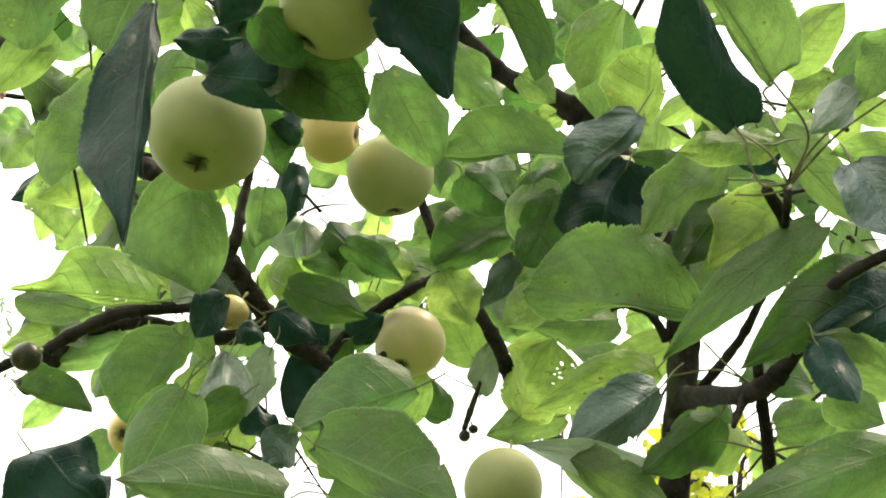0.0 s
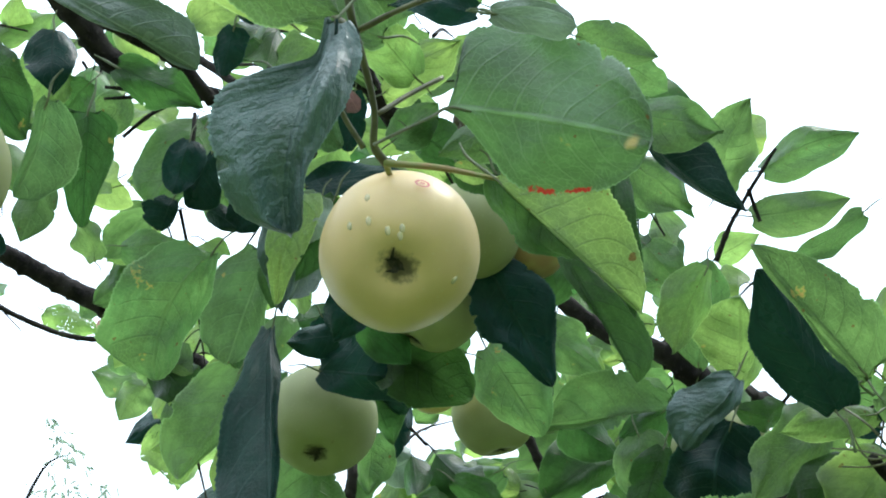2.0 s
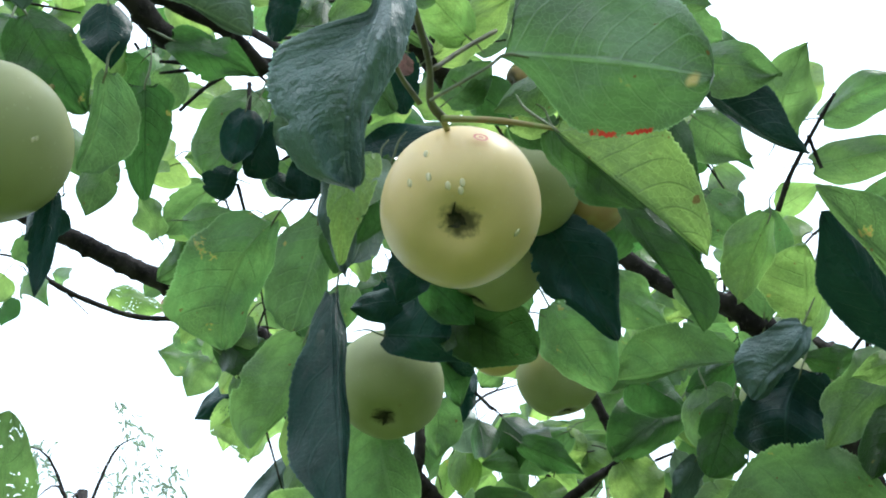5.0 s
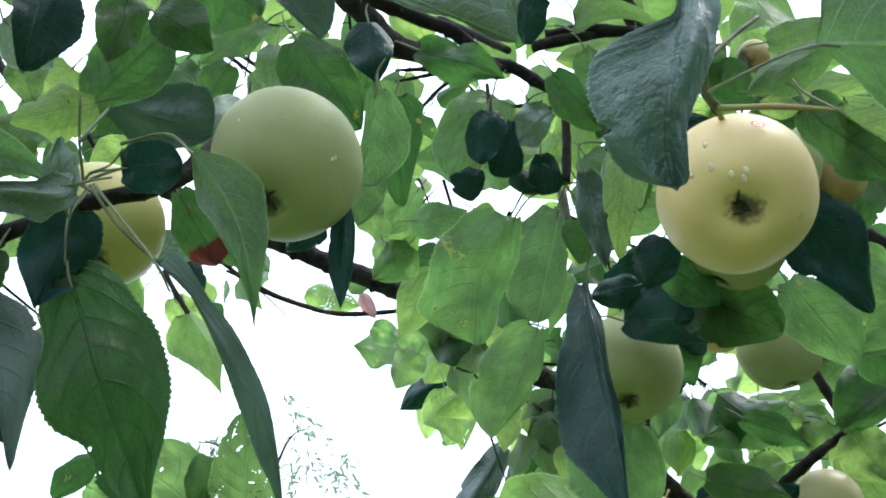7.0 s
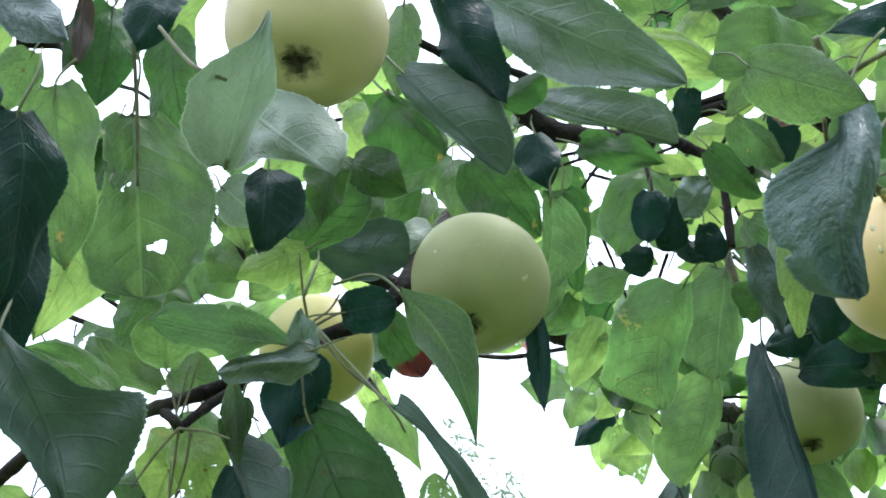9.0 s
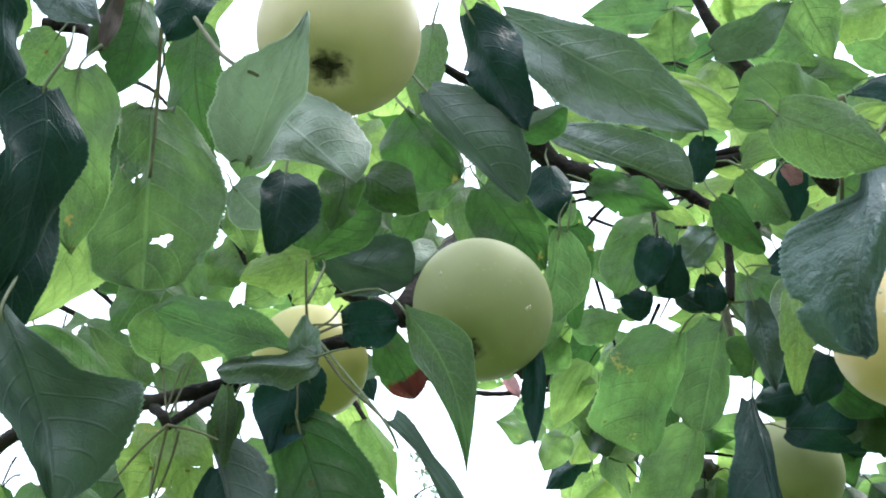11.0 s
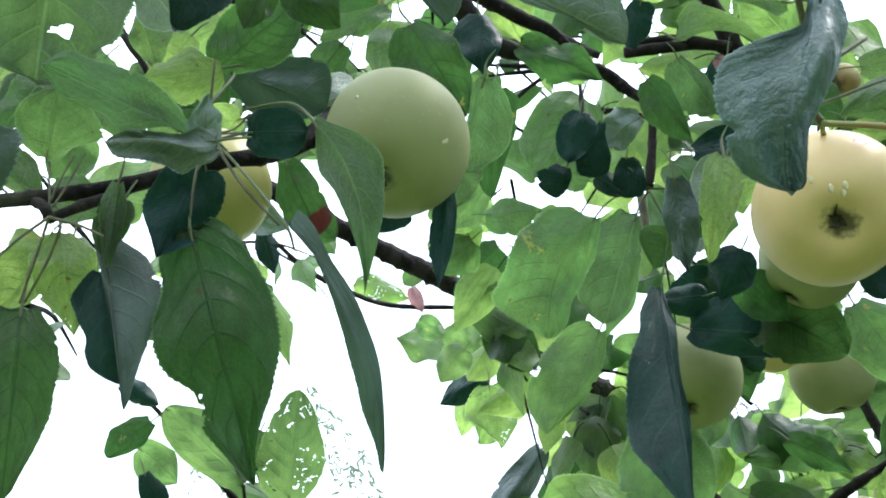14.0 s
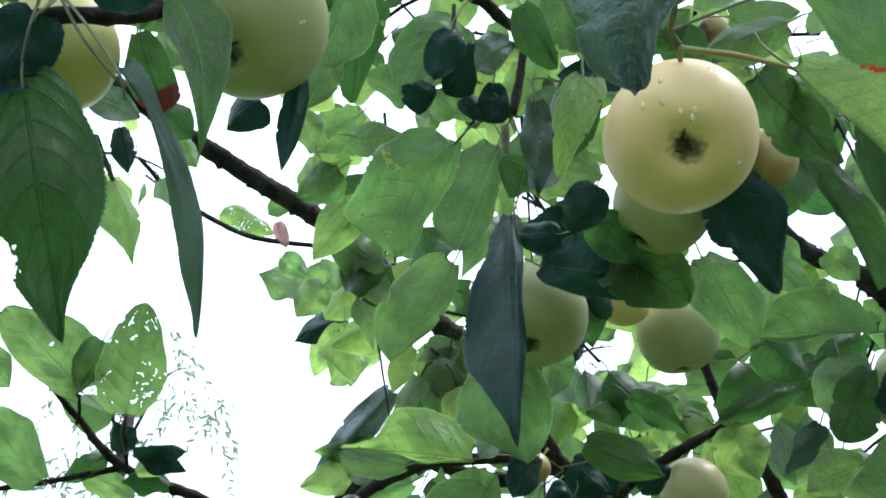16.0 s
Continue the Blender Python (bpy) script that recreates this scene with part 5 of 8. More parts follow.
leaf((0.0056, 0.9807, 2.0681), (0.0994, 0.9911, 2.0224), 0.0561, (0.01, -0.98, -0.21), "G", halves=(0.0416, 0.0145), bow=0)
leaf((-0.0229, 1.0354, 2.0493), (-0.1322, 1, 2.0559), 0.0494, (0.3, -0.94, -0.15), "G", halves=(0.0171, 0.0323), bow=0, bend=0.12)
leaf((-0.1936, 1.0045, 2.0801), (-0.137, 1.0099, 2.038), 0.0729, (0.33, -0.89, 0.33), "D", label="very dark leaf, shade in its green")
leaf((-0.1576, 1.1252, 2.2548), (-0.2700, 1.0863, 2.2527), 0.0498, (0.35, -0.83, -0.43), "Ys", sides=((0.0009, 0.0028, 0.0033, 0.0047, 0.0067, 0.0068, 0.0045, 0.0012, 0.0005, 0.0005, 0.0011, 0.0011, 0.0005), (0.0154, 0.0208, 0.0310, 0.0371, 0.0408, 0.0429, 0.0424, 0.0398, 0.0339, 0.0136, 0.0085, 0.0048, 0.0031)), bow=0, bend=0.04, fold=0.1, bites=((0.25, 0.35, 0.022, 0.09), (0.30, 0.15, 0.014, 0.05), (0.20, -0.45, 0.010, 0.05), (0.33, 0.5, 0.010, 0.04), (0.42, -0.1, 0.006, 0.03)), label="green leaf eaten through with holes")
leaf((-0.1619, 1.2133, 2.2663), (-0.2119, 1.2309, 2.1911), 0.0603, (0.30, -0.88, -0.37), "U", sides=((0.0035, 0.0116, 0.0144, 0.0116, 0.0112, 0.0101, 0.0091, 0.0076, 0.0024), (0.0079, 0.0304, 0.0395, 0.0446, 0.0459, 0.0457, 0.0428, 0.0301, 0.0098)), bow=0, bend=0.06, fold=0.2)
leaf((-0.3092, 1.4664, 2.3873), (-0.4014, 1.4728, 2.3635), 0.0492, (0.14, -0.66, -0.74), "U")
leaf((-0.2993, 1.1942, 2.2148), (-0.2268, 1.1878, 2.1848), 0.0307, (0.37, -0.86, -0.35), "V", sides=((0.0052, 0.0177, 0.0254, 0.0256, 0.0258, 0.0230, 0.0194, 0.0109, 0.0030), (0.0011, 0.0022, 0.0033, 0.0045, 0.0049, 0.0043, 0.0035, 0.0022, 0.0006)), bow=0, bend=0.05, fold=0.15, label="deep green leaf")
leaf((-0.2236, 1.1429, 2.2596), (-0.2866, 1.1310, 2.2683), 0.0275, (0.38, -0.83, -0.42), "G", sides=((0.0033, 0.0089, 0.0130, 0.0170, 0.0171, 0.0172, 0.0160, 0.0136, 0.0038), (0.0028, 0.0058, 0.0083, 0.0093, 0.0102, 0.0101, 0.0095, 0.0072, 0.0016)), bow=0, bend=0.1, fold=0.4, label="dark blue-green glossy curled leaf")
leaf((-0.4221, 1.5801, 2.375), (-0.4757, 1.596, 2.3399), 0.0385, (-0.03, -0.93, -0.38), "Y", label="backlit-tinted light green leaf")
leaf((-0.2964, 1.4248, 2.2598), (-0.3323, 1.4253, 2.2138), 0.0418, (0.39, -0.86, -0.31), "U")
leaf((-0.1487, 1.1823, 2.1993), (-0.1915, 1.1775, 2.1413), 0.0471, (0.33, -0.93, -0.16), "U")
leaf((-0.1085, 1.1786, 2.2305), (-0.1211, 1.1747, 2.1545), 0.0499, (0.26, -0.89, -0.37), "S", sides=((0.0113, 0.0268, 0.0283, 0.0266, 0.0219, 0.0212, 0.0187, 0.0126, 0.0064), (0.0030, 0.0073, 0.0108, 0.0141, 0.0194, 0.0216, 0.0185, 0.0134, 0.0049)), bow=0, bend=0.1, fold=0.6, wrinkle=1.4, label="dark teal glossy leaf")
leaf((-0.0806, 1.2158, 2.251), (-0.1004, 1.2261, 2.1899), 0.0321, (0.68, -0.65, -0.33), "P", label="pale downy grey-green leaf")
leaf((-0.0345, 1.3352, 2.2554), (-0.0919, 1.3070, 2.2484), 0.0609, (0.19, -0.91, -0.37), "D", sides=((0.0052, 0.0141, 0.0159, 0.0172, 0.0184, 0.0214, 0.0245, 0.0277, 0.0260, 0.0242, 0.0100), (0.0065, 0.0191, 0.0219, 0.0246, 0.0272, 0.0295, 0.0315, 0.0321, 0.0326, 0.0332, 0.0100)), bow=0, bend=0.04, fold=0.1, label="very dark leaf, shade in its green")
leaf((-0.1452, 1.3797, 2.2584), (-0.1066, 1.3949, 2.237), 0.0358, (0.37, -0.93, 0.01), "D", label="very dark leaf, shade in its green")
leaf((-0.0616, 1.2557, 2.1837), (-0.0904, 1.2484, 2.1523), 0.0397, (0.64, -0.62, -0.44), "B", label="dark blue-green glossy curled leaf")
leaf((-0.0919, 0.9675, 2.2796), (-0.0838, 0.9964, 2.1901), 0.0766, (0.26, -0.82, -0.50), "U", sides=((0.0056, 0.0124, 0.0178, 0.0215, 0.0243, 0.0234, 0.0204, 0.0134, 0.0031), (0.0102, 0.0303, 0.0392, 0.0477, 0.0523, 0.0518, 0.0414, 0.0203, 0.0040)), bow=0, fold=0.15)
leaf((-0.2106, 1.2445, 2.4252), (-0.2311, 1.2576, 2.3591), 0.0508, (0.32, -0.91, -0.28), "U")
leaf((-0.3989, 1.4061, 2.5814), (-0.3844, 1.4286, 2.5037), 0.0677, (0.63, -0.77, -0.1), "Y", holes=1, label="green leaf eaten through with holes")
leaf((0.0118, 1.3593, 2.4366), (-0.0827, 1.3368, 2.4025), 0.0538, (0.21, -0.98, 0.06), "U")
leaf((-0.0315, 1.2866, 2.3962), (0.0269, 1.293, 2.3527), 0.0327, (-0.26, -0.85, -0.47), "V", label="deep green leaf")
leaf((-0.0641, 1.1815, 2.2929), (0.008, 1.1741, 2.2551), 0.0410, (-0.26, -0.91, -0.32), "V", label="deep green leaf")
leaf((-0.0762, 1.2909, 2.3221), (-0.0478, 1.3089, 2.2945), 0.0377, (-0.03, -0.82, -0.57), "D", label="very dark leaf, shade in its green")
leaf((0.1341, 1.2676, 2.4017), (0.0635, 1.2563, 2.3485), 0.0638, (-0.02, -0.89, -0.46), "V", sides=((0.0209, 0.0235, 0.0239, 0.0240, 0.0223, 0.0205, 0.0184, 0.0120, 0.0057), (0.0093, 0.0194, 0.0282, 0.0340, 0.0397, 0.0378, 0.0341, 0.0242, 0.0098)), bow=0, fold=0.15, label="deep green leaf")
leaf((0.1453, 1.1562, 2.3858), (0.0979, 1.1597, 2.3733), 0.0449, (-0.05, -1, -0.07), "G")
leaf((0.1845, 1.0756, 2.3302), (0.1425, 1.0811, 2.3149), 0.0321, (-0.07, -0.98, -0.16), "V", label="deep green leaf")
leaf((-0.0503, 1.4456, 2.459), (-0.0045, 1.4399, 2.4751), 0.0498, (0.16, -0.69, -0.7), "U")
leaf((-0.0943, 1.3509, 2.5377), (-0.1097, 1.3664, 2.4681), 0.0373, (0.28, -0.92, -0.27), "D", label="very dark leaf, shade in its green")
leaf((-0.1038, 1.244, 2.4408), (-0.1138, 1.2562, 2.3776), 0.0452, (-0.12, -0.98, -0.17), "U")
leaf((-0.0989, 1.4191, 2.4987), (-0.1447, 1.4247, 2.4826), 0.0557, (-0.01, -0.95, -0.3), "P", label="pale downy grey-green leaf")
leaf((-0.4392, 1.4214, 2.6499), (-0.4791, 1.4385, 2.6147), 0.0466, (0.14, -0.82, -0.56), "U")
leaf((-0.3839, 1.3579, 2.7686), (-0.4137, 1.3775, 2.7302), 0.0583, (-0.06, -0.91, -0.42), "U")
leaf((-0.1442, 1.1865, 2.2935), (-0.1685, 1.1769, 2.3069), 0.0329, (0.23, -0.94, -0.26), "P", label="pale downy grey-green leaf")
leaf((-0.0907, 1.0848, 2.2364), (-0.1135, 1.0907, 2.2027), 0.0339, (0.43, -0.8, -0.43), "T", wrinkle=1.0, label="dark teal glossy leaf")
leaf((-0.1083, 1.0651, 2.1473), (-0.1514, 1.0828, 2.0702), 0.0543, (0.23, -0.91, -0.34), "G")
leaf((-0.0854, 1.1436, 2.1747), (-0.1325, 1.1532, 2.1515), 0.0356, (0.22, -0.66, -0.72), "V", label="deep green leaf")
leaf((-0.0846, 1.1152, 2.2244), (-0.0647, 1.1226, 2.2142), 0.0229, (0.31, -0.95, -0.08), "D", label="very dark leaf, shade in its green")
leaf((-0.0255, 1.3075, 2.2999), (0.0085, 1.2995, 2.3186), 0.0367, (0.19, -0.73, -0.66), "D", label="very dark leaf, shade in its green")
leaf((0.0524, 1.495, 2.2856), (0.0366, 1.469, 2.3288), 0.0409, (0.42, -0.84, -0.35), "V", label="deep green leaf")
leaf((-0.1048, 1.3253, 2.258), (-0.1259, 1.3153, 2.2726), 0.0418, (0.48, -0.87, 0.09), "Y", label="backlit-tinted light green leaf")
leaf((0.1299, 1.4028, 2.3565), (0.1179, 1.3751, 2.4032), 0.0372, (0.42, -0.82, -0.38), "P", label="pale downy grey-green leaf")
leaf((-0.0417, 1.3022, 2.5089), (-0.073, 1.3143, 2.4834), 0.0420, (0.43, -0.49, -0.76), "U")
# leaves of the left-hand spur
leaf((-0.0970, 0.7610, 2.3214), (-0.1368, 0.7790, 2.2417), 0.0626, (0.34, -0.77, -0.55), "Us", stem=(-0.0541, 0.7393, 2.3201), sides=((0.0029, 0.0098, 0.0159, 0.0221, 0.0228, 0.0235, 0.0206, 0.0177, 0.0162, 0.0111, 0.0029), (0.0144, 0.0277, 0.0307, 0.0335, 0.0358, 0.0365, 0.0372, 0.0378, 0.0385, 0.0392, 0.0118)), bow=-0.12, bend=0.05, fold=0.15, curl=(-0.9, 0.5))
leaf((-0.0793, 0.8169, 2.3599), (-0.1109, 0.8361, 2.2830), 0.0473, (0.29, -0.78, -0.56), "G", sides=((0.0039, 0.0064, 0.0090, 0.0115, 0.0137, 0.0159, 0.0144, 0.0119, 0.0039), (0.0127, 0.0185, 0.0269, 0.0302, 0.0310, 0.0313, 0.0264, 0.0215, 0.0080)), bow=0, bend=0.05, fold=0.2, label="grey-green leaf with raised veins")
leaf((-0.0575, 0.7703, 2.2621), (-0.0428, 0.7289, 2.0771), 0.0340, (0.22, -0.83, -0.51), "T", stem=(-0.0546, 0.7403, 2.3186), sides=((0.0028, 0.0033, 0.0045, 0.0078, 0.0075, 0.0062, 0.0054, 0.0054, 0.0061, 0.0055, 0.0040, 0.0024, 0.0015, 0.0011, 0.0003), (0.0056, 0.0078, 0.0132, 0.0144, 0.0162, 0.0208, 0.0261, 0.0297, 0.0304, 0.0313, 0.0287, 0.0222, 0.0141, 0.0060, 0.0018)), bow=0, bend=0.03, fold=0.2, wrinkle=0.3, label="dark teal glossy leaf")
leaf((-0.1419, 0.9490, 2.3498), (-0.1917, 0.9611, 2.2673), 0.0500, (0.33, -0.82, -0.48), "U", sides=((0.0030, 0.0079, 0.0105, 0.0126, 0.0113, 0.0101, 0.0068, 0.0033, 0.0011), (0.0087, 0.0242, 0.0302, 0.0358, 0.0374, 0.0359, 0.0332, 0.0241, 0.0061)), bow=0.04, bend=0.08, fold=0.15)
leaf((-0.1037, 0.5513, 2.2672), (-0.1269, 0.5747, 2.2273), 0.0273, (0.42, -0.64, -0.64), "G", sides=((0.0039, 0.0121, 0.0168, 0.0206, 0.0212, 0.0217, 0.0194, 0.0146, 0.0095), (0.0019, 0.0055, 0.0054, 0.0052, 0.0049, 0.0044, 0.0039, 0.0034, 0.0010)), bow=0.05, fold=0.25, label="pale grey-green leaf with raised veins")
leaf((-0.1397, 0.5294, 2.2981), (-0.1163, 0.5598, 2.2504), 0.0372, (0.28, -0.71, -0.65), "V", sides=((0.0028, 0.0092, 0.0124, 0.0156, 0.0158, 0.0145, 0.0133, 0.0077, 0.0017), (0.0054, 0.0169, 0.0206, 0.0214, 0.0191, 0.0168, 0.0129, 0.0090, 0.0050)), bow=0, fold=0.2, label="deep green leaf")
leaf((-0.1207, 0.549, 2.1932), (-0.1265, 0.5547, 2.139), 0.0129, (0.47, -0.87, -0.14), "D", label="very dark leaf, shade in its green")
leaf((-0.1082, 0.5519, 2.3178), (-0.11, 0.564, 2.2831), 0.0273, (0.4, -0.86, -0.32), "D", label="very dark leaf, shade in its green")
leaf((-0.1061, 0.6172, 2.3534), (-0.0596, 0.6383, 2.3307), 0.0267, (0.23, -0.9, -0.36), "V", label="deep green leaf")
leaf((-0.0948, 0.7276, 2.4034), (-0.1288, 0.7233, 2.3378), 0.0479, (0.24, -0.77, -0.59), "U", sides=((0.0148, 0.0227, 0.0240, 0.0227, 0.0205, 0.0178, 0.0151, 0.0099, 0.0045), (0.0061, 0.0176, 0.0205, 0.0234, 0.0239, 0.0237, 0.0214, 0.0165, 0.0044)), bow=0, fold=0.1, bites=((0.3, 0.1, 0.012, 0.15),))
leaf((-0.0847, 0.6810, 2.3481), (-0.0960, 0.6884, 2.3144), 0.0261, (0.23, -0.78, -0.59), "D", sides=((0.0038, 0.0102, 0.0124, 0.0142, 0.0132, 0.0115, 0.0097, 0.0072, 0.0025), (0.0036, 0.0085, 0.0106, 0.0112, 0.0118, 0.0111, 0.0094, 0.0076, 0.0023)), bow=0, fold=0.15, label="very dark leaf, shade in its green")
leaf((-0.0997, 0.6986, 2.3183), (-0.1105, 0.7071, 2.3019), 0.0224, (0.24, -0.79, -0.56), "D", sides=((0.0020, 0.0043, 0.0058, 0.0058, 0.0058, 0.0058, 0.0051, 0.0034, 0.0017), (0.0059, 0.0088, 0.0117, 0.0145, 0.0167, 0.0150, 0.0134, 0.0117, 0.0033)), bow=0, fold=0.2, label="very dark leaf, shade in its green")
leaf((-0.0511, 0.7107, 2.3581), (-0.0785, 0.7119, 2.3447), 0.0261, (0.19, -0.78, -0.59), "S", sides=((0.0036, 0.0059, 0.0082, 0.0103, 0.0112, 0.0121, 0.0114, 0.0076, 0.0038), (0.0049, 0.0079, 0.0109, 0.0140, 0.0135, 0.0130, 0.0124, 0.0096, 0.0036)), bow=0, fold=0.2, wrinkle=1.2, label="crumpled leaf, silvery sheen in its colour")
leaf((-0.0651, 0.7228, 2.3367), (-0.0687, 0.7383, 2.3145), 0.0232, (0.19, -0.80, -0.56), "D", sides=((0.0031, 0.0084, 0.0098, 0.0108, 0.0118, 0.0127, 0.0122, 0.0103, 0.0080), (0.0024, 0.0051, 0.0073, 0.0084, 0.0094, 0.0105, 0.0081, 0.0057, 0.0032)), bow=0, fold=0.2, label="very dark leaf, shade in its green")
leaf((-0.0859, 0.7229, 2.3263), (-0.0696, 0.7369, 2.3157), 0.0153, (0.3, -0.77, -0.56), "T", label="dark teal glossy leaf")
leaf((-0.0163, 0.7405, 2.3380), (-0.0434, 0.7544, 2.2705), 0.0221, (0.11, -0.80, -0.59), "S", sides=((0.0027, 0.0052, 0.0076, 0.0093, 0.0110, 0.0126, 0.0119, 0.0113, 0.0033), (0.0013, 0.0023, 0.0033, 0.0054, 0.0083, 0.0093, 0.0095, 0.0078, 0.0029)), bow=0, fold=0.5, wrinkle=1.2, label="folded leaf, silvery sheen in its colour")
leaf((0.0101, 0.6012, 2.2237), (-0.0041, 0.6114, 2.1672), 0.0243, (0.09, -0.80, -0.59), "Ys", sides=((0.0101, 0.0126, 0.0143, 0.0130, 0.0118, 0.0097, 0.0072, 0.0049, 0.0029), (0.0030, 0.0082, 0.0093, 0.0100, 0.0094, 0.0083, 0.0064, 0.0039, 0.0008)), bow=0, fold=0.15, curl=(0.5, 0.4), bites=((0.3, 0.9, 0.02, 0.2),))
leaf((-0.0410, 0.6847, 2.3665), (-0.0199, 0.7073, 2.3295), 0.0257, (0.15, -0.78, -0.60), "V", sides=((0.0035, 0.0073, 0.0098, 0.0088, 0.0077, 0.0066, 0.0052, 0.0038, 0.0011), (0.0044, 0.0102, 0.0135, 0.0153, 0.0159, 0.0139, 0.0119, 0.0083, 0.0033)), bow=0, fold=0.2, label="deep green leaf")
leaf((-0.1477, 0.454, 2.1675), (-0.1327, 0.4888, 2.0934), 0.0280, (0.41, -0.86, -0.32), "G", stem=(-0.1935, 0.4667, 2.1976), halves=(0.0163, 0.0117), peak=0.36, neck=True, bow=0.1, bend=0.12, long_tip=True)
leaf((-0.1778, 0.4491, 2.1650), (-0.1492, 0.4516, 2.1601), 0.0231, (0.41, -0.66, -0.63), "D", stem=(-0.2131, 0.469, 2.1847), sides=((0.0060, 0.0078, 0.0097, 0.0105, 0.0109, 0.0111, 0.0095, 0.0079, 0.0030), (0.0053, 0.0077, 0.0102, 0.0111, 0.0118, 0.0120, 0.0113, 0.0091, 0.0045)), bow=0, bend=0.04, fold=0.1, label="very dark leaf, shade in its green")
leaf((-0.1984, 0.448, 2.1503), (-0.2128, 0.4499, 2.1056), 0.0321, (0.71, -0.66, -0.26), "D", stem=(-0.2138, 0.4703, 2.1826), label="very dark leaf, shade in its green")
leaf((-0.2028, 0.4551, 2.1233), (-0.1815, 0.5013, 2.0198), 0.0530, (0.51, -0.70, -0.50), "V", stem=(-0.2018, 0.4592, 2.1708), sides=((0.0071, 0.0157, 0.0205, 0.0235, 0.0262, 0.0269, 0.0268, 0.0257, 0.0238, 0.0207, 0.0162, 0.0104, 0.0056, 0.0025, 0.0016), (0.0090, 0.0113, 0.0168, 0.0172, 0.0194, 0.0241, 0.0261, 0.0255, 0.0224, 0.0146, 0.0158, 0.0139, 0.0097, 0.0054, 0.0012)), bow=0, bend=0.06, fold=0.15, bites=((0.74, -0.96, 0.018, 0.16), (0.70, -0.99, 0.012, 0.12), (0.66, -0.86, 0.007, 0.04)), label="deep green leaf")
leaf((-0.1399, 0.4273, 2.0924), (-0.1210, 0.4953, 2.0144), 0.0135, (0.43, -0.74, -0.52), "K", stem=(-0.1944, 0.4532, 2.165), sides=((0.0060, 0.0064, 0.0048, 0.0038, 0.0045, 0.0044, 0.0041, 0.0040, 0.0036, 0.0025, 0.0016, 0.0010, 0.0004), (0.0004, 0.0010, 0.0005, 0.0021, 0.0035, 0.0049, 0.0060, 0.0067, 0.0068, 0.0070, 0.0051, 0.0026, 0.0014)), bow=0.105, bend=0.04, fold=0.3, label="deep green leaf")
leaf((-0.2476, 0.4594, 2.1121), (-0.2379, 0.4741, 2.0624), 0.0194, (0.60, -0.67, -0.45), "T", sides=((0.0013, 0.0024, 0.0036, 0.0042, 0.0047, 0.0045, 0.0039, 0.0029, 0.0010), (0.0027, 0.0098, 0.0147, 0.0138, 0.0125, 0.0111, 0.0121, 0.0101, 0.0023)), bow=0, bend=0.05, fold=0.2, label="dark teal glossy leaf")
leaf((-0.2455, 0.4518, 2.1237), (-0.2264, 0.4667, 2.0435), 0.0248, (0.60, -0.67, -0.45), "K", sides=((0.0031, 0.0106, 0.0171, 0.0198, 0.0211, 0.0203, 0.0171, 0.0125, 0.0081, 0.0046, 0.0017), (0.0036, 0.0036, 0.0027, 0.0021, 0.0015, 0.0008, 0.0002, 0.0002, 0.0002, 0.0002, 0.0002)), bow=0, bend=0.05, fold=-0.3, label="smooth blue-green leaf")
leaf((-0.2090, 0.5345, 2.2235), (-0.1952, 0.5548, 2.1858), 0.0242, (0.40, -0.70, -0.59), "Vb", sides=((0.0032, 0.0082, 0.0098, 0.0105, 0.0110, 0.0114, 0.0112, 0.0094, 0.0025), (0.0023, 0.0056, 0.0087, 0.0117, 0.0128, 0.0128, 0.0118, 0.0076, 0.0018)), bow=0, bend=0.04, fold=0.1, label="green leaf with a scorched red patch")
leaf((-0.2893, 0.4727, 2.1508), (-0.2803, 0.4894, 2.1029), 0.0306, (0.59, -0.79, -0.16), "Ys", holes=1, label="green leaf eaten through with holes")
leaf((-0.301, 0.4786, 2.1536), (-0.3224, 0.4817, 2.1206), 0.0341, (0.81, -0.21, -0.55), "Ys", label="backlit-tinted light green leaf")
leaf((-0.2780, 0.4500, 2.0925), (-0.2770, 0.4665, 2.0106), 0.0370, (0.62, -0.66, -0.43), "V", sides=((0.0058, 0.0099, 0.0151, 0.0170, 0.0179, 0.0168, 0.0156, 0.0126, 0.0094, 0.0059, 0.0022), (0.0109, 0.0154, 0.0191, 0.0187, 0.0184, 0.0170, 0.0153, 0.0136, 0.0105, 0.0073, 0.0040)), bow=0, bend=0.05, fold=0.15, label="deep green leaf")
leaf((-0.2645, 0.3834, 2.0723), (-0.272, 0.4072, 2.0395), 0.0257, (0.9, -0.22, -0.37), "G")
leaf((-0.291, 0.3816, 2.0588), (-0.2767, 0.4065, 2.0375), 0.0362, (0.19, -0.7, -0.69), "D", label="very dark leaf, shade in its green")
leaf((-0.1668, 0.3945, 2.1163), (-0.1882, 0.3362, 2.1065), 0.0223, (0.51, -0.59, -0.63), "G", sides=((0.0002, 0.0002, 0.0002, 0.0019, 0.0050, 0.0099, 0.0101, 0.0073, 0.0070, 0.0071, 0.0075, 0.0048, 0.0012), (0.0018, 0.0042, 0.0065, 0.0088, 0.0106, 0.0118, 0.0122, 0.0121, 0.0108, 0.0095, 0.0088, 0.0082, 0.0024)), bow=0, bend=0.05, fold=0.12, label="deep green leaf")
leaf((-0.203, 0.4578, 2.2193), (-0.2291, 0.4339, 2.1993), 0.0259, (0.73, -0.67, -0.14), "Y", label="backlit-tinted light green leaf")
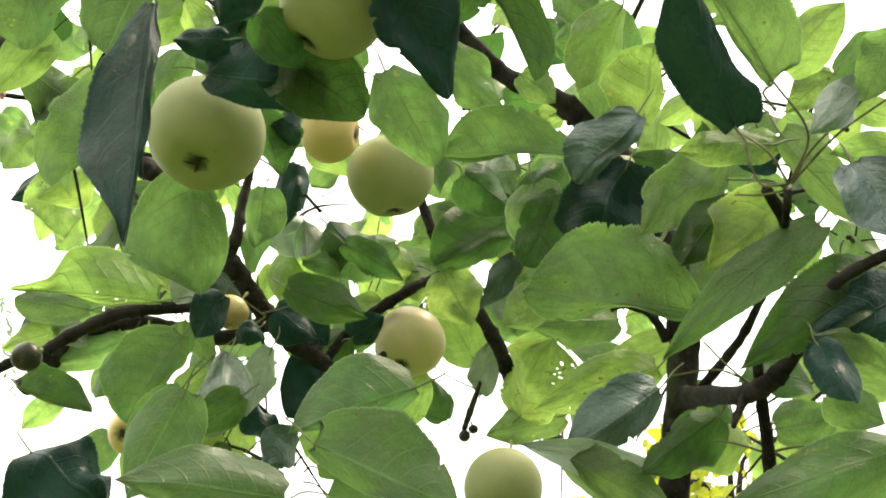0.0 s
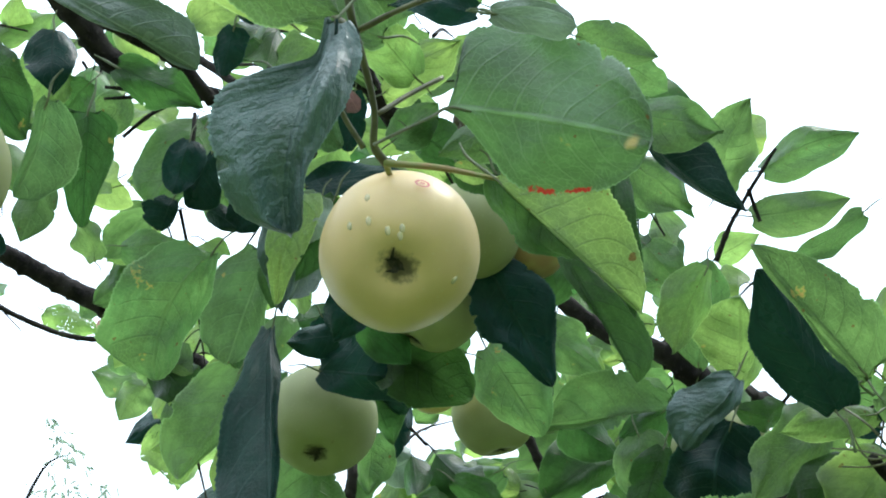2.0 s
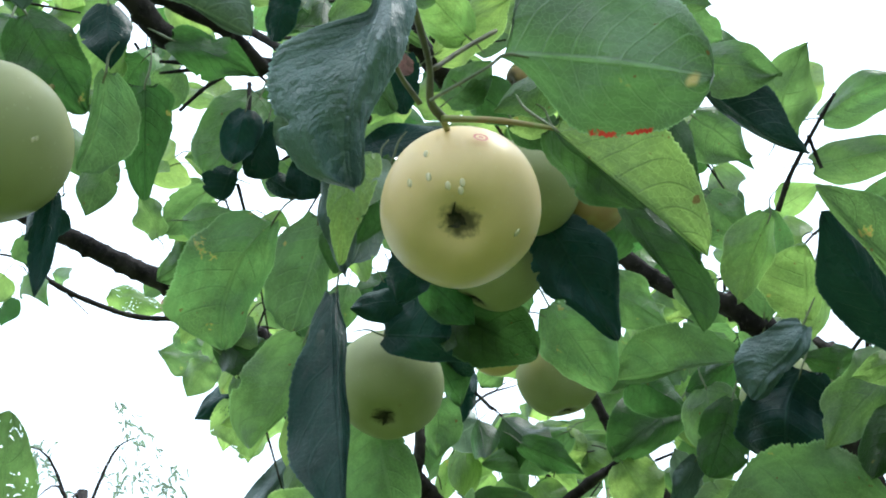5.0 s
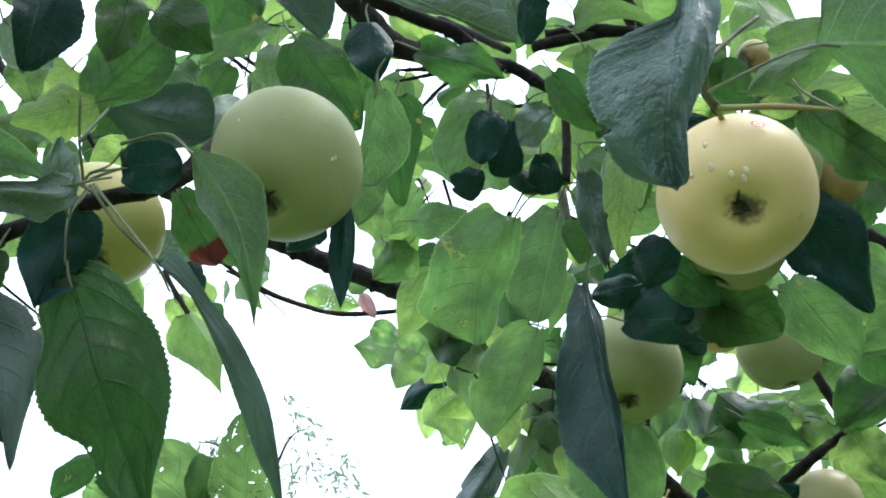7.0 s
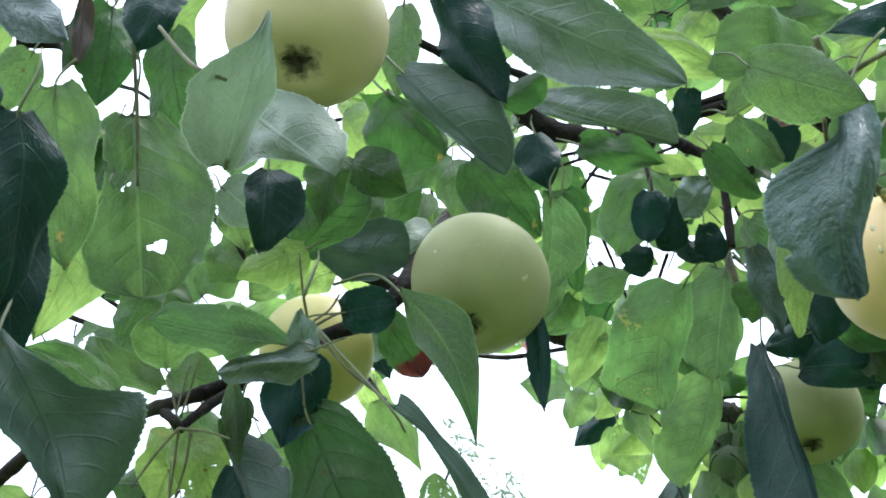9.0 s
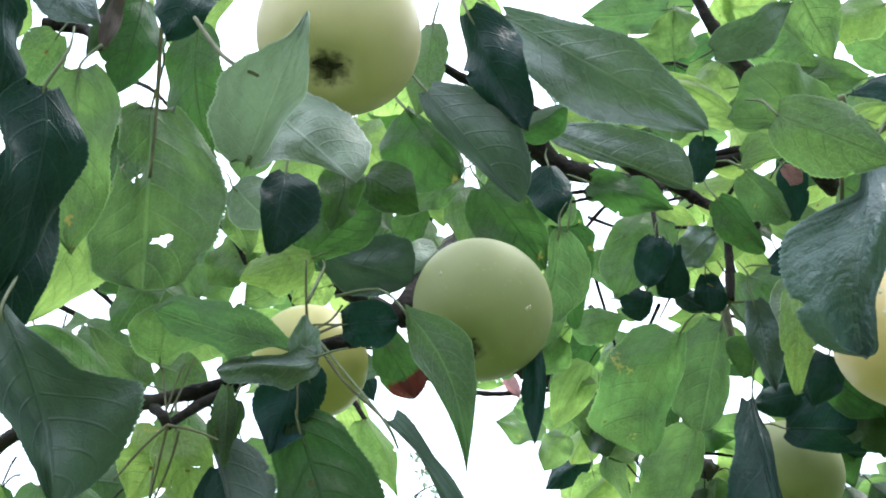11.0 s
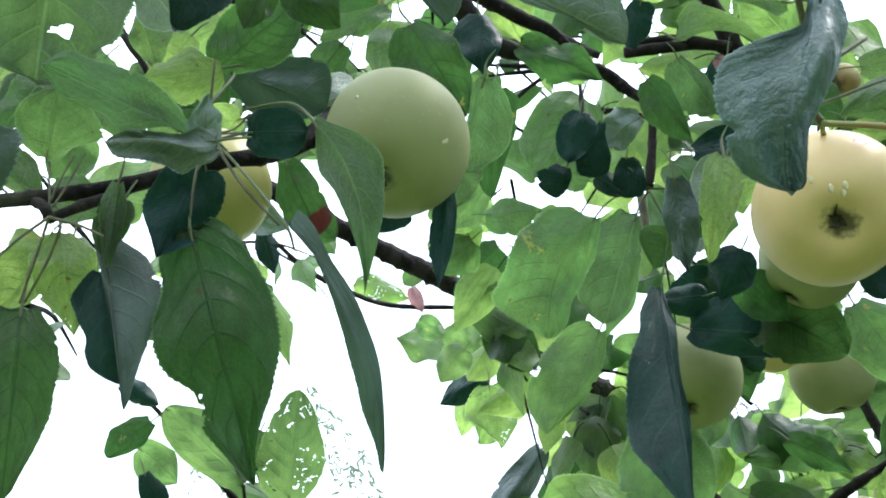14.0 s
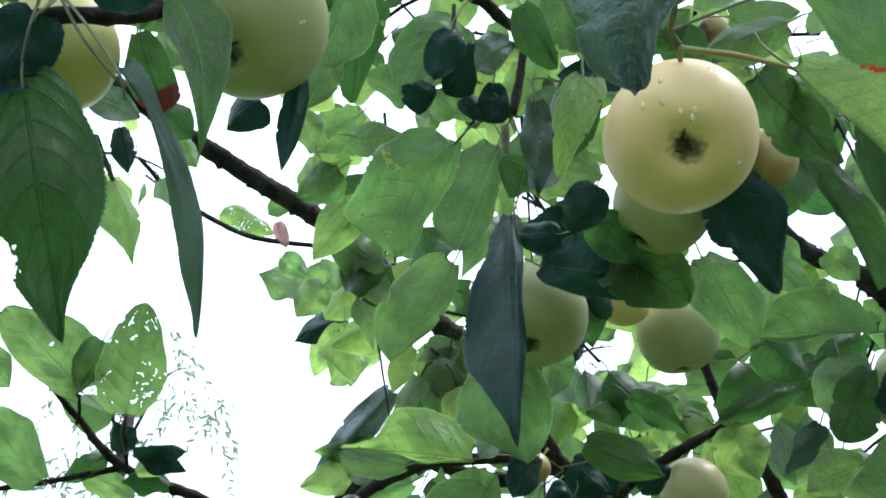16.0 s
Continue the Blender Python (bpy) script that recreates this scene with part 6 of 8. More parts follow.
leaf((-0.2111, 0.4631, 2.2248), (-0.1678, 0.4597, 2.2545), 0.0363, (0.40, -0.64, -0.65), "V", sides=((0.0041, 0.0125, 0.0152, 0.0179, 0.0190, 0.0178, 0.0153, 0.0092, 0.0023), (0.0029, 0.0065, 0.0101, 0.0137, 0.0173, 0.0171, 0.0151, 0.0097, 0.0019)), bow=0, fold=0.15, label="deep green leaf")
leaf((-0.2109, 0.4756, 2.2350), (-0.1705, 0.5043, 2.2246), 0.0368, (0.40, -0.67, -0.62), "K", stem=(-0.1838, 0.428, 2.1663), sides=((0.0032, 0.0071, 0.0109, 0.0144, 0.0179, 0.0206, 0.0202, 0.0197, 0.0101), (0.0034, 0.0084, 0.0125, 0.0162, 0.0160, 0.0143, 0.0116, 0.0080, 0.0021)), bow=0, bend=0.03, fold=0.05, label="smooth blue-green leaf")
leaf((-0.1578, 0.3666, 2.1883), (-0.1634, 0.3694, 2.1485), 0.0305, (0.44, -0.61, -0.66), "T", sides=((0.0047, 0.0099, 0.0146, 0.0183, 0.0207, 0.0193, 0.0141, 0.0080, 0.0030), (0.0018, 0.0062, 0.0085, 0.0098, 0.0089, 0.0079, 0.0062, 0.0043, 0.0023)), bow=0, fold=0.2, curl=(0.9, 0.6), label="dark teal glossy leaf")
leaf((-0.1585, 0.4151, 2.23), (-0.1643, 0.415, 2.1933), 0.0226, (0.8, -0.58, -0.13), "V", label="deep green leaf")
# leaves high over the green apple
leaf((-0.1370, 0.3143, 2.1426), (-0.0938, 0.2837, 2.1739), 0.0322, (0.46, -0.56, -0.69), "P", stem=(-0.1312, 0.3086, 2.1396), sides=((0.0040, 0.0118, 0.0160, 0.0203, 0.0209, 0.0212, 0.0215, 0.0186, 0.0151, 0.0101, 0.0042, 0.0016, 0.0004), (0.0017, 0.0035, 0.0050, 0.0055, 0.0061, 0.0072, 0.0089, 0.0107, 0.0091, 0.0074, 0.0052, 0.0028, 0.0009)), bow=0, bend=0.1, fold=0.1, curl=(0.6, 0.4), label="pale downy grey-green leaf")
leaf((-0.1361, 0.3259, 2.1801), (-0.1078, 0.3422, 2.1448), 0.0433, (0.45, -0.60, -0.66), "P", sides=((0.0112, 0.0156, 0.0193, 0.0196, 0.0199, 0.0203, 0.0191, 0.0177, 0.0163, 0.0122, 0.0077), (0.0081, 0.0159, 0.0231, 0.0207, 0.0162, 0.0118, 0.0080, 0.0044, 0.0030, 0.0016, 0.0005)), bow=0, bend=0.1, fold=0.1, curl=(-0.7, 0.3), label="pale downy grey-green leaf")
leaf((-0.2542, 0.3776, 2.2789), (-0.2706, 0.4121, 2.1914), 0.0686, (0.52, -0.55, -0.65), "G", stem=(-0.2353, 0.3564, 2.3), sides=((0.0120, 0.0182, 0.0256, 0.0310, 0.0356, 0.0389, 0.0394, 0.0393, 0.0375, 0.0350, 0.0288, 0.0220, 0.0163), (0.0050, 0.0162, 0.0159, 0.0155, 0.0155, 0.0155, 0.0176, 0.0202, 0.0246, 0.0292, 0.0264, 0.0236, 0.0069)), bow=0, bend=0.04, fold=0.1, curl=(-0.3, 0.5), bites=((0.735, 0.25, 0.032, 0.12), (0.36, -0.68, 0.055, 0.42)), label="green leaf eaten through with holes")
leaf((-0.2465, 0.3207, 2.2509), (-0.2603, 0.352, 2.1697), 0.0449, (0.28, -0.88, -0.39), "U", stem=(-0.24, 0.3249, 2.267))
leaf((-0.2378, 0.3416, 2.3163), (-0.2509, 0.3508, 2.2626), 0.0319, (0.84, -0.47, -0.28), "V", label="deep green leaf")
leaf((-0.1952, 0.2643, 2.1655), (-0.2212, 0.2923, 2.0974), 0.0349, (0.92, -0.1, -0.39), "T", label="dark teal glossy leaf")
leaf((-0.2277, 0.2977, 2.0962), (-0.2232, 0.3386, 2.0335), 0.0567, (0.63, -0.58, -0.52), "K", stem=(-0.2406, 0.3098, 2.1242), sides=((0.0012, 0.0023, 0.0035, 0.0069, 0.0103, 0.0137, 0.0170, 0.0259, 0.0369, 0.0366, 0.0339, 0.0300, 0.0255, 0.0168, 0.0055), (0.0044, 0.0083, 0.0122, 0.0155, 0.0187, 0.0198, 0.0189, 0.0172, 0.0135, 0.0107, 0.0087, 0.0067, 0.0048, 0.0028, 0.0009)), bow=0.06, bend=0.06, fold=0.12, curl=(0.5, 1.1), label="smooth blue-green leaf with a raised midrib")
leaf((-0.3056, 0.4353, 2.1582), (-0.3215, 0.3883, 2.1709), 0.0358, (0.91, -0.36, -0.18), "U")
leaf((-0.3165, 0.422, 2.2865), (-0.3652, 0.4303, 2.2106), 0.0501, (0.78, -0.33, -0.53), "Y", label="backlit-tinted light green leaf")
leaf((-0.2929, 0.442, 2.2264), (-0.3139, 0.4406, 2.1974), 0.0244, (0.51, -0.79, -0.33), "G")
leaf((-0.3159, 0.4779, 2.1849), (-0.3307, 0.4391, 2.2054), 0.0207, (0.31, -0.53, -0.79), "G")
leaf((-0.2676, 0.4294, 2.1573), (-0.2454, 0.4013, 2.1692), 0.0381, (0.55, -0.57, -0.61), "U", sides=((0.0025, 0.0086, 0.0117, 0.0141, 0.0157, 0.0150, 0.0139, 0.0099, 0.0022), (0.0038, 0.0073, 0.0108, 0.0203, 0.0225, 0.0193, 0.0155, 0.0045, 0.0018)), bow=0, bend=0.04, fold=0.1, label="deep green leaf")
leaf((-0.1515, 0.3920, 2.1074), (-0.1832, 0.3700, 2.0959), 0.0198, (0.49, -0.62, -0.61), "S", sides=((0.0019, 0.0050, 0.0063, 0.0077, 0.0108, 0.0107, 0.0090, 0.0087, 0.0085, 0.0080, 0.0074, 0.0061, 0.0021), (0.0034, 0.0070, 0.0090, 0.0069, 0.0047, 0.0037, 0.0033, 0.0029, 0.0031, 0.0033, 0.0032, 0.0021, 0.0011)), bow=0, bend=0.05, fold=0.3, wrinkle=1.8, label="crumpled leaf beside the twig, silvery sheen in its colour")
leaf((0.1199, 0.6638, 2.3052), (0.071, 0.6605, 2.2847), 0.0259, (0.2, -0.92, -0.34), "U")
leaf((0.041, 0.4086, 2.172), (0.0778, 0.4225, 2.1437), 0.0295, (-0.14, -0.81, -0.57), "U", halves=(0.0126, 0.0169), bow=0)
leaf((-0.1441, 0.4443, 2.2868), (-0.1224, 0.4630, 2.2442), 0.0337, (0.32, -0.64, -0.70), "Vs", sides=((0.0020, 0.0035, 0.0050, 0.0063, 0.0073, 0.0084, 0.0083, 0.0073, 0.0021), (0.0078, 0.0223, 0.0238, 0.0253, 0.0252, 0.0233, 0.0215, 0.0153, 0.0062)), bow=0, fold=0.15, label="deep green leaf")
leaf((-0.1218, 0.4255, 2.2728), (-0.0898, 0.4618, 2.2157), 0.0324, (0.29, -0.65, -0.70), "K", sides=((0.0048, 0.0121, 0.0179, 0.0232, 0.0243, 0.0240, 0.0208, 0.0157, 0.0059), (0.0030, 0.0068, 0.0081, 0.0075, 0.0068, 0.0053, 0.0039, 0.0028, 0.0008)), bow=0, bend=0.08, fold=0.1, label="blue-green leaf with a folded edge")
leaf((-0.0904, 0.408, 2.2976), (-0.0752, 0.438, 2.2369), 0.0306, (-0.03, -0.89, -0.45), "D", label="very dark leaf, shade in its green")
leaf((-0.1001, 0.492, 2.2913), (-0.0703, 0.4896, 2.2966), 0.0199, (-0, -0.92, -0.39), "V", label="deep green leaf")
leaf((-0.0861, 0.4428, 2.3261), (-0.0020, 0.4929, 2.2520), 0.0468, (0.17, -0.66, -0.73), "S", sides=((0.0035, 0.0072, 0.0107, 0.0135, 0.0164, 0.0194, 0.0225, 0.0192, 0.0146, 0.0094, 0.0036), (0.0049, 0.0111, 0.0161, 0.0200, 0.0226, 0.0243, 0.0244, 0.0195, 0.0135, 0.0085, 0.0024)), bow=0, bend=0.1, fold=0.1, curl=(0.3, 0.5), label="glossy blue-green leaf with sky sheen in its colour")
leaf((-0.0911, 0.5143, 2.3044), (-0.0269, 0.5510, 2.2678), 0.0252, (0.18, -0.71, -0.68), "S", sides=((0.0040, 0.0093, 0.0133, 0.0164, 0.0187, 0.0204, 0.0195, 0.0174, 0.0051), (0.0017, 0.0048, 0.0048, 0.0049, 0.0035, 0.0012, 0.0021, 0.0035, 0.0011)), bow=0, bend=0.1, fold=0.15, curl=(0.3, 0.6), label="glossy blue-green leaf with sky sheen in its colour")
leaf((-0.0228, 0.5841, 2.3320), (-0.0334, 0.5969, 2.3094), 0.0169, (0.17, -0.74, -0.65), "D", sides=((0.0030, 0.0087, 0.0088, 0.0089, 0.0091, 0.0086, 0.0066, 0.0047, 0.0027), (0.0026, 0.0058, 0.0075, 0.0076, 0.0077, 0.0079, 0.0066, 0.0045, 0.0024)), bow=0, fold=0.25, label="very dark leaf, shade in its green")
leaf((-0.0115, 0.6190, 2.3308), (0.0437, 0.6335, 2.3151), 0.0249, (0.11, -0.77, -0.63), "U", sides=((0.0073, 0.0199, 0.0156, 0.0123, 0.0100, 0.0076, 0.0047, 0.0021, 0.0007), (0.0019, 0.0050, 0.0027, 0.0011, 0.0003, 0.0008, 0.0032, 0.0039, 0.0014)), bow=0.14, bend=0.12, fold=0.2, curl=(0.8, 0.6))
leaf((0.0546, 0.6043, 2.3238), (0.0000, 0.5566, 2.3121), 0.0422, (0.10, -0.75, -0.66), "U", sides=((0.0033, 0.0087, 0.0077, 0.0057, 0.0046, 0.0042, 0.0046, 0.0075, 0.0024), (0.0045, 0.0165, 0.0241, 0.0294, 0.0335, 0.0329, 0.0322, 0.0250, 0.0063)), bow=0, bend=0.08, fold=0.12)
leaf((-0.0029, 0.5885, 2.3395), (-0.0384, 0.5345, 2.348), 0.0233, (0.7, -0.53, -0.48), "Y", label="backlit-tinted light green leaf")
leaf((-0.138, 0.4959, 2.2789), (-0.1693, 0.4857, 2.2539), 0.0209, (0.47, -0.85, -0.24), "U")
leaf((-0.2074, 0.5007, 2.3472), (-0.1864, 0.5174, 2.3064), 0.0336, (-0.28, -0.83, -0.49), "Y", label="backlit-tinted light green leaf")
leaf((-0.1618, 0.5478, 2.3195), (-0.1638, 0.5547, 2.2757), 0.0264, (0.57, -0.81, -0.15), "U")
leaf((-0.1703, 0.5322, 2.2648), (-0.19, 0.5163, 2.2372), 0.0245, (0.85, -0.28, -0.45), "P", label="pale downy grey-green leaf")
leaf((-0.2241, 0.2637, 2.2495), (-0.1935, 0.2803, 2.2152), 0.0229, (0.39, -0.92, -0.1), "B", label="dark blue-green glossy curled leaf")
leaf((-0.1705, 0.3111, 2.261), (-0.1817, 0.3059, 2.2259), 0.0273, (0.61, -0.78, -0.08), "D", label="very dark leaf, shade in its green")
leaf((-0.2489, 0.3927, 2.3492), (-0.2503, 0.421, 2.2798), 0.0375, (0.05, -0.92, -0.38), "V", label="deep green leaf")
leaf((-0.1193, 0.4276, 2.323), (-0.1325, 0.4357, 2.2705), 0.0222, (0.35, -0.91, -0.23), "U")
leaf((-0.2399, 0.3257, 2.3002), (-0.2599, 0.3344, 2.2766), 0.0114, (0.59, -0.45, -0.67), "V", label="deep green leaf")
leaf((-0.28, 0.3315, 2.3012), (-0.3031, 0.339, 2.2769), 0.0244, (0.68, -0.21, -0.71), "U")
leaf((-0.313, 0.5446, 2.3272), (-0.3452, 0.5454, 2.3053), 0.0330, (0.26, -0.88, -0.41), "U")
leaf((-0.3521, 0.5813, 2.3423), (-0.3862, 0.5688, 2.3352), 0.0269, (0.38, -0.9, -0.23), "U")
leaf((-0.3032, 0.5681, 2.305), (-0.3271, 0.5638, 2.2947), 0.0301, (0.42, -0.26, -0.87), "U")
leaf((-0.2504, 0.5495, 2.2768), (-0.2758, 0.5436, 2.2674), 0.0227, (0.4, -0.43, -0.81), "Y", label="backlit-tinted light green leaf")
leaf((-0.2237, 0.412, 2.2398), (-0.2112, 0.4332, 2.2223), 0.0288, (0.11, -0.67, -0.73), "P", label="pale downy grey-green leaf")
leaf((0.0103, 0.6333, 2.43), (0.0428, 0.6628, 2.4152), 0.0374, (-0.08, -0.38, -0.92), "U")
leaf((-0.0667, 0.5249, 2.3753), (-0.095, 0.5192, 2.3638), 0.0246, (0.41, -0.45, -0.79), "U")
leaf((-0.1797, 0.5293, 2.2962), (-0.2002, 0.5351, 2.2758), 0.0213, (0.55, -0.48, -0.69), "V", label="deep green leaf")
leaf((-0.1639, 0.4402, 2.2446), (-0.1407, 0.4548, 2.2249), 0.0265, (0.22, -0.89, -0.4), "V", label="deep green leaf")
leaf((-0.2283, 0.4404, 2.1342), (-0.2373, 0.4426, 2.1086), 0.0164, (0.61, -0.74, -0.28), "V", label="deep green leaf")
# leaves of the far twigs
leaf((-0.5517, 1.1031, 2.3324), (-0.6088, 1.0245, 2.3869), 0.0729, (0.51, -0.73, -0.45), "U", sides=((0.0064, 0.0165, 0.0210, 0.0242, 0.0260, 0.0253, 0.0246, 0.0192, 0.0073), (0.0292, 0.0387, 0.0469, 0.0458, 0.0442, 0.0372, 0.0261, 0.0157, 0.0060)), bow=0, fold=0.1, bites=((0.2, -0.5, 0.02, 0.08), (0.5, -0.2, 0.015, 0.06)), label="green leaf eaten through with holes")
leaf((-0.5210, 1.1414, 2.3253), (-0.4863, 1.0766, 2.4137), 0.0690, (0.45, -0.77, -0.45), "U", stem=(-0.5287, 1.1722, 2.296), sides=((0.0116, 0.0280, 0.0346, 0.0366, 0.0352, 0.0323, 0.0276, 0.0197, 0.0095), (0.0106, 0.0218, 0.0306, 0.0323, 0.0312, 0.0273, 0.0219, 0.0146, 0.0031)), bow=0, fold=0.1, holes=2, label="green leaf eaten through with holes")
leaf((-0.5978, 1.1433, 2.2568), (-0.6368, 1.0793, 2.2974), 0.0637, (0.53, -0.76, -0.38), "U", sides=((0.0076, 0.0218, 0.0251, 0.0285, 0.0318, 0.0272, 0.0213, 0.0155, 0.0097), (0.0076, 0.0132, 0.0188, 0.0236, 0.0277, 0.0318, 0.0291, 0.0237, 0.0178)), bow=0, fold=0.1)
leaf((-0.5544, 1.1768, 2.2973), (-0.6023, 1.1806, 2.2733), 0.0266, (0.07, -0.95, -0.29), "V", label="deep green leaf")
leaf((-0.5285, 1.1706, 2.2984), (-0.5368, 1.1507, 2.3237), 0.0301, (0.19, -0.8, -0.57), "D", label="very dark leaf, shade in its green")
leaf((-0.5213, 1.1723, 2.2989), (-0.4686, 1.1948, 2.2872), 0.0280, (0.09, -0.61, -0.78), "D", label="very dark leaf, shade in its green")
leaf((-0.5192, 1.1862, 2.2977), (-0.4727, 1.1927, 2.3064), 0.0239, (0.23, -0.69, -0.69), "D", label="very dark leaf, shade in its green")
leaf((-0.5248, 1.1935, 2.285), (-0.4942, 1.1895, 2.3026), 0.0305, (0.12, -0.9, -0.41), "Y", label="backlit-tinted light green leaf")
leaf((-0.492, 1.2082, 2.2767), (-0.5393, 1.1942, 2.2783), 0.0279, (0.29, -0.95, 0.15), "V", label="deep green leaf")
leaf((-0.5857, 1.1994, 2.2885), (-0.5361, 1.2242, 2.2725), 0.0314, (0.24, -0.82, -0.53), "U")
leaf((-0.5478, 1.1634, 2.337), (-0.6001, 1.1399, 2.3503), 0.0395, (0.41, -0.91, 0.01), "U")
leaf((-0.3643, 0.7798, 2.3315), (-0.3448, 0.8033, 2.2695), 0.0364, (0.78, -0.63, 0), "Y", label="backlit-tinted light green leaf")
leaf((-0.6160, 1.0157, 2.3679), (-0.6530, 1.0053, 2.3287), 0.0324, (0.55, -0.72, -0.42), "Vs", sides=((0.0051, 0.0080, 0.0109, 0.0138, 0.0129, 0.0110, 0.0090, 0.0060, 0.0026), (0.0054, 0.0102, 0.0150, 0.0164, 0.0175, 0.0186, 0.0162, 0.0110, 0.0057)), bow=0, fold=0.1, label="deep green leaf with rusty marks")
leaf((-0.6502, 1.0484, 2.3591), (-0.6126, 1.0743, 2.3263), 0.0445, (0.18, -0.86, -0.47), "U")
leaf((-0.5337, 1.0888, 2.3819), (-0.5588, 1.1033, 2.3323), 0.0405, (0.63, -0.6, -0.49), "U")
leaf((-0.6274, 0.9702, 2.3881), (-0.5954, 0.9945, 2.3718), 0.0229, (0.41, -0.81, -0.41), "D", label="very dark leaf, shade in its green")
leaf((-0.6315, 1.0414, 2.3256), (-0.6199, 1.0726, 2.2899), 0.0285, (0.83, -0.53, -0.19), "D", label="very dark leaf, shade in its green")
leaf((-0.6126, 1.7948, 2.8929), (-0.6941, 1.7619, 2.9082), 0.0783, (0.38, -0.93, 0.03), "U")
leaf((-0.5462, 1.647, 2.8442), (-0.5176, 1.6876, 2.7971), 0.0573, (0.3, -0.8, -0.51), "U")
leaf((-0.4704, 1.5983, 2.7287), (-0.5405, 1.5952, 2.67), 0.0485, (0.18, -0.97, -0.16), "D", label="very dark leaf, shade in its green")
leaf((-0.461, 1.7163, 2.7423), (-0.5259, 1.7258, 2.6677), 0.0915, (0.63, -0.48, -0.61), "Y", label="backlit-tinted light green leaf")
leaf((-0.5414, 1.7129, 2.7517), (-0.5627, 1.7468, 2.6948), 0.0407, (0.31, -0.76, -0.57), "Y", label="backlit-tinted light green leaf")
leaf((-0.4246, 1.6503, 2.8152), (-0.498, 1.6112, 2.8426), 0.0730, (-0.04, -0.52, -0.85), "Y", label="backlit-tinted light green leaf")
leaf((-0.5168, 1.6801, 2.826), (-0.486, 1.7179, 2.784), 0.0724, (-0.11, -0.7, -0.71), "U")
leaf((-0.6006, 1.6365, 2.8558), (-0.564, 1.6643, 2.8303), 0.0409, (0.32, -0.83, -0.45), "U")
leaf((-0.4634, 1.614, 2.852), (-0.3951, 1.6245, 2.8637), 0.0623, (0.17, -0.98, -0.1), "U")
leaf((-0.6885, 1.5755, 2.9088), (-0.6067, 1.6062, 2.8789), 0.0465, (0.34, -0.94, -0.04), "Y", holes=1, label="green leaf eaten through with holes")
leaf((-0.5725, 1.5368, 2.8484), (-0.5622, 1.5626, 2.8155), 0.0231, (0.29, -0.8, -0.53), "R", label="small pink withered leaf")
leaf((-0.4782, 1.3685, 2.7862), (-0.4075, 1.3552, 2.7971), 0.0560, (-0.14, -0.95, -0.27), "U")
leaf((-0.4888, 1.3206, 2.7254), (-0.4613, 1.3353, 2.7151), 0.0410, (0.4, -0.89, -0.22), "U")
leaf((-0.3343, 1.4256, 2.4923), (-0.4256, 1.4426, 2.3966), 0.0418, (0.34, -0.81, -0.47), "B", fold=0.4, label="dark blue-green glossy curled leaf")
leaf((-0.3345, 1.4514, 2.4195), (-0.4273, 1.4296, 2.4145), 0.0371, (0.23, -0.88, -0.42), "U")
leaf((-0.3706, 1.4542, 2.4013), (-0.4471, 1.4495, 2.3782), 0.0431, (0.16, -0.92, -0.35), "Y", label="backlit-tinted light green leaf")
leaf((-0.3865, 1.4436, 2.4104), (-0.3478, 1.4528, 2.3764), 0.0358, (-0.04, -0.95, -0.3), "P", label="pale downy grey-green leaf")
leaf((0.0686, 1.2623, 2.3463), (0.0942, 1.2805, 2.2946), 0.0554, (0.09, -0.95, -0.29), "Y", label="backlit-tinted light green leaf")
leaf((0.1748, 0.9830, 2.2512), (0.1473, 0.9883, 2.1960), 0.0410, (-0.03, -0.90, -0.43), "V", sides=((0.0034, 0.0105, 0.0152, 0.0195, 0.0229, 0.0188, 0.0051), (0.0040, 0.0134, 0.0181, 0.0168, 0.0149, 0.0125, 0.0035)), bow=0, bend=0.04, fold=0.15, label="deep green leaf")
leaf((0.1415, 1.0735, 2.2515), (0.1121, 1.091, 2.2149), 0.0239, (0.28, -0.76, -0.59), "B", label="dark blue-green glossy curled leaf")
leaf((0.1023, 1.0711, 2.3291), (0.143, 1.0988, 2.3052), 0.0415, (0.32, -0.84, -0.43), "V", label="deep green leaf")
leaf((-0.1753, 1.2843, 2.3629), (-0.1262, 1.3193, 2.3319), 0.0528, (0.04, -0.69, -0.72), "B", label="dark blue-green glossy curled leaf")
leaf((-0.0838, 1.2306, 2.2965), (-0.0484, 1.2544, 2.2762), 0.0437, (0.49, -0.86, -0.16), "D", label="very dark leaf, shade in its green")
leaf((-0.1562, 1.2749, 2.3838), (-0.182, 1.2896, 2.3527), 0.0392, (0.38, -0.68, -0.63), "U")
leaf((0.1739, 1.0993, 2.2272), (0.1277, 1.1019, 2.2054), 0.0350, (0.22, -0.8, -0.56), "U")
leaf((0.0889, 0.7239, 2.3735), (0.1356, 0.7324, 2.3795), 0.0229, (0.22, -0.71, -0.67), "U")
leaf((-0.2124, 0.8591, 2.4203), (-0.1678, 0.8692, 2.4232), 0.0344, (0.23, -0.97, -0.09), "U")
leaf((-0.1659, 0.8538, 2.4459), (-0.1999, 0.833, 2.4625), 0.0393, (-0.17, -0.43, -0.89), "U")
leaf((-0.1264, 0.8681, 2.441), (-0.1474, 0.8528, 2.4547), 0.0286, (0.12, -0.75, -0.65), "U")
leaf((-0.2714, 0.934, 2.4689), (-0.2783, 0.9093, 2.5016), 0.0284, (-0.1, -0.78, -0.61), "U")
# leaves placed by the camera's view to fill gaps, most of them further back
leaf((-0.2562, 0.462, 2.3494), (-0.2748, 0.4807, 2.3162), 0.0386, (0.32, -0.74, -0.59), "G")
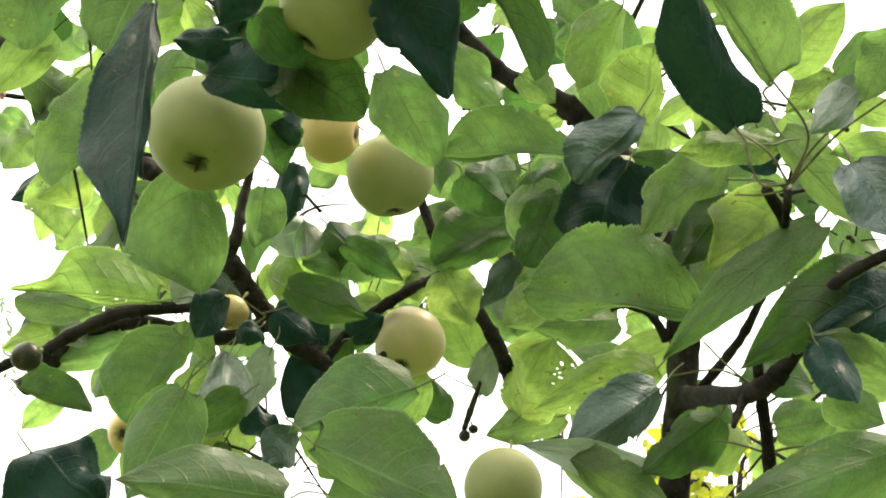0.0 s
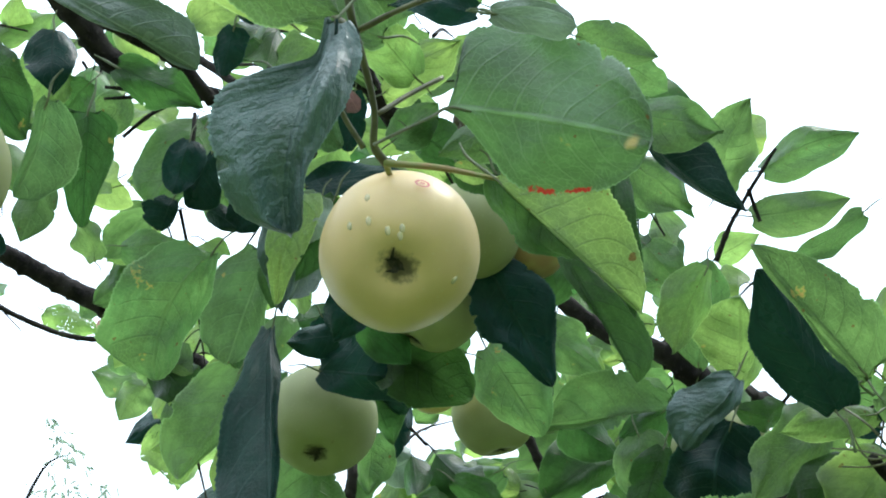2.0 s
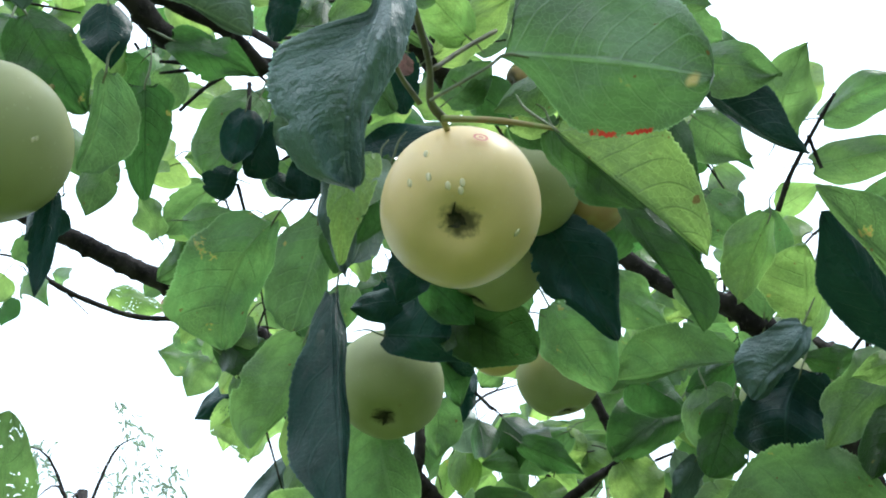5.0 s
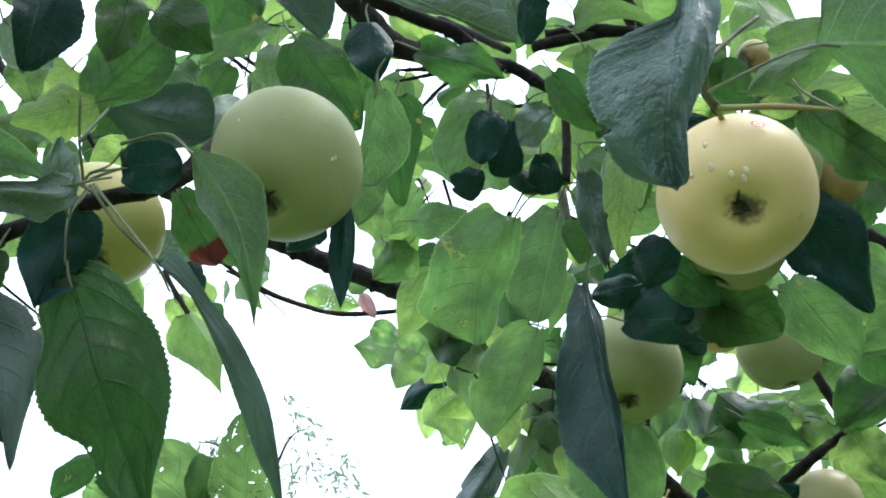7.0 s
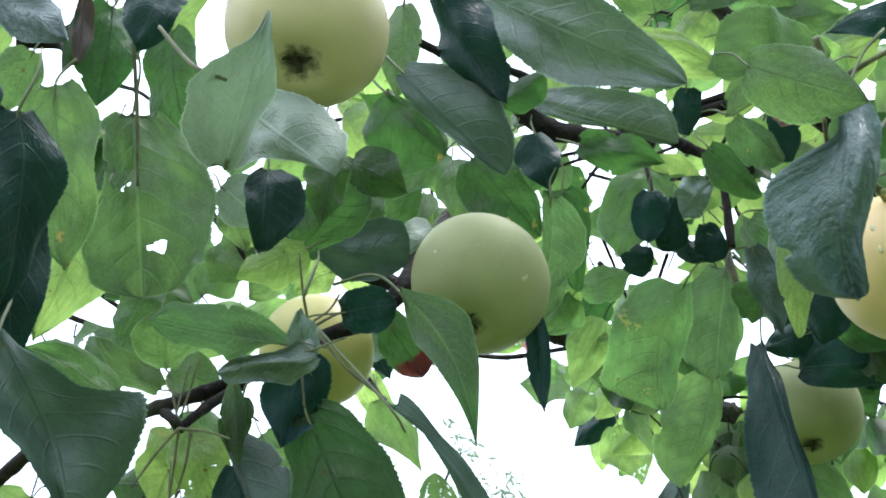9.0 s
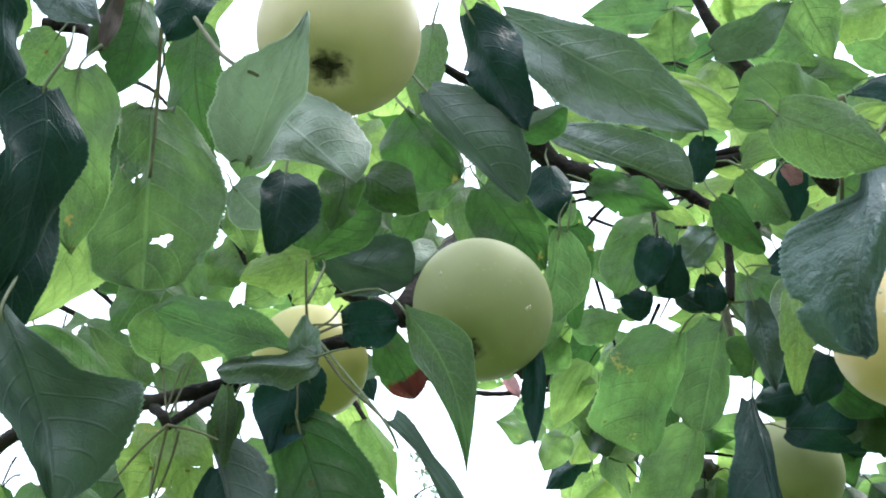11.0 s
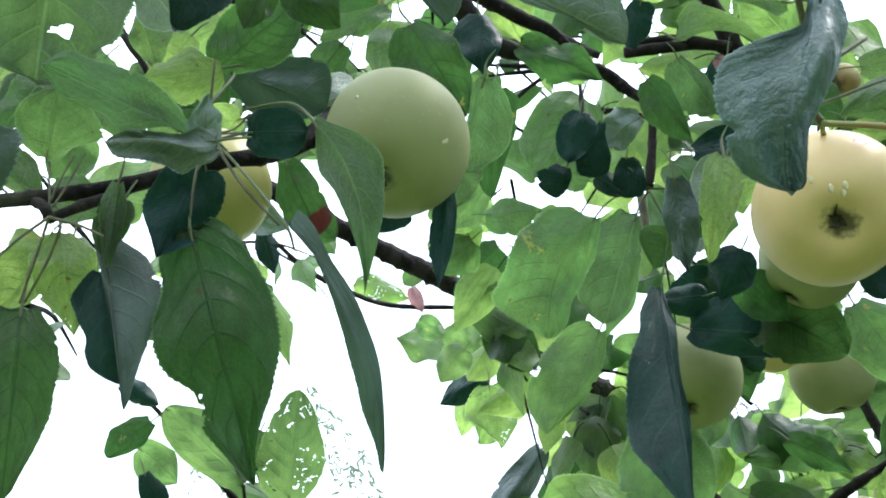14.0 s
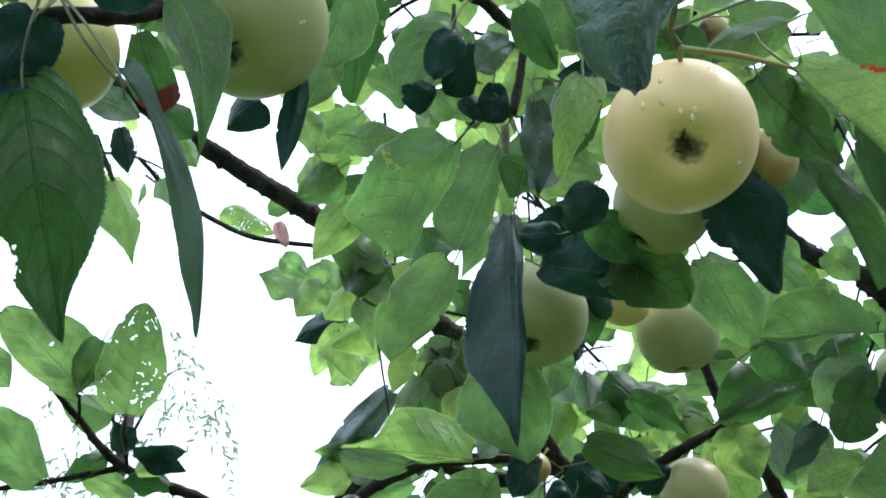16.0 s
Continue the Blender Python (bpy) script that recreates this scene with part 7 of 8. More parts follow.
leaf((-0.2952, 0.4679, 2.386), (-0.294, 0.4962, 2.353), 0.0366, (0.13, -0.75, -0.64), "U")
leaf((-0.3609, 0.5578, 2.3067), (-0.3689, 0.5297, 2.3354), 0.0306, (0.58, -0.66, -0.48), "G")
leaf((-0.397, 0.4991, 2.2224), (-0.425, 0.5144, 2.1876), 0.0388, (0.37, -0.71, -0.61), "U")
leaf((-0.3513, 0.4829, 2.2352), (-0.3813, 0.488, 2.2115), 0.0319, (0.5, -0.47, -0.73), "G")
leaf((-0.4277, 0.4917, 2.263), (-0.4172, 0.5286, 2.2252), 0.0416, (0.91, -0.39, -0.12), "V", label="deep green leaf")
leaf((-0.36, 0.6214, 2.2313), (-0.352, 0.6495, 2.2026), 0.0344, (0.58, -0.66, -0.48), "U")
leaf((-0.3877, 0.4844, 2.1455), (-0.4072, 0.4994, 2.1162), 0.0254, (0.64, -0.42, -0.64), "G")
leaf((-0.1531, 0.6972, 2.5122), (-0.1406, 0.7348, 2.4747), 0.0410, (0.1, -0.72, -0.69), "Y", label="backlit-tinted light green leaf")
leaf((-0.1128, 0.7247, 2.5031), (-0.0743, 0.7341, 2.5147), 0.0399, (0.31, -0.9, -0.3), "Y", label="backlit-tinted light green leaf")
leaf((-0.1783, 0.6763, 2.4392), (-0.2104, 0.6887, 2.4056), 0.0407, (0.54, -0.48, -0.69), "Y", label="backlit-tinted light green leaf")
leaf((-0.0287, 0.738, 2.5367), (-0.0605, 0.7462, 2.5082), 0.0389, (0.06, -0.94, -0.34), "Y", label="backlit-tinted light green leaf")
leaf((-0.3662, 0.5125, 2.2952), (-0.3443, 0.532, 2.2801), 0.0285, (0.53, -0.8, -0.28), "G")
leaf((-0.3563, 0.5459, 2.2904), (-0.3828, 0.5531, 2.2672), 0.0319, (0.51, -0.46, -0.73), "U")
leaf((-0.3417, 0.5297, 2.3369), (-0.3681, 0.5352, 2.3161), 0.0329, (0.18, -0.87, -0.46), "G")
leaf((-0.3589, 0.5305, 2.2398), (-0.3346, 0.5505, 2.2254), 0.0311, (0.52, -0.81, -0.25), "U")
leaf((-0.3392, 0.5378, 2.2052), (-0.3576, 0.5579, 2.169), 0.0355, (0.8, -0.25, -0.55), "G")
leaf((-0.3076, 0.5478, 2.3301), (-0.3367, 0.5502, 2.312), 0.0294, (0.31, -0.75, -0.59), "U")
leaf((-0.1275, 0.6318, 2.3366), (-0.1412, 0.6695, 2.2824), 0.0301, (0.39, -0.67, -0.63), "V", sides=((0.0059, 0.0169, 0.0165, 0.0162, 0.0139, 0.0107, 0.0077, 0.0050, 0.0029), (0.0129, 0.0127, 0.0105, 0.0114, 0.0132, 0.0130, 0.0105, 0.0077, 0.0024)), bow=0, fold=0.3, label="deep green leaf")
leaf((-0.1308, 0.6098, 2.2635), (-0.1498, 0.6236, 2.2401), 0.0222, (0.27, -0.72, -0.64), "G")
leaf((-0.1727, 0.708, 2.4433), (-0.2013, 0.72, 2.4199), 0.0378, (0.59, -0.15, -0.8), "V", label="deep green leaf")
leaf((-0.1696, 0.7513, 2.4705), (-0.1959, 0.765, 2.4454), 0.0302, (0.39, -0.57, -0.72), "U")
leaf((-0.1631, 0.8198, 2.4646), (-0.1285, 0.8386, 2.4478), 0.0326, (0.45, -0.89, -0.08), "U")
leaf((0.0738, 0.7119, 2.3217), (0.1093, 0.7324, 2.3074), 0.0258, (0.3, -0.84, -0.46), "V", label="deep green leaf")
leaf((0.0444, 0.7233, 2.3644), (0.0739, 0.7456, 2.3452), 0.0306, (-0.07, -0.6, -0.8), "V", label="deep green leaf")
leaf((0.1137, 0.8254, 2.3731), (0.1442, 0.8539, 2.3458), 0.0373, (0.45, -0.82, -0.35), "V", label="deep green leaf")
leaf((-0.0657, 0.9094, 2.3629), (-0.0399, 0.9386, 2.3329), 0.0420, (0.41, -0.8, -0.43), "D", label="very dark leaf, shade in its green")
leaf((-0.0192, 0.9215, 2.3642), (-0.0505, 0.9063, 2.373), 0.0378, (0.42, -0.9, -0.06), "V", label="deep green leaf")
leaf((-0.0522, 0.9903, 2.3444), (-0.0357, 1.0232, 2.3057), 0.0393, (-0.32, -0.65, -0.69), "V", label="deep green leaf")
leaf((-0.3177, 0.6611, 2.3047), (-0.2867, 0.6766, 2.2947), 0.0229, (0.23, -0.81, -0.54), "S", label="glossy blue-green leaf with sky sheen in its colour")
leaf((-0.3947, 0.8138, 2.4141), (-0.3895, 0.8373, 2.3824), 0.0198, (0.17, -0.8, -0.57), "T", label="dark teal glossy leaf")
leaf((-0.5128, 0.9723, 2.4989), (-0.4986, 1.0118, 2.4478), 0.0347, (0.3, -0.79, -0.53), "Y", label="backlit-tinted light green leaf")
leaf((-0.2934, 0.71, 2.3337), (-0.276, 0.7263, 2.3172), 0.0259, (0.32, -0.82, -0.48), "V", label="deep green leaf")
leaf((-0.2109, 0.6864, 2.3102), (-0.2337, 0.6928, 2.2922), 0.0293, (0.07, -0.91, -0.41), "D", label="very dark leaf, shade in its green")
leaf((-0.4298, 0.9691, 2.5359), (-0.4159, 0.9896, 2.512), 0.0309, (0.64, -0.73, -0.25), "U")
leaf((-0.3119, 1.096, 2.5791), (-0.3575, 1.1027, 2.5517), 0.0469, (0.07, -0.93, -0.35), "U")
leaf((-0.257, 0.9956, 2.5653), (-0.3026, 1.0074, 2.5307), 0.0467, (0.53, -0.28, -0.8), "U")
leaf((0.1001, 0.6707, 2.2751), (0.1411, 0.6933, 2.223), 0.0399, (-0.5, -0.58, -0.64), "V", label="deep green leaf")
leaf((0.004, 0.6929, 2.2946), (-0.0298, 0.7125, 2.2512), 0.0256, (0.01, -0.91, -0.42), "V", label="deep green leaf")
leaf((-0.0024, 0.7672, 2.2793), (-0.0212, 0.7807, 2.2516), 0.0305, (0.19, -0.83, -0.53), "D", label="very dark leaf, shade in its green")
leaf((-0.026, 0.664, 2.2657), (-0.0284, 0.6972, 2.2201), 0.0210, (-0.07, -0.81, -0.58), "B", label="dark blue-green glossy curled leaf")
leaf((-0.0098, 0.8197, 2.2927), (0.0148, 0.8471, 2.2685), 0.0324, (0.22, -0.75, -0.63), "V", label="deep green leaf")
leaf((-0.2631, 0.4591, 2.2778), (-0.2598, 0.4781, 2.2541), 0.0219, (0.21, -0.78, -0.59), "U")
leaf((-0.2574, 0.4985, 2.2977), (-0.2831, 0.503, 2.2789), 0.0280, (0.57, -0.12, -0.81), "Y", label="backlit-tinted light green leaf")
leaf((-0.2298, 0.2912, 2.1693), (-0.2503, 0.3245, 2.1009), 0.0309, (0.66, -0.58, -0.48), "T", halves=(0.0157, 0.0152), bow=0, label="dark teal glossy leaf")
leaf((-0.0467, 0.6564, 2.5261), (-0.105, 0.6303, 2.5222), 0.0321, (0.32, -0.6, -0.73), "G")
leaf((-0.053, 0.6791, 2.4962), (-0.0416, 0.6425, 2.5124), 0.0516, (0.45, -0.24, -0.86), "U")
leaf((-0.0047, 0.558, 2.3698), (0.0451, 0.5638, 2.3922), 0.0282, (0.42, -0.25, -0.87), "S", label="glossy blue-green leaf with sky sheen in its colour")
leaf((0.003, 0.6407, 2.4096), (0.0723, 0.67, 2.4162), 0.0383, (0.39, -0.82, -0.42), "U")
leaf((0.0452, 0.5808, 2.4216), (0.0558, 0.6159, 2.3874), 0.0355, (0.32, -0.71, -0.63), "U")
leaf((0.0951, 0.6876, 2.491), (0.0469, 0.6757, 2.4766), 0.0388, (0.3, -0.92, -0.26), "Y", label="backlit-tinted light green leaf")
leaf((0.095, 0.7517, 2.4986), (0.0596, 0.7207, 2.5138), 0.0349, (0.05, -0.48, -0.87), "U")
leaf((-0.2568, 0.279, 2.2668), (-0.2735, 0.3051, 2.2269), 0.0318, (0.9, -0.08, -0.43), "T", label="dark teal glossy leaf")
leaf((0.0667, 0.4573, 2.1635), (0.0695, 0.4491, 2.1719), 0.0004, (0.19, -0.67, -0.72), "T", sides=((0.0002, 0.0002, 0.0002, 0.0002, 0.0002, 0.0002, 0.0002, 0.0002, 0.0002), (0.0002, 0.0002, 0.0002, 0.0002, 0.0002, 0.0002, 0.0002, 0.0002, 0.0002)), bow=0, fold=0.3, label="dark teal folded leaf end")
leaf((-0.2361, 0.3214, 2.3079), (-0.2462, 0.3308, 2.2728), 0.0108, (0.54, -0.45, -0.71), "W", sides=((0.0019, 0.0037, 0.0054, 0.0058, 0.0062, 0.0057, 0.0043, 0.0029, 0.0010), (0.0015, 0.0027, 0.0038, 0.0044, 0.0046, 0.0046, 0.0037, 0.0027, 0.0008)), bow=0, fold=0.6, label="brown withered curled leaf")
leaf((0.0009, 0.7201, 2.4053), (0.0099, 0.7319, 2.3968), 0.0123, (0.10, -0.77, -0.63), "R", sides=((0.0018, 0.0032, 0.0046, 0.0051, 0.0050, 0.0049, 0.0048, 0.0032, 0.0014), (0.0021, 0.0036, 0.0052, 0.0061, 0.0065, 0.0069, 0.0073, 0.0049, 0.0022)), bow=0, wrinkle=1.0, label="small pink withered leaf")
leaf((-0.1594, 0.3963, 2.1053), (-0.1511, 0.3795, 2.1198), 0.0133, (0.46, -0.63, -0.63), "S", sides=((0.0016, 0.0036, 0.0052, 0.0063, 0.0043, 0.0027, 0.0012), (0.0024, 0.0048, 0.0070, 0.0069, 0.0067, 0.0027, 0.0007)), bow=0, bend=0.1, fold=0.7, wrinkle=1.2, label="crumpled leaf, silvery sheen in its colour")
leaf((-0.2263, 0.4314, 2.1358), (-0.2349, 0.4465, 2.1027), 0.0111, (0.54, -0.63, -0.56), "G", sides=((0.0018, 0.0031, 0.0045, 0.0049, 0.0046, 0.0044, 0.0033, 0.0023, 0.0013), (0.0022, 0.0042, 0.0062, 0.0062, 0.0060, 0.0049, 0.0036, 0.0022, 0.0009)), bow=0, fold=0.6, label="narrow folded grey-green leaf")
leaf((-0.0729, 0.6890, 2.3420), (-0.0916, 0.7030, 2.3128), 0.0232, (0.22, -0.78, -0.58), "D", sides=((0.0023, 0.0041, 0.0060, 0.0093, 0.0134, 0.0156, 0.0161, 0.0132, 0.0049), (0.0013, 0.0021, 0.0029, 0.0036, 0.0048, 0.0059, 0.0071, 0.0050, 0.0022)), bow=0, fold=0.3, label="very dark leaf, shade in its green")
leaf((-0.0235, 0.7087, 2.4014), (-0.0053, 0.7408, 2.3742), 0.0284, (0.13, -0.78, -0.62), "G", sides=((0.0027, 0.0047, 0.0066, 0.0081, 0.0088, 0.0091, 0.0070, 0.0049, 0.0028), (0.0054, 0.0134, 0.0162, 0.0173, 0.0183, 0.0193, 0.0185, 0.0123, 0.0060)), bow=0, fold=0.15)
leaf((0.0075, 0.7300, 2.4146), (-0.0038, 0.7519, 2.3806), 0.0222, (0.11, -0.78, -0.62), "D", sides=((0.0033, 0.0061, 0.0088, 0.0097, 0.0098, 0.0100, 0.0082, 0.0056, 0.0030), (0.0043, 0.0095, 0.0122, 0.0121, 0.0121, 0.0120, 0.0093, 0.0065, 0.0036)), bow=0, fold=0.2, label="very dark leaf, shade in its green")
leaf((0.2123, 1.0134, 2.3289), (0.2320, 0.9535, 2.3908), 0.0483, (-0.06, -0.81, -0.59), "Us", sides=((0.0086, 0.0159, 0.0230, 0.0257, 0.0247, 0.0234, 0.0189, 0.0117, 0.0021), (0.0027, 0.0093, 0.0138, 0.0188, 0.0226, 0.0211, 0.0191, 0.0125, 0.0036)), bow=0, bend=0.04, fold=0.1)
leaf((0.1476, 0.8366, 2.3646), (0.1008, 0.8413, 2.3008), 0.0357, (-0.05, -0.81, -0.58), "V", sides=((0.0053, 0.0127, 0.0187, 0.0240, 0.0224, 0.0191, 0.0098), (0.0027, 0.0063, 0.0092, 0.0117, 0.0113, 0.0088, 0.0032)), bow=0, bend=0.04, fold=0.2)
# silvery shine of its upper side is put into the pale colour
leaf((0.1279, 0.4195, 2.1280), (0.1537, 0.4270, 2.1233), 0.0094, (0.02, -0.69, -0.73), "P", sides=((0.0009, 0.0019, 0.0029, 0.0038, 0.0041, 0.0040, 0.0035, 0.0026, 0.0007), (0.0009, 0.0022, 0.0039, 0.0046, 0.0044, 0.0048, 0.0053, 0.0049, 0.0008)), bow=0, bend=0.05, fold=0.2, label="pale leaf with a silvery shine in its colour")
# ---- the rest of the crown: spurs with rosettes of leaves ----
crown_rnd = random.Random(5)
heap = {k: ([], [], []) for k in "UYVD"}
sticks = ([], [])
spur_feet = []


def add_to(store, v, f, uv=None):
    o = sum(len(a) for a in store[0])
    store[0].append(v)
    store[1].extend(tuple(i + o for i in g) for g in f)
    if uv is not None:
        store[2].append(uv)


def spur(x, y, z, spread, count, size=0.062, nu=16, nv=6):
    """A short shoot with a rosette of leaves of mixed greens."""
    rnd = crown_rnd
    c = np.array((x, y, z))
    spur_feet.append(c)
    back = np.array((rnd.uniform(-0.6, 0.6), rnd.uniform(0.2, 1.0), rnd.uniform(-0.5, 0.6)))
    back *= 0.12 / np.linalg.norm(back)
    tv, tf = tube([(*(c + back * 1.4), 0.0008), (*(c + back * 0.6 + (0, 0, 0.01)), 0.0018), (*c, 0.0022)], 6, 3)
    add_to(sticks, np.array(tv), tf)
    for k in range(count):
        a = rnd.uniform(0, 6.283)
        out = np.array((math.cos(a), rnd.uniform(-0.7, 0.5), math.sin(a) * 0.9 - 0.25))
        out /= np.linalg.norm(out)
        root = c + back * rnd.uniform(-0.3, 0.8) + out * 0.012
        base = root + out * spread * rnd.uniform(0.15, 0.5) + np.array((0, 0, -0.004))
        length = size * rnd.uniform(0.7, 1.35)
        droop = np.array((0, 0, -1.0)) * rnd.uniform(0.0, 0.9)
        x_way = out + droop
        tip = base + x_way / np.linalg.norm(x_way) * length
        face = np.array((rnd.uniform(-0.6, 0.6), -1.0, rnd.uniform(-1.1, 0.2)))
        axes, ln = leaf_frame(base, tip, face)
        v, f, uv = blade(ln, ln * rnd.uniform(0.52, 0.78), nu, nv, rnd, rnd.uniform(-0.05, 0.14), rnd.uniform(0.05, 0.5), 0.0, 0, k % 3 == 0)
        kind = rnd.choice("UUUUYYYYYVV" if nu > 8 else "UUUYYVVD")
        add_to(heap[kind], v @ axes + base, f, uv)
        tv, tf = tube([(*root, 0.0009), (*(0.5 * (root + base) + (0, 0, 0.004)), 0.0008), (*base, 0.0007)], 4, 2)
        add_to(sticks, np.array(tv), tf)


spur(-0.65, 1.17, 2.699, .10, 5)
spur(-0.261, 1.073, 2.631, .09, 6)
spur(-0.308, 1.084, 2.687, .08, 4)
spur(-0.199, 1.053, 2.684, .1, 6)
spur(-0.429, 1.551, 2.776, .1, 6)
spur(-0.246, 1.273, 2.53, .1, 5)
spur(-0.329, 1.563, 2.441, .1, 7)
spur(-0.224, 1.488, 2.411, .1, 7)
spur(-0.14, 1.397, 2.395, .1, 7)
spur(-0.07, 1.357, 2.478, .1, 6)
spur(-0.071, 1.479, 2.483, .1, 6)
spur(-0.028, 1.52, 2.441, .1, 6)
spur(0.009, 1.497, 2.488, .1, 5)
spur(0.097, 1.509, 2.505, .1, 5)
spur(0.187, 1.401, 2.516, .1, 6)
spur(-0.062, 1.024, 2.601, .1, 6)
spur(-0.07, 0.994, 2.641, .1, 6)
spur(-0.148, 1.046, 2.536, .08, 5)
spur(-0.122, 1.146, 2.582, .08, 4)
spur(0.182, 1.051, 2.657, .08, 4)
spur(-0.815, 1.539, 2.964, .1, 4)
spur(-0.386, 0.868, 2.681, .09, 6)
spur(-0.369, 0.896, 2.652, .08, 4)
spur(-0.33, 1.025, 2.847, .1, 5)
spur(-0.227, 1.075, 2.832, .1, 5)
spur(-0.277, 1.118, 2.749, .08, 4)
spur(-0.452, 0.697, 2.527, .08, 4)
spur(-0.398, 0.691, 2.563, .08, 4)
spur(-0.419, 0.807, 2.572, .07, 4)
spur(-0.423, 0.869, 2.713, .09, 6)
spur(-0.4, 0.908, 2.681, .08, 5)
spur(-0.206, 1.053, 2.631, .08, 5)
spur(-0.429, 0.785, 2.64, .1, 5)
spur(-0.286, 0.882, 2.786, .1, 5)
spur(-0.131, 0.878, 2.722, .1, 6)
spur(-0.049, 0.95, 2.688, .1, 6)
spur(0.037, 0.901, 2.633, .1, 6)
spur(-0.438, 0.529, 2.52, .08, 5)
spur(-0.432, 0.465, 2.517, .08, 4)
spur(-0.503, 0.533, 2.388, .08, 4)
spur(-0.497, 0.567, 2.35, .08, 4)
spur(-0.543, 0.616, 2.261, .08, 4)
spur(-0.441, 0.624, 2.232, .07, 4)
spur(-0.497, 1.078, 2.967, .1, 5)
spur(-0.425, 1.12, 2.928, .08, 4)
spur(-0.3, 1.076, 2.849, .09, 5)
spur(-0.173, 1.01, 2.8, .09, 5)
spur(-0.097, 0.946, 2.735, .08, 5)
spur(-0.211, 1.138, 2.617, .07, 4)
spur(-0.11, 1.05, 2.592, .07, 4)
spur(-0.355, 1.378, 2.596, .09, 5)
spur(-0.238, 1.367, 2.472, .09, 5)
spur(-0.126, 1.466, 2.535, .09, 6)
spur(-0.081, 1.592, 2.546, .09, 6)
spur(-0.011, 1.613, 2.535, .09, 6)
spur(0.082, 1.491, 2.553, .09, 5)
spur(0.09, 1.551, 2.474, .09, 5)
spur(0.088, 1.34, 2.59, .09, 6)
spur(0.134, 1.401, 2.518, .09, 6)
spur(0.206, 1.368, 2.581, .08, 4)
spur(0.162, 1.065, 2.64, .09, 5)
spur(0.203, 1.187, 2.655, .08, 4)
spur(0.252, 1.173, 2.686, .08, 4)
spur(0.317, 1.185, 2.516, .08, 4)
spur(0.328, 1.15, 2.396, .08, 4)
spur(0.074, 0.913, 2.483, .08, 4)
spur(-0.001, 0.851, 2.548, .08, 5)
spur(0.076, 0.816, 2.529, .08, 5)
spur(-0.258, 1.367, 2.367, .09, 5)
spur(-0.232, 1.398, 2.315, .09, 5)
spur(-0.15, 1.417, 2.293, .09, 5)
spur(-0.098, 1.367, 2.186, .08, 5)
spur(-0.104, 1.512, 2.538, .09, 5)
spur(0.104, 1.449, 2.474, .09, 5)
spur(0.187, 1.52, 2.361, .09, 5)
spur(0.248, 1.386, 2.401, .08, 4)
spur(0.174, 1.404, 2.562, .09, 6)
spur(0.23, 1.337, 2.484, .09, 6)
spur(0.304, 1.314, 2.535, .08, 4)
spur(0.322, 1.261, 2.429, .09, 6)
spur(0.37, 1.227, 2.495, .08, 4)
spur(0.436, 1.232, 2.494, .08, 4)
spur(0.413, 1.187, 2.369, .08, 5)
spur(0.441, 1.164, 2.412, .08, 4)
spur(0.41, 1.122, 2.279, .08, 5)
spur(0.327, 1.232, 2.278, .08, 4)
spur(0.397, 1.338, 2.304, .08, 4)
spur(0.45, 1.463, 2.295, .08, 4)
spur(0.418, 1.173, 2.192, .07, 4)
spur(0.4, 1.213, 2.12, .08, 4)
spur(0.395, 1.404, 2.189, .08, 4)
spur(-0.024, 1.467, 2.224, .07, 4)
spur(0.124, 1.33, 2.685, .09, 6)
spur(0.255, 1.367, 2.639, .08, 4)
spur(-0.141, 1.229, 2.624, .08, 4)
spur(-0.35, 1.186, 2.554, .07, 5)
spur(-0.309, 1.206, 2.515, .07, 5)
spur(-0.261, 1.222, 2.482, .07, 5)
spur(-0.225, 1.227, 2.424, .07, 4)

spur_feet.clear()

# unseen crown added above, beside and behind the camera's view; it blocks skylight
outer = random.Random(21)
made = 0
while made < 950:
    ex, ey, ez = (outer.gauss(0, 1) for _ in range(3))
    far = outer.uniform(0.45, 1.0) / math.sqrt(ex * ex + ey * ey + ez * ez)
    cx, cy, cz = 0.12 + 2.3 * ex * far, 0.95 + 2.3 * ey * far, 2.6 + 1.35 * ez * far
    dx, dy, dz = cx - 0.09, cy - 0.10, cz - 1.82
    turn = math.degrees(math.atan2(dx, dy))
    rise = math.degrees(math.atan2(dz, math.hypot(dx, dy)))
    if cz < 1.35 or math.sqrt(dx * dx + dy * dy + dz * dz) < 0.7 or (-62 < turn < 28 and -5 < rise < 60):
        continue
    # three in four left out behind, to let skylight in from there
    if dy < -0.1 and rise > 8 and made % 4:
        made += 1
        continue
    spur(cx, cy, cz, 0.10, 9, 0.07, 6, 4)
    made += 1

# boughs that carry the outer crown, and the twigs from each spur to the wood that bears it
feet = np.array(spur_feet)
middles = feet[:: max(1, len(feet) // 26)].copy()
for _ in range(12):
    owner = np.argmin(((feet[:, None] - middles[None]) ** 2).sum(2), axis=1)
    middles = np.array([feet[owner == k].mean(0) if (owner == k).any() else middles[k] for k in range(len(middles))])


def in_view_gap(p):
    dx, dy, dz = p[0] - 0.09, p[1] - 0.10, p[2] - 1.82
    flat = math.hypot(dx, dy)
    return -58 < math.degrees(math.atan2(dx, dy)) < 26 and 0 < math.degrees(math.atan2(dz, flat)) < 58 or math.sqrt(flat * flat + dz * dz) < 0.45


bough_rnd = random.Random(8)
wood = [np.array((0.285, 1.285, 1.0)), np.array((0.27, 1.25, 1.5))]
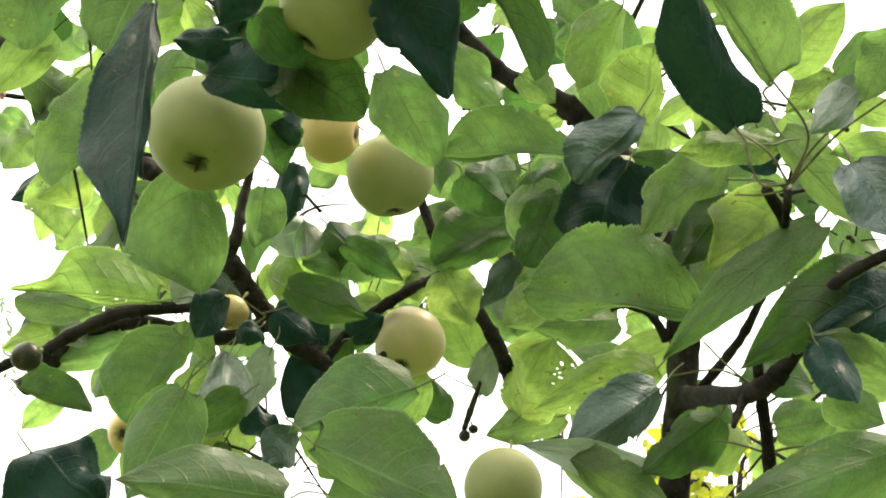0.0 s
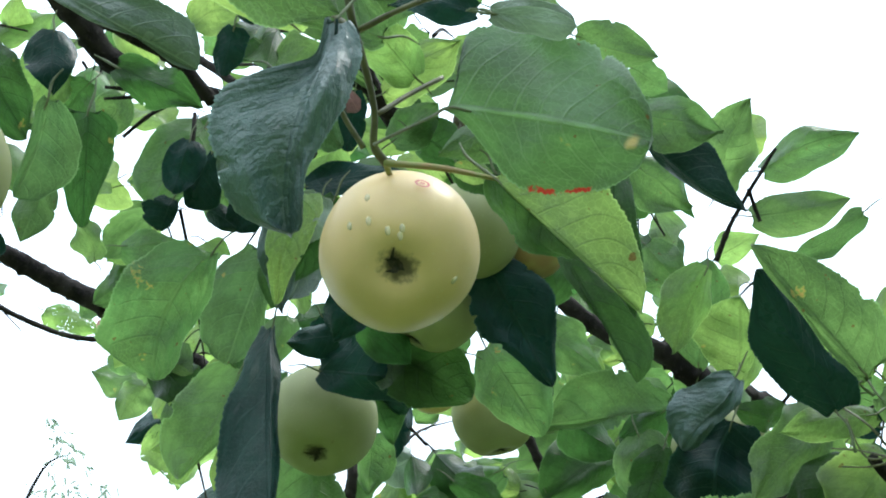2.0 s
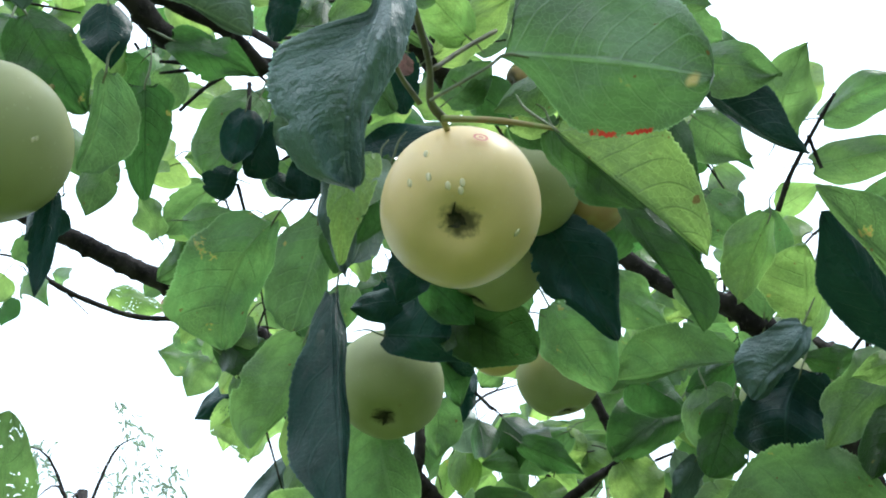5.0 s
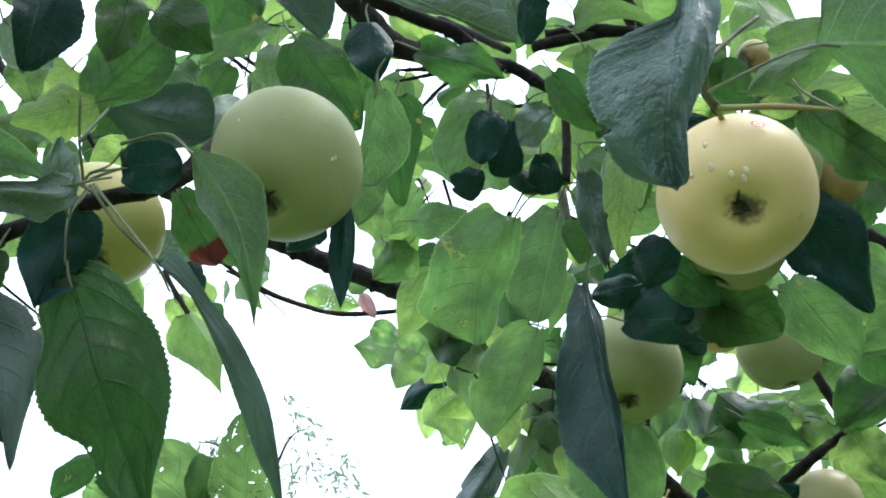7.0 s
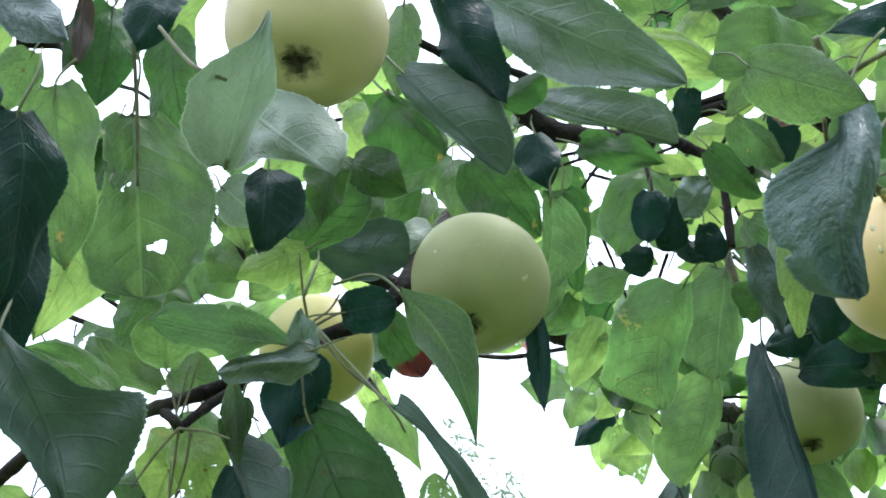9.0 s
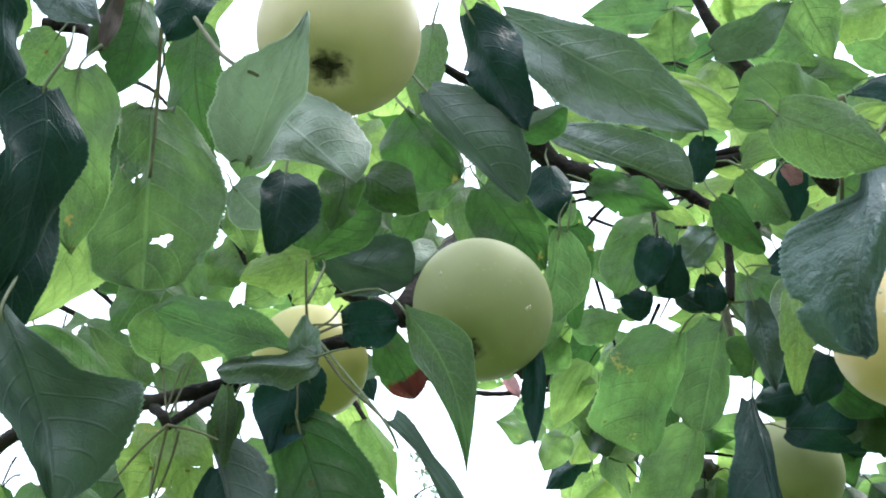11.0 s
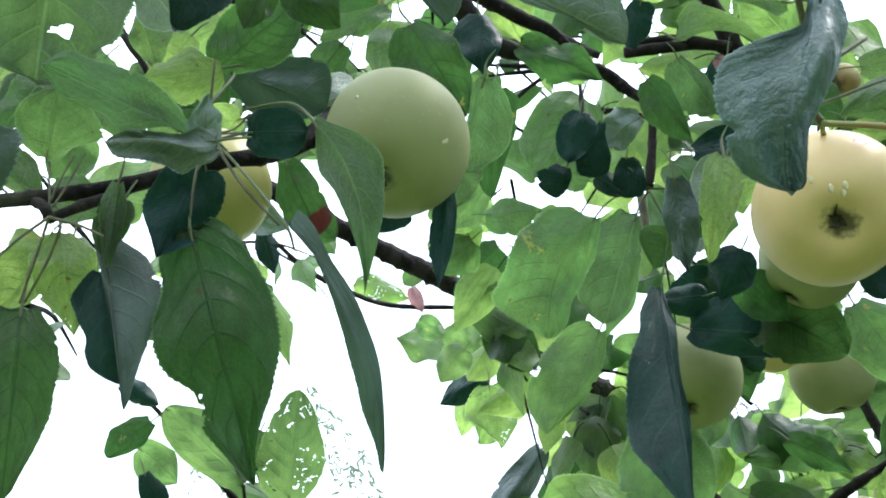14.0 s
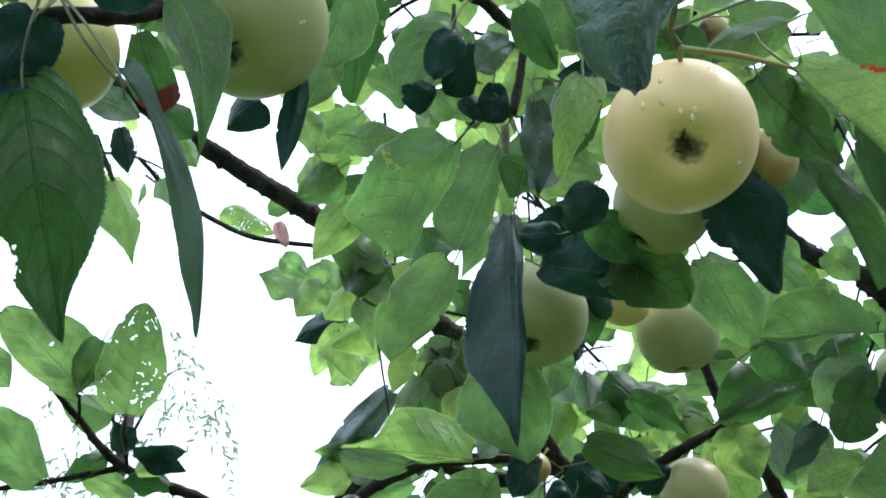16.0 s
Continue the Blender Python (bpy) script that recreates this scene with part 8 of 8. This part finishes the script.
for k, m in enumerate(middles):
    foot = np.array((0.285, 1.285, 0.85 + 0.7 * (k % 9) / 8))
    for spread in (0.0, 0.35, 0.7, 1.1, 1.6):
        way = m - foot
        side = np.array((math.copysign(1.0, way[0]), -0.2, -0.25)) * spread
        rows = glide([(*foot, 0.022), (*(foot + 0.4 * way + side * 0.8 + (0, 0, 0.05)), 0.014), (*(foot + 0.75 * way + side * 0.6), 0.010), (*m, 0.005)], 8)
        if not any(in_view_gap(r) for r in rows):
            limb("branch", [tuple(r) for r in rows[::2]])
            wood.extend(r[:3] for r in rows[6:])
            break
wood = np.array(wood)
for c in feet:
    e = wood[np.argmin(((wood - c) ** 2).sum(1))]
    half = 0.5 * (c + e) + np.array((bough_rnd.uniform(-0.05, 0.05), bough_rnd.uniform(-0.05, 0.05), -0.03))
    if not any(in_view_gap(c + (e - c) * q) for q in (0.3, 0.6, 0.85)):
        tv, tf = tube([(*e, 0.005), (*half, 0.0035), (*c, 0.002)], 5, 3)
        add_to(sticks, np.array(tv), tf)

NAMES = {"U": "green", "Y": "backlit-tinted light green", "V": "deep green", "D": "shade-darkened green"}
for kind, (vs, fs, uvs) in heap.items():
    if vs:
        ob = part("foliage", mesh_of("foliage", np.vstack(vs), fs, np.vstack(uvs)), LEAF[kind], tree, (0, 0, 0), f"many small {NAMES[kind]} apple leaves")
        tagged(ob, kind="stuff")
ob = part("twig_tangle", mesh_of("twig_tangle", np.vstack(sticks[0]), sticks[1]), BARK, tree, (0, 0, 0), "thin dark twigs among the leaves")
tagged(ob, kind="stuff")

# ---- ground ----
gv, gf = [], []
SIDE, CELLS = 600.0, 60
for i in range(CELLS + 1):
    for k in range(CELLS + 1):
        a, b = (2 * i / CELLS - 1), (2 * k / CELLS - 1)
        px, py = math.copysign(abs(a) ** 3, a) * SIDE, math.copysign(abs(b) ** 3, b) * SIDE
        gv.append((px, py, 0.04 * noise.noise(Vector((px * 0.4, py * 0.4, 0)))))
for i in range(CELLS):
    for k in range(CELLS):
        a = i * (CELLS + 1) + k
        gf.append((a, a + CELLS + 1, a + CELLS + 2, a + 1))
ground = new("ground", mesh_of("ground", gv, gf))
ground.data.materials.append(GRASS)
tagged(ground, "rough green meadow grass under the tree", "ground", kind="structure")


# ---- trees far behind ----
# haze over the far willow is put into this pale leaf colour
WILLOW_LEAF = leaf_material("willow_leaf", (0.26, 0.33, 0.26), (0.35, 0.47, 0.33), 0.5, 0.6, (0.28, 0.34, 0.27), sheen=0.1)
GOLD_LEAF = leaf_material("shrub_leaf", (0.30, 0.36, 0.05), (0.66, 0.72, 0.08), 0.6, 0.5, (0.40, 0.44, 0.10))


def far_tree(name, label, category, foot, top, centre, reach, strands, per, leaf_size, slim, droop, material, seed):
    """A tree in the distance: tapered trunk, limbs, and a crown of many small leaves on hanging or spreading shoots."""
    rnd = random.Random(seed)
    hold = new(name)
    hold.location = (foot[0], foot[1], 0)
    tagged(hold, label, category)
    c, f = np.array(centre), np.array((foot[0], foot[1], 0.0))
    v, g = tube([(*(f - (0, 0, 0.1)), 0.24), (*(f + (0.1, 0.05, top * 0.3)), 0.17), (*(0.5 * (f + c) + (0, 0, top * 0.15)), 0.12), (*c, 0.05)], 10, 6, 0.12)
    part("trunk", mesh_of("trunk", np.array(v) - f, g), BARK, hold, f)
    vs, fs, uvs = [], [], []
    store = (vs, fs, uvs)
    for k in range(strands):
        e = np.array([rnd.gauss(0, 1) for _ in range(3)])
        e = e / np.linalg.norm(e) * rnd.uniform(0.5, 1.0) * np.array(reach)
        start = c + e
        if k % 8 == 0:
            v, g = tube([(*(c - (0, 0, 0.4 * reach[2])), 0.022), (*(c + 0.5 * e + (0, 0, 0.1)), 0.012), (*start, 0.003)], 6, 4)
            part("limb", mesh_of("limb", np.array(v) - f, g), BARK, hold, f)
        way = np.array((rnd.uniform(-1, 1), rnd.uniform(-1, 1), rnd.uniform(-1, 1) * (1 - droop) - droop))
        way /= np.linalg.norm(way)
        for j in range(per):
            root = start + way * leaf_size * 0.45 * j + np.array([rnd.gauss(0, leaf_size * 0.25) for _ in range(3)])
            x_way = way + 0.8 * np.array([rnd.uniform(-1, 1) for _ in range(3)])
            tip = root + x_way / np.linalg.norm(x_way) * leaf_size * rnd.uniform(0.7, 1.3)
            axes, ln = leaf_frame(root, tip, (rnd.uniform(-1, 1), -1, rnd.uniform(-1, 1)))
            bv, bf, buv = blade(ln, ln * slim, 4, 2, rnd, 0.08, 0.2)
            add_to(store, bv @ axes + root - f, bf, buv)
    tagged(part("crown", mesh_of("crown", np.vstack(vs), fs, np.vstack(uvs)), material, hold, f), "", kind="stuff")
    return hold


far_tree("willow_tree", "willow far behind with thin drooping leaves, haze in their pale colour", "tree", (-5.38, 9.83), 6.77, (-5.38, 9.53, 6.77), (1.1, 0.9, 1.1), 36, 20, 0.09, 0.28, 0.75, WILLOW_LEAF, 3)
far_tree("shrub", "tall shrub with yellow-green leaves in the distance", "shrub", (0.99, 5.88), 3.47, (0.99, 5.68, 3.47), (0.55, 0.5, 0.45), 110, 8, 0.075, 0.6, 0.3, GOLD_LEAF, 4)

# the pink scar on the ripe apple
ring_bm = bmesh.new()
ring_q = Vector(RING_WAY).to_track_quat("Z", "Y").to_matrix().to_4x4()
for r0, r1 in ((0.0024, 0.0036), (0.0004, 0.0012)):
    for k in range(20):
        a, b = 2 * math.pi * k / 20, 2 * math.pi * (k + 1) / 20
        ring_bm.faces.new([ring_bm.verts.new(ring_q @ Vector((r * math.cos(c), 0.8 * r * math.sin(c), 0.0006))) for r, c in ((r0, a), (r1, a), (r1, b), (r0, b))])
ring_me = bpy.data.meshes.new("scar")
ring_bm.to_mesh(ring_me)
ring_bm.free()
part("scar", ring_me, SCAR, ripe_apple, RING_AT, "small pink ring-shaped scar")
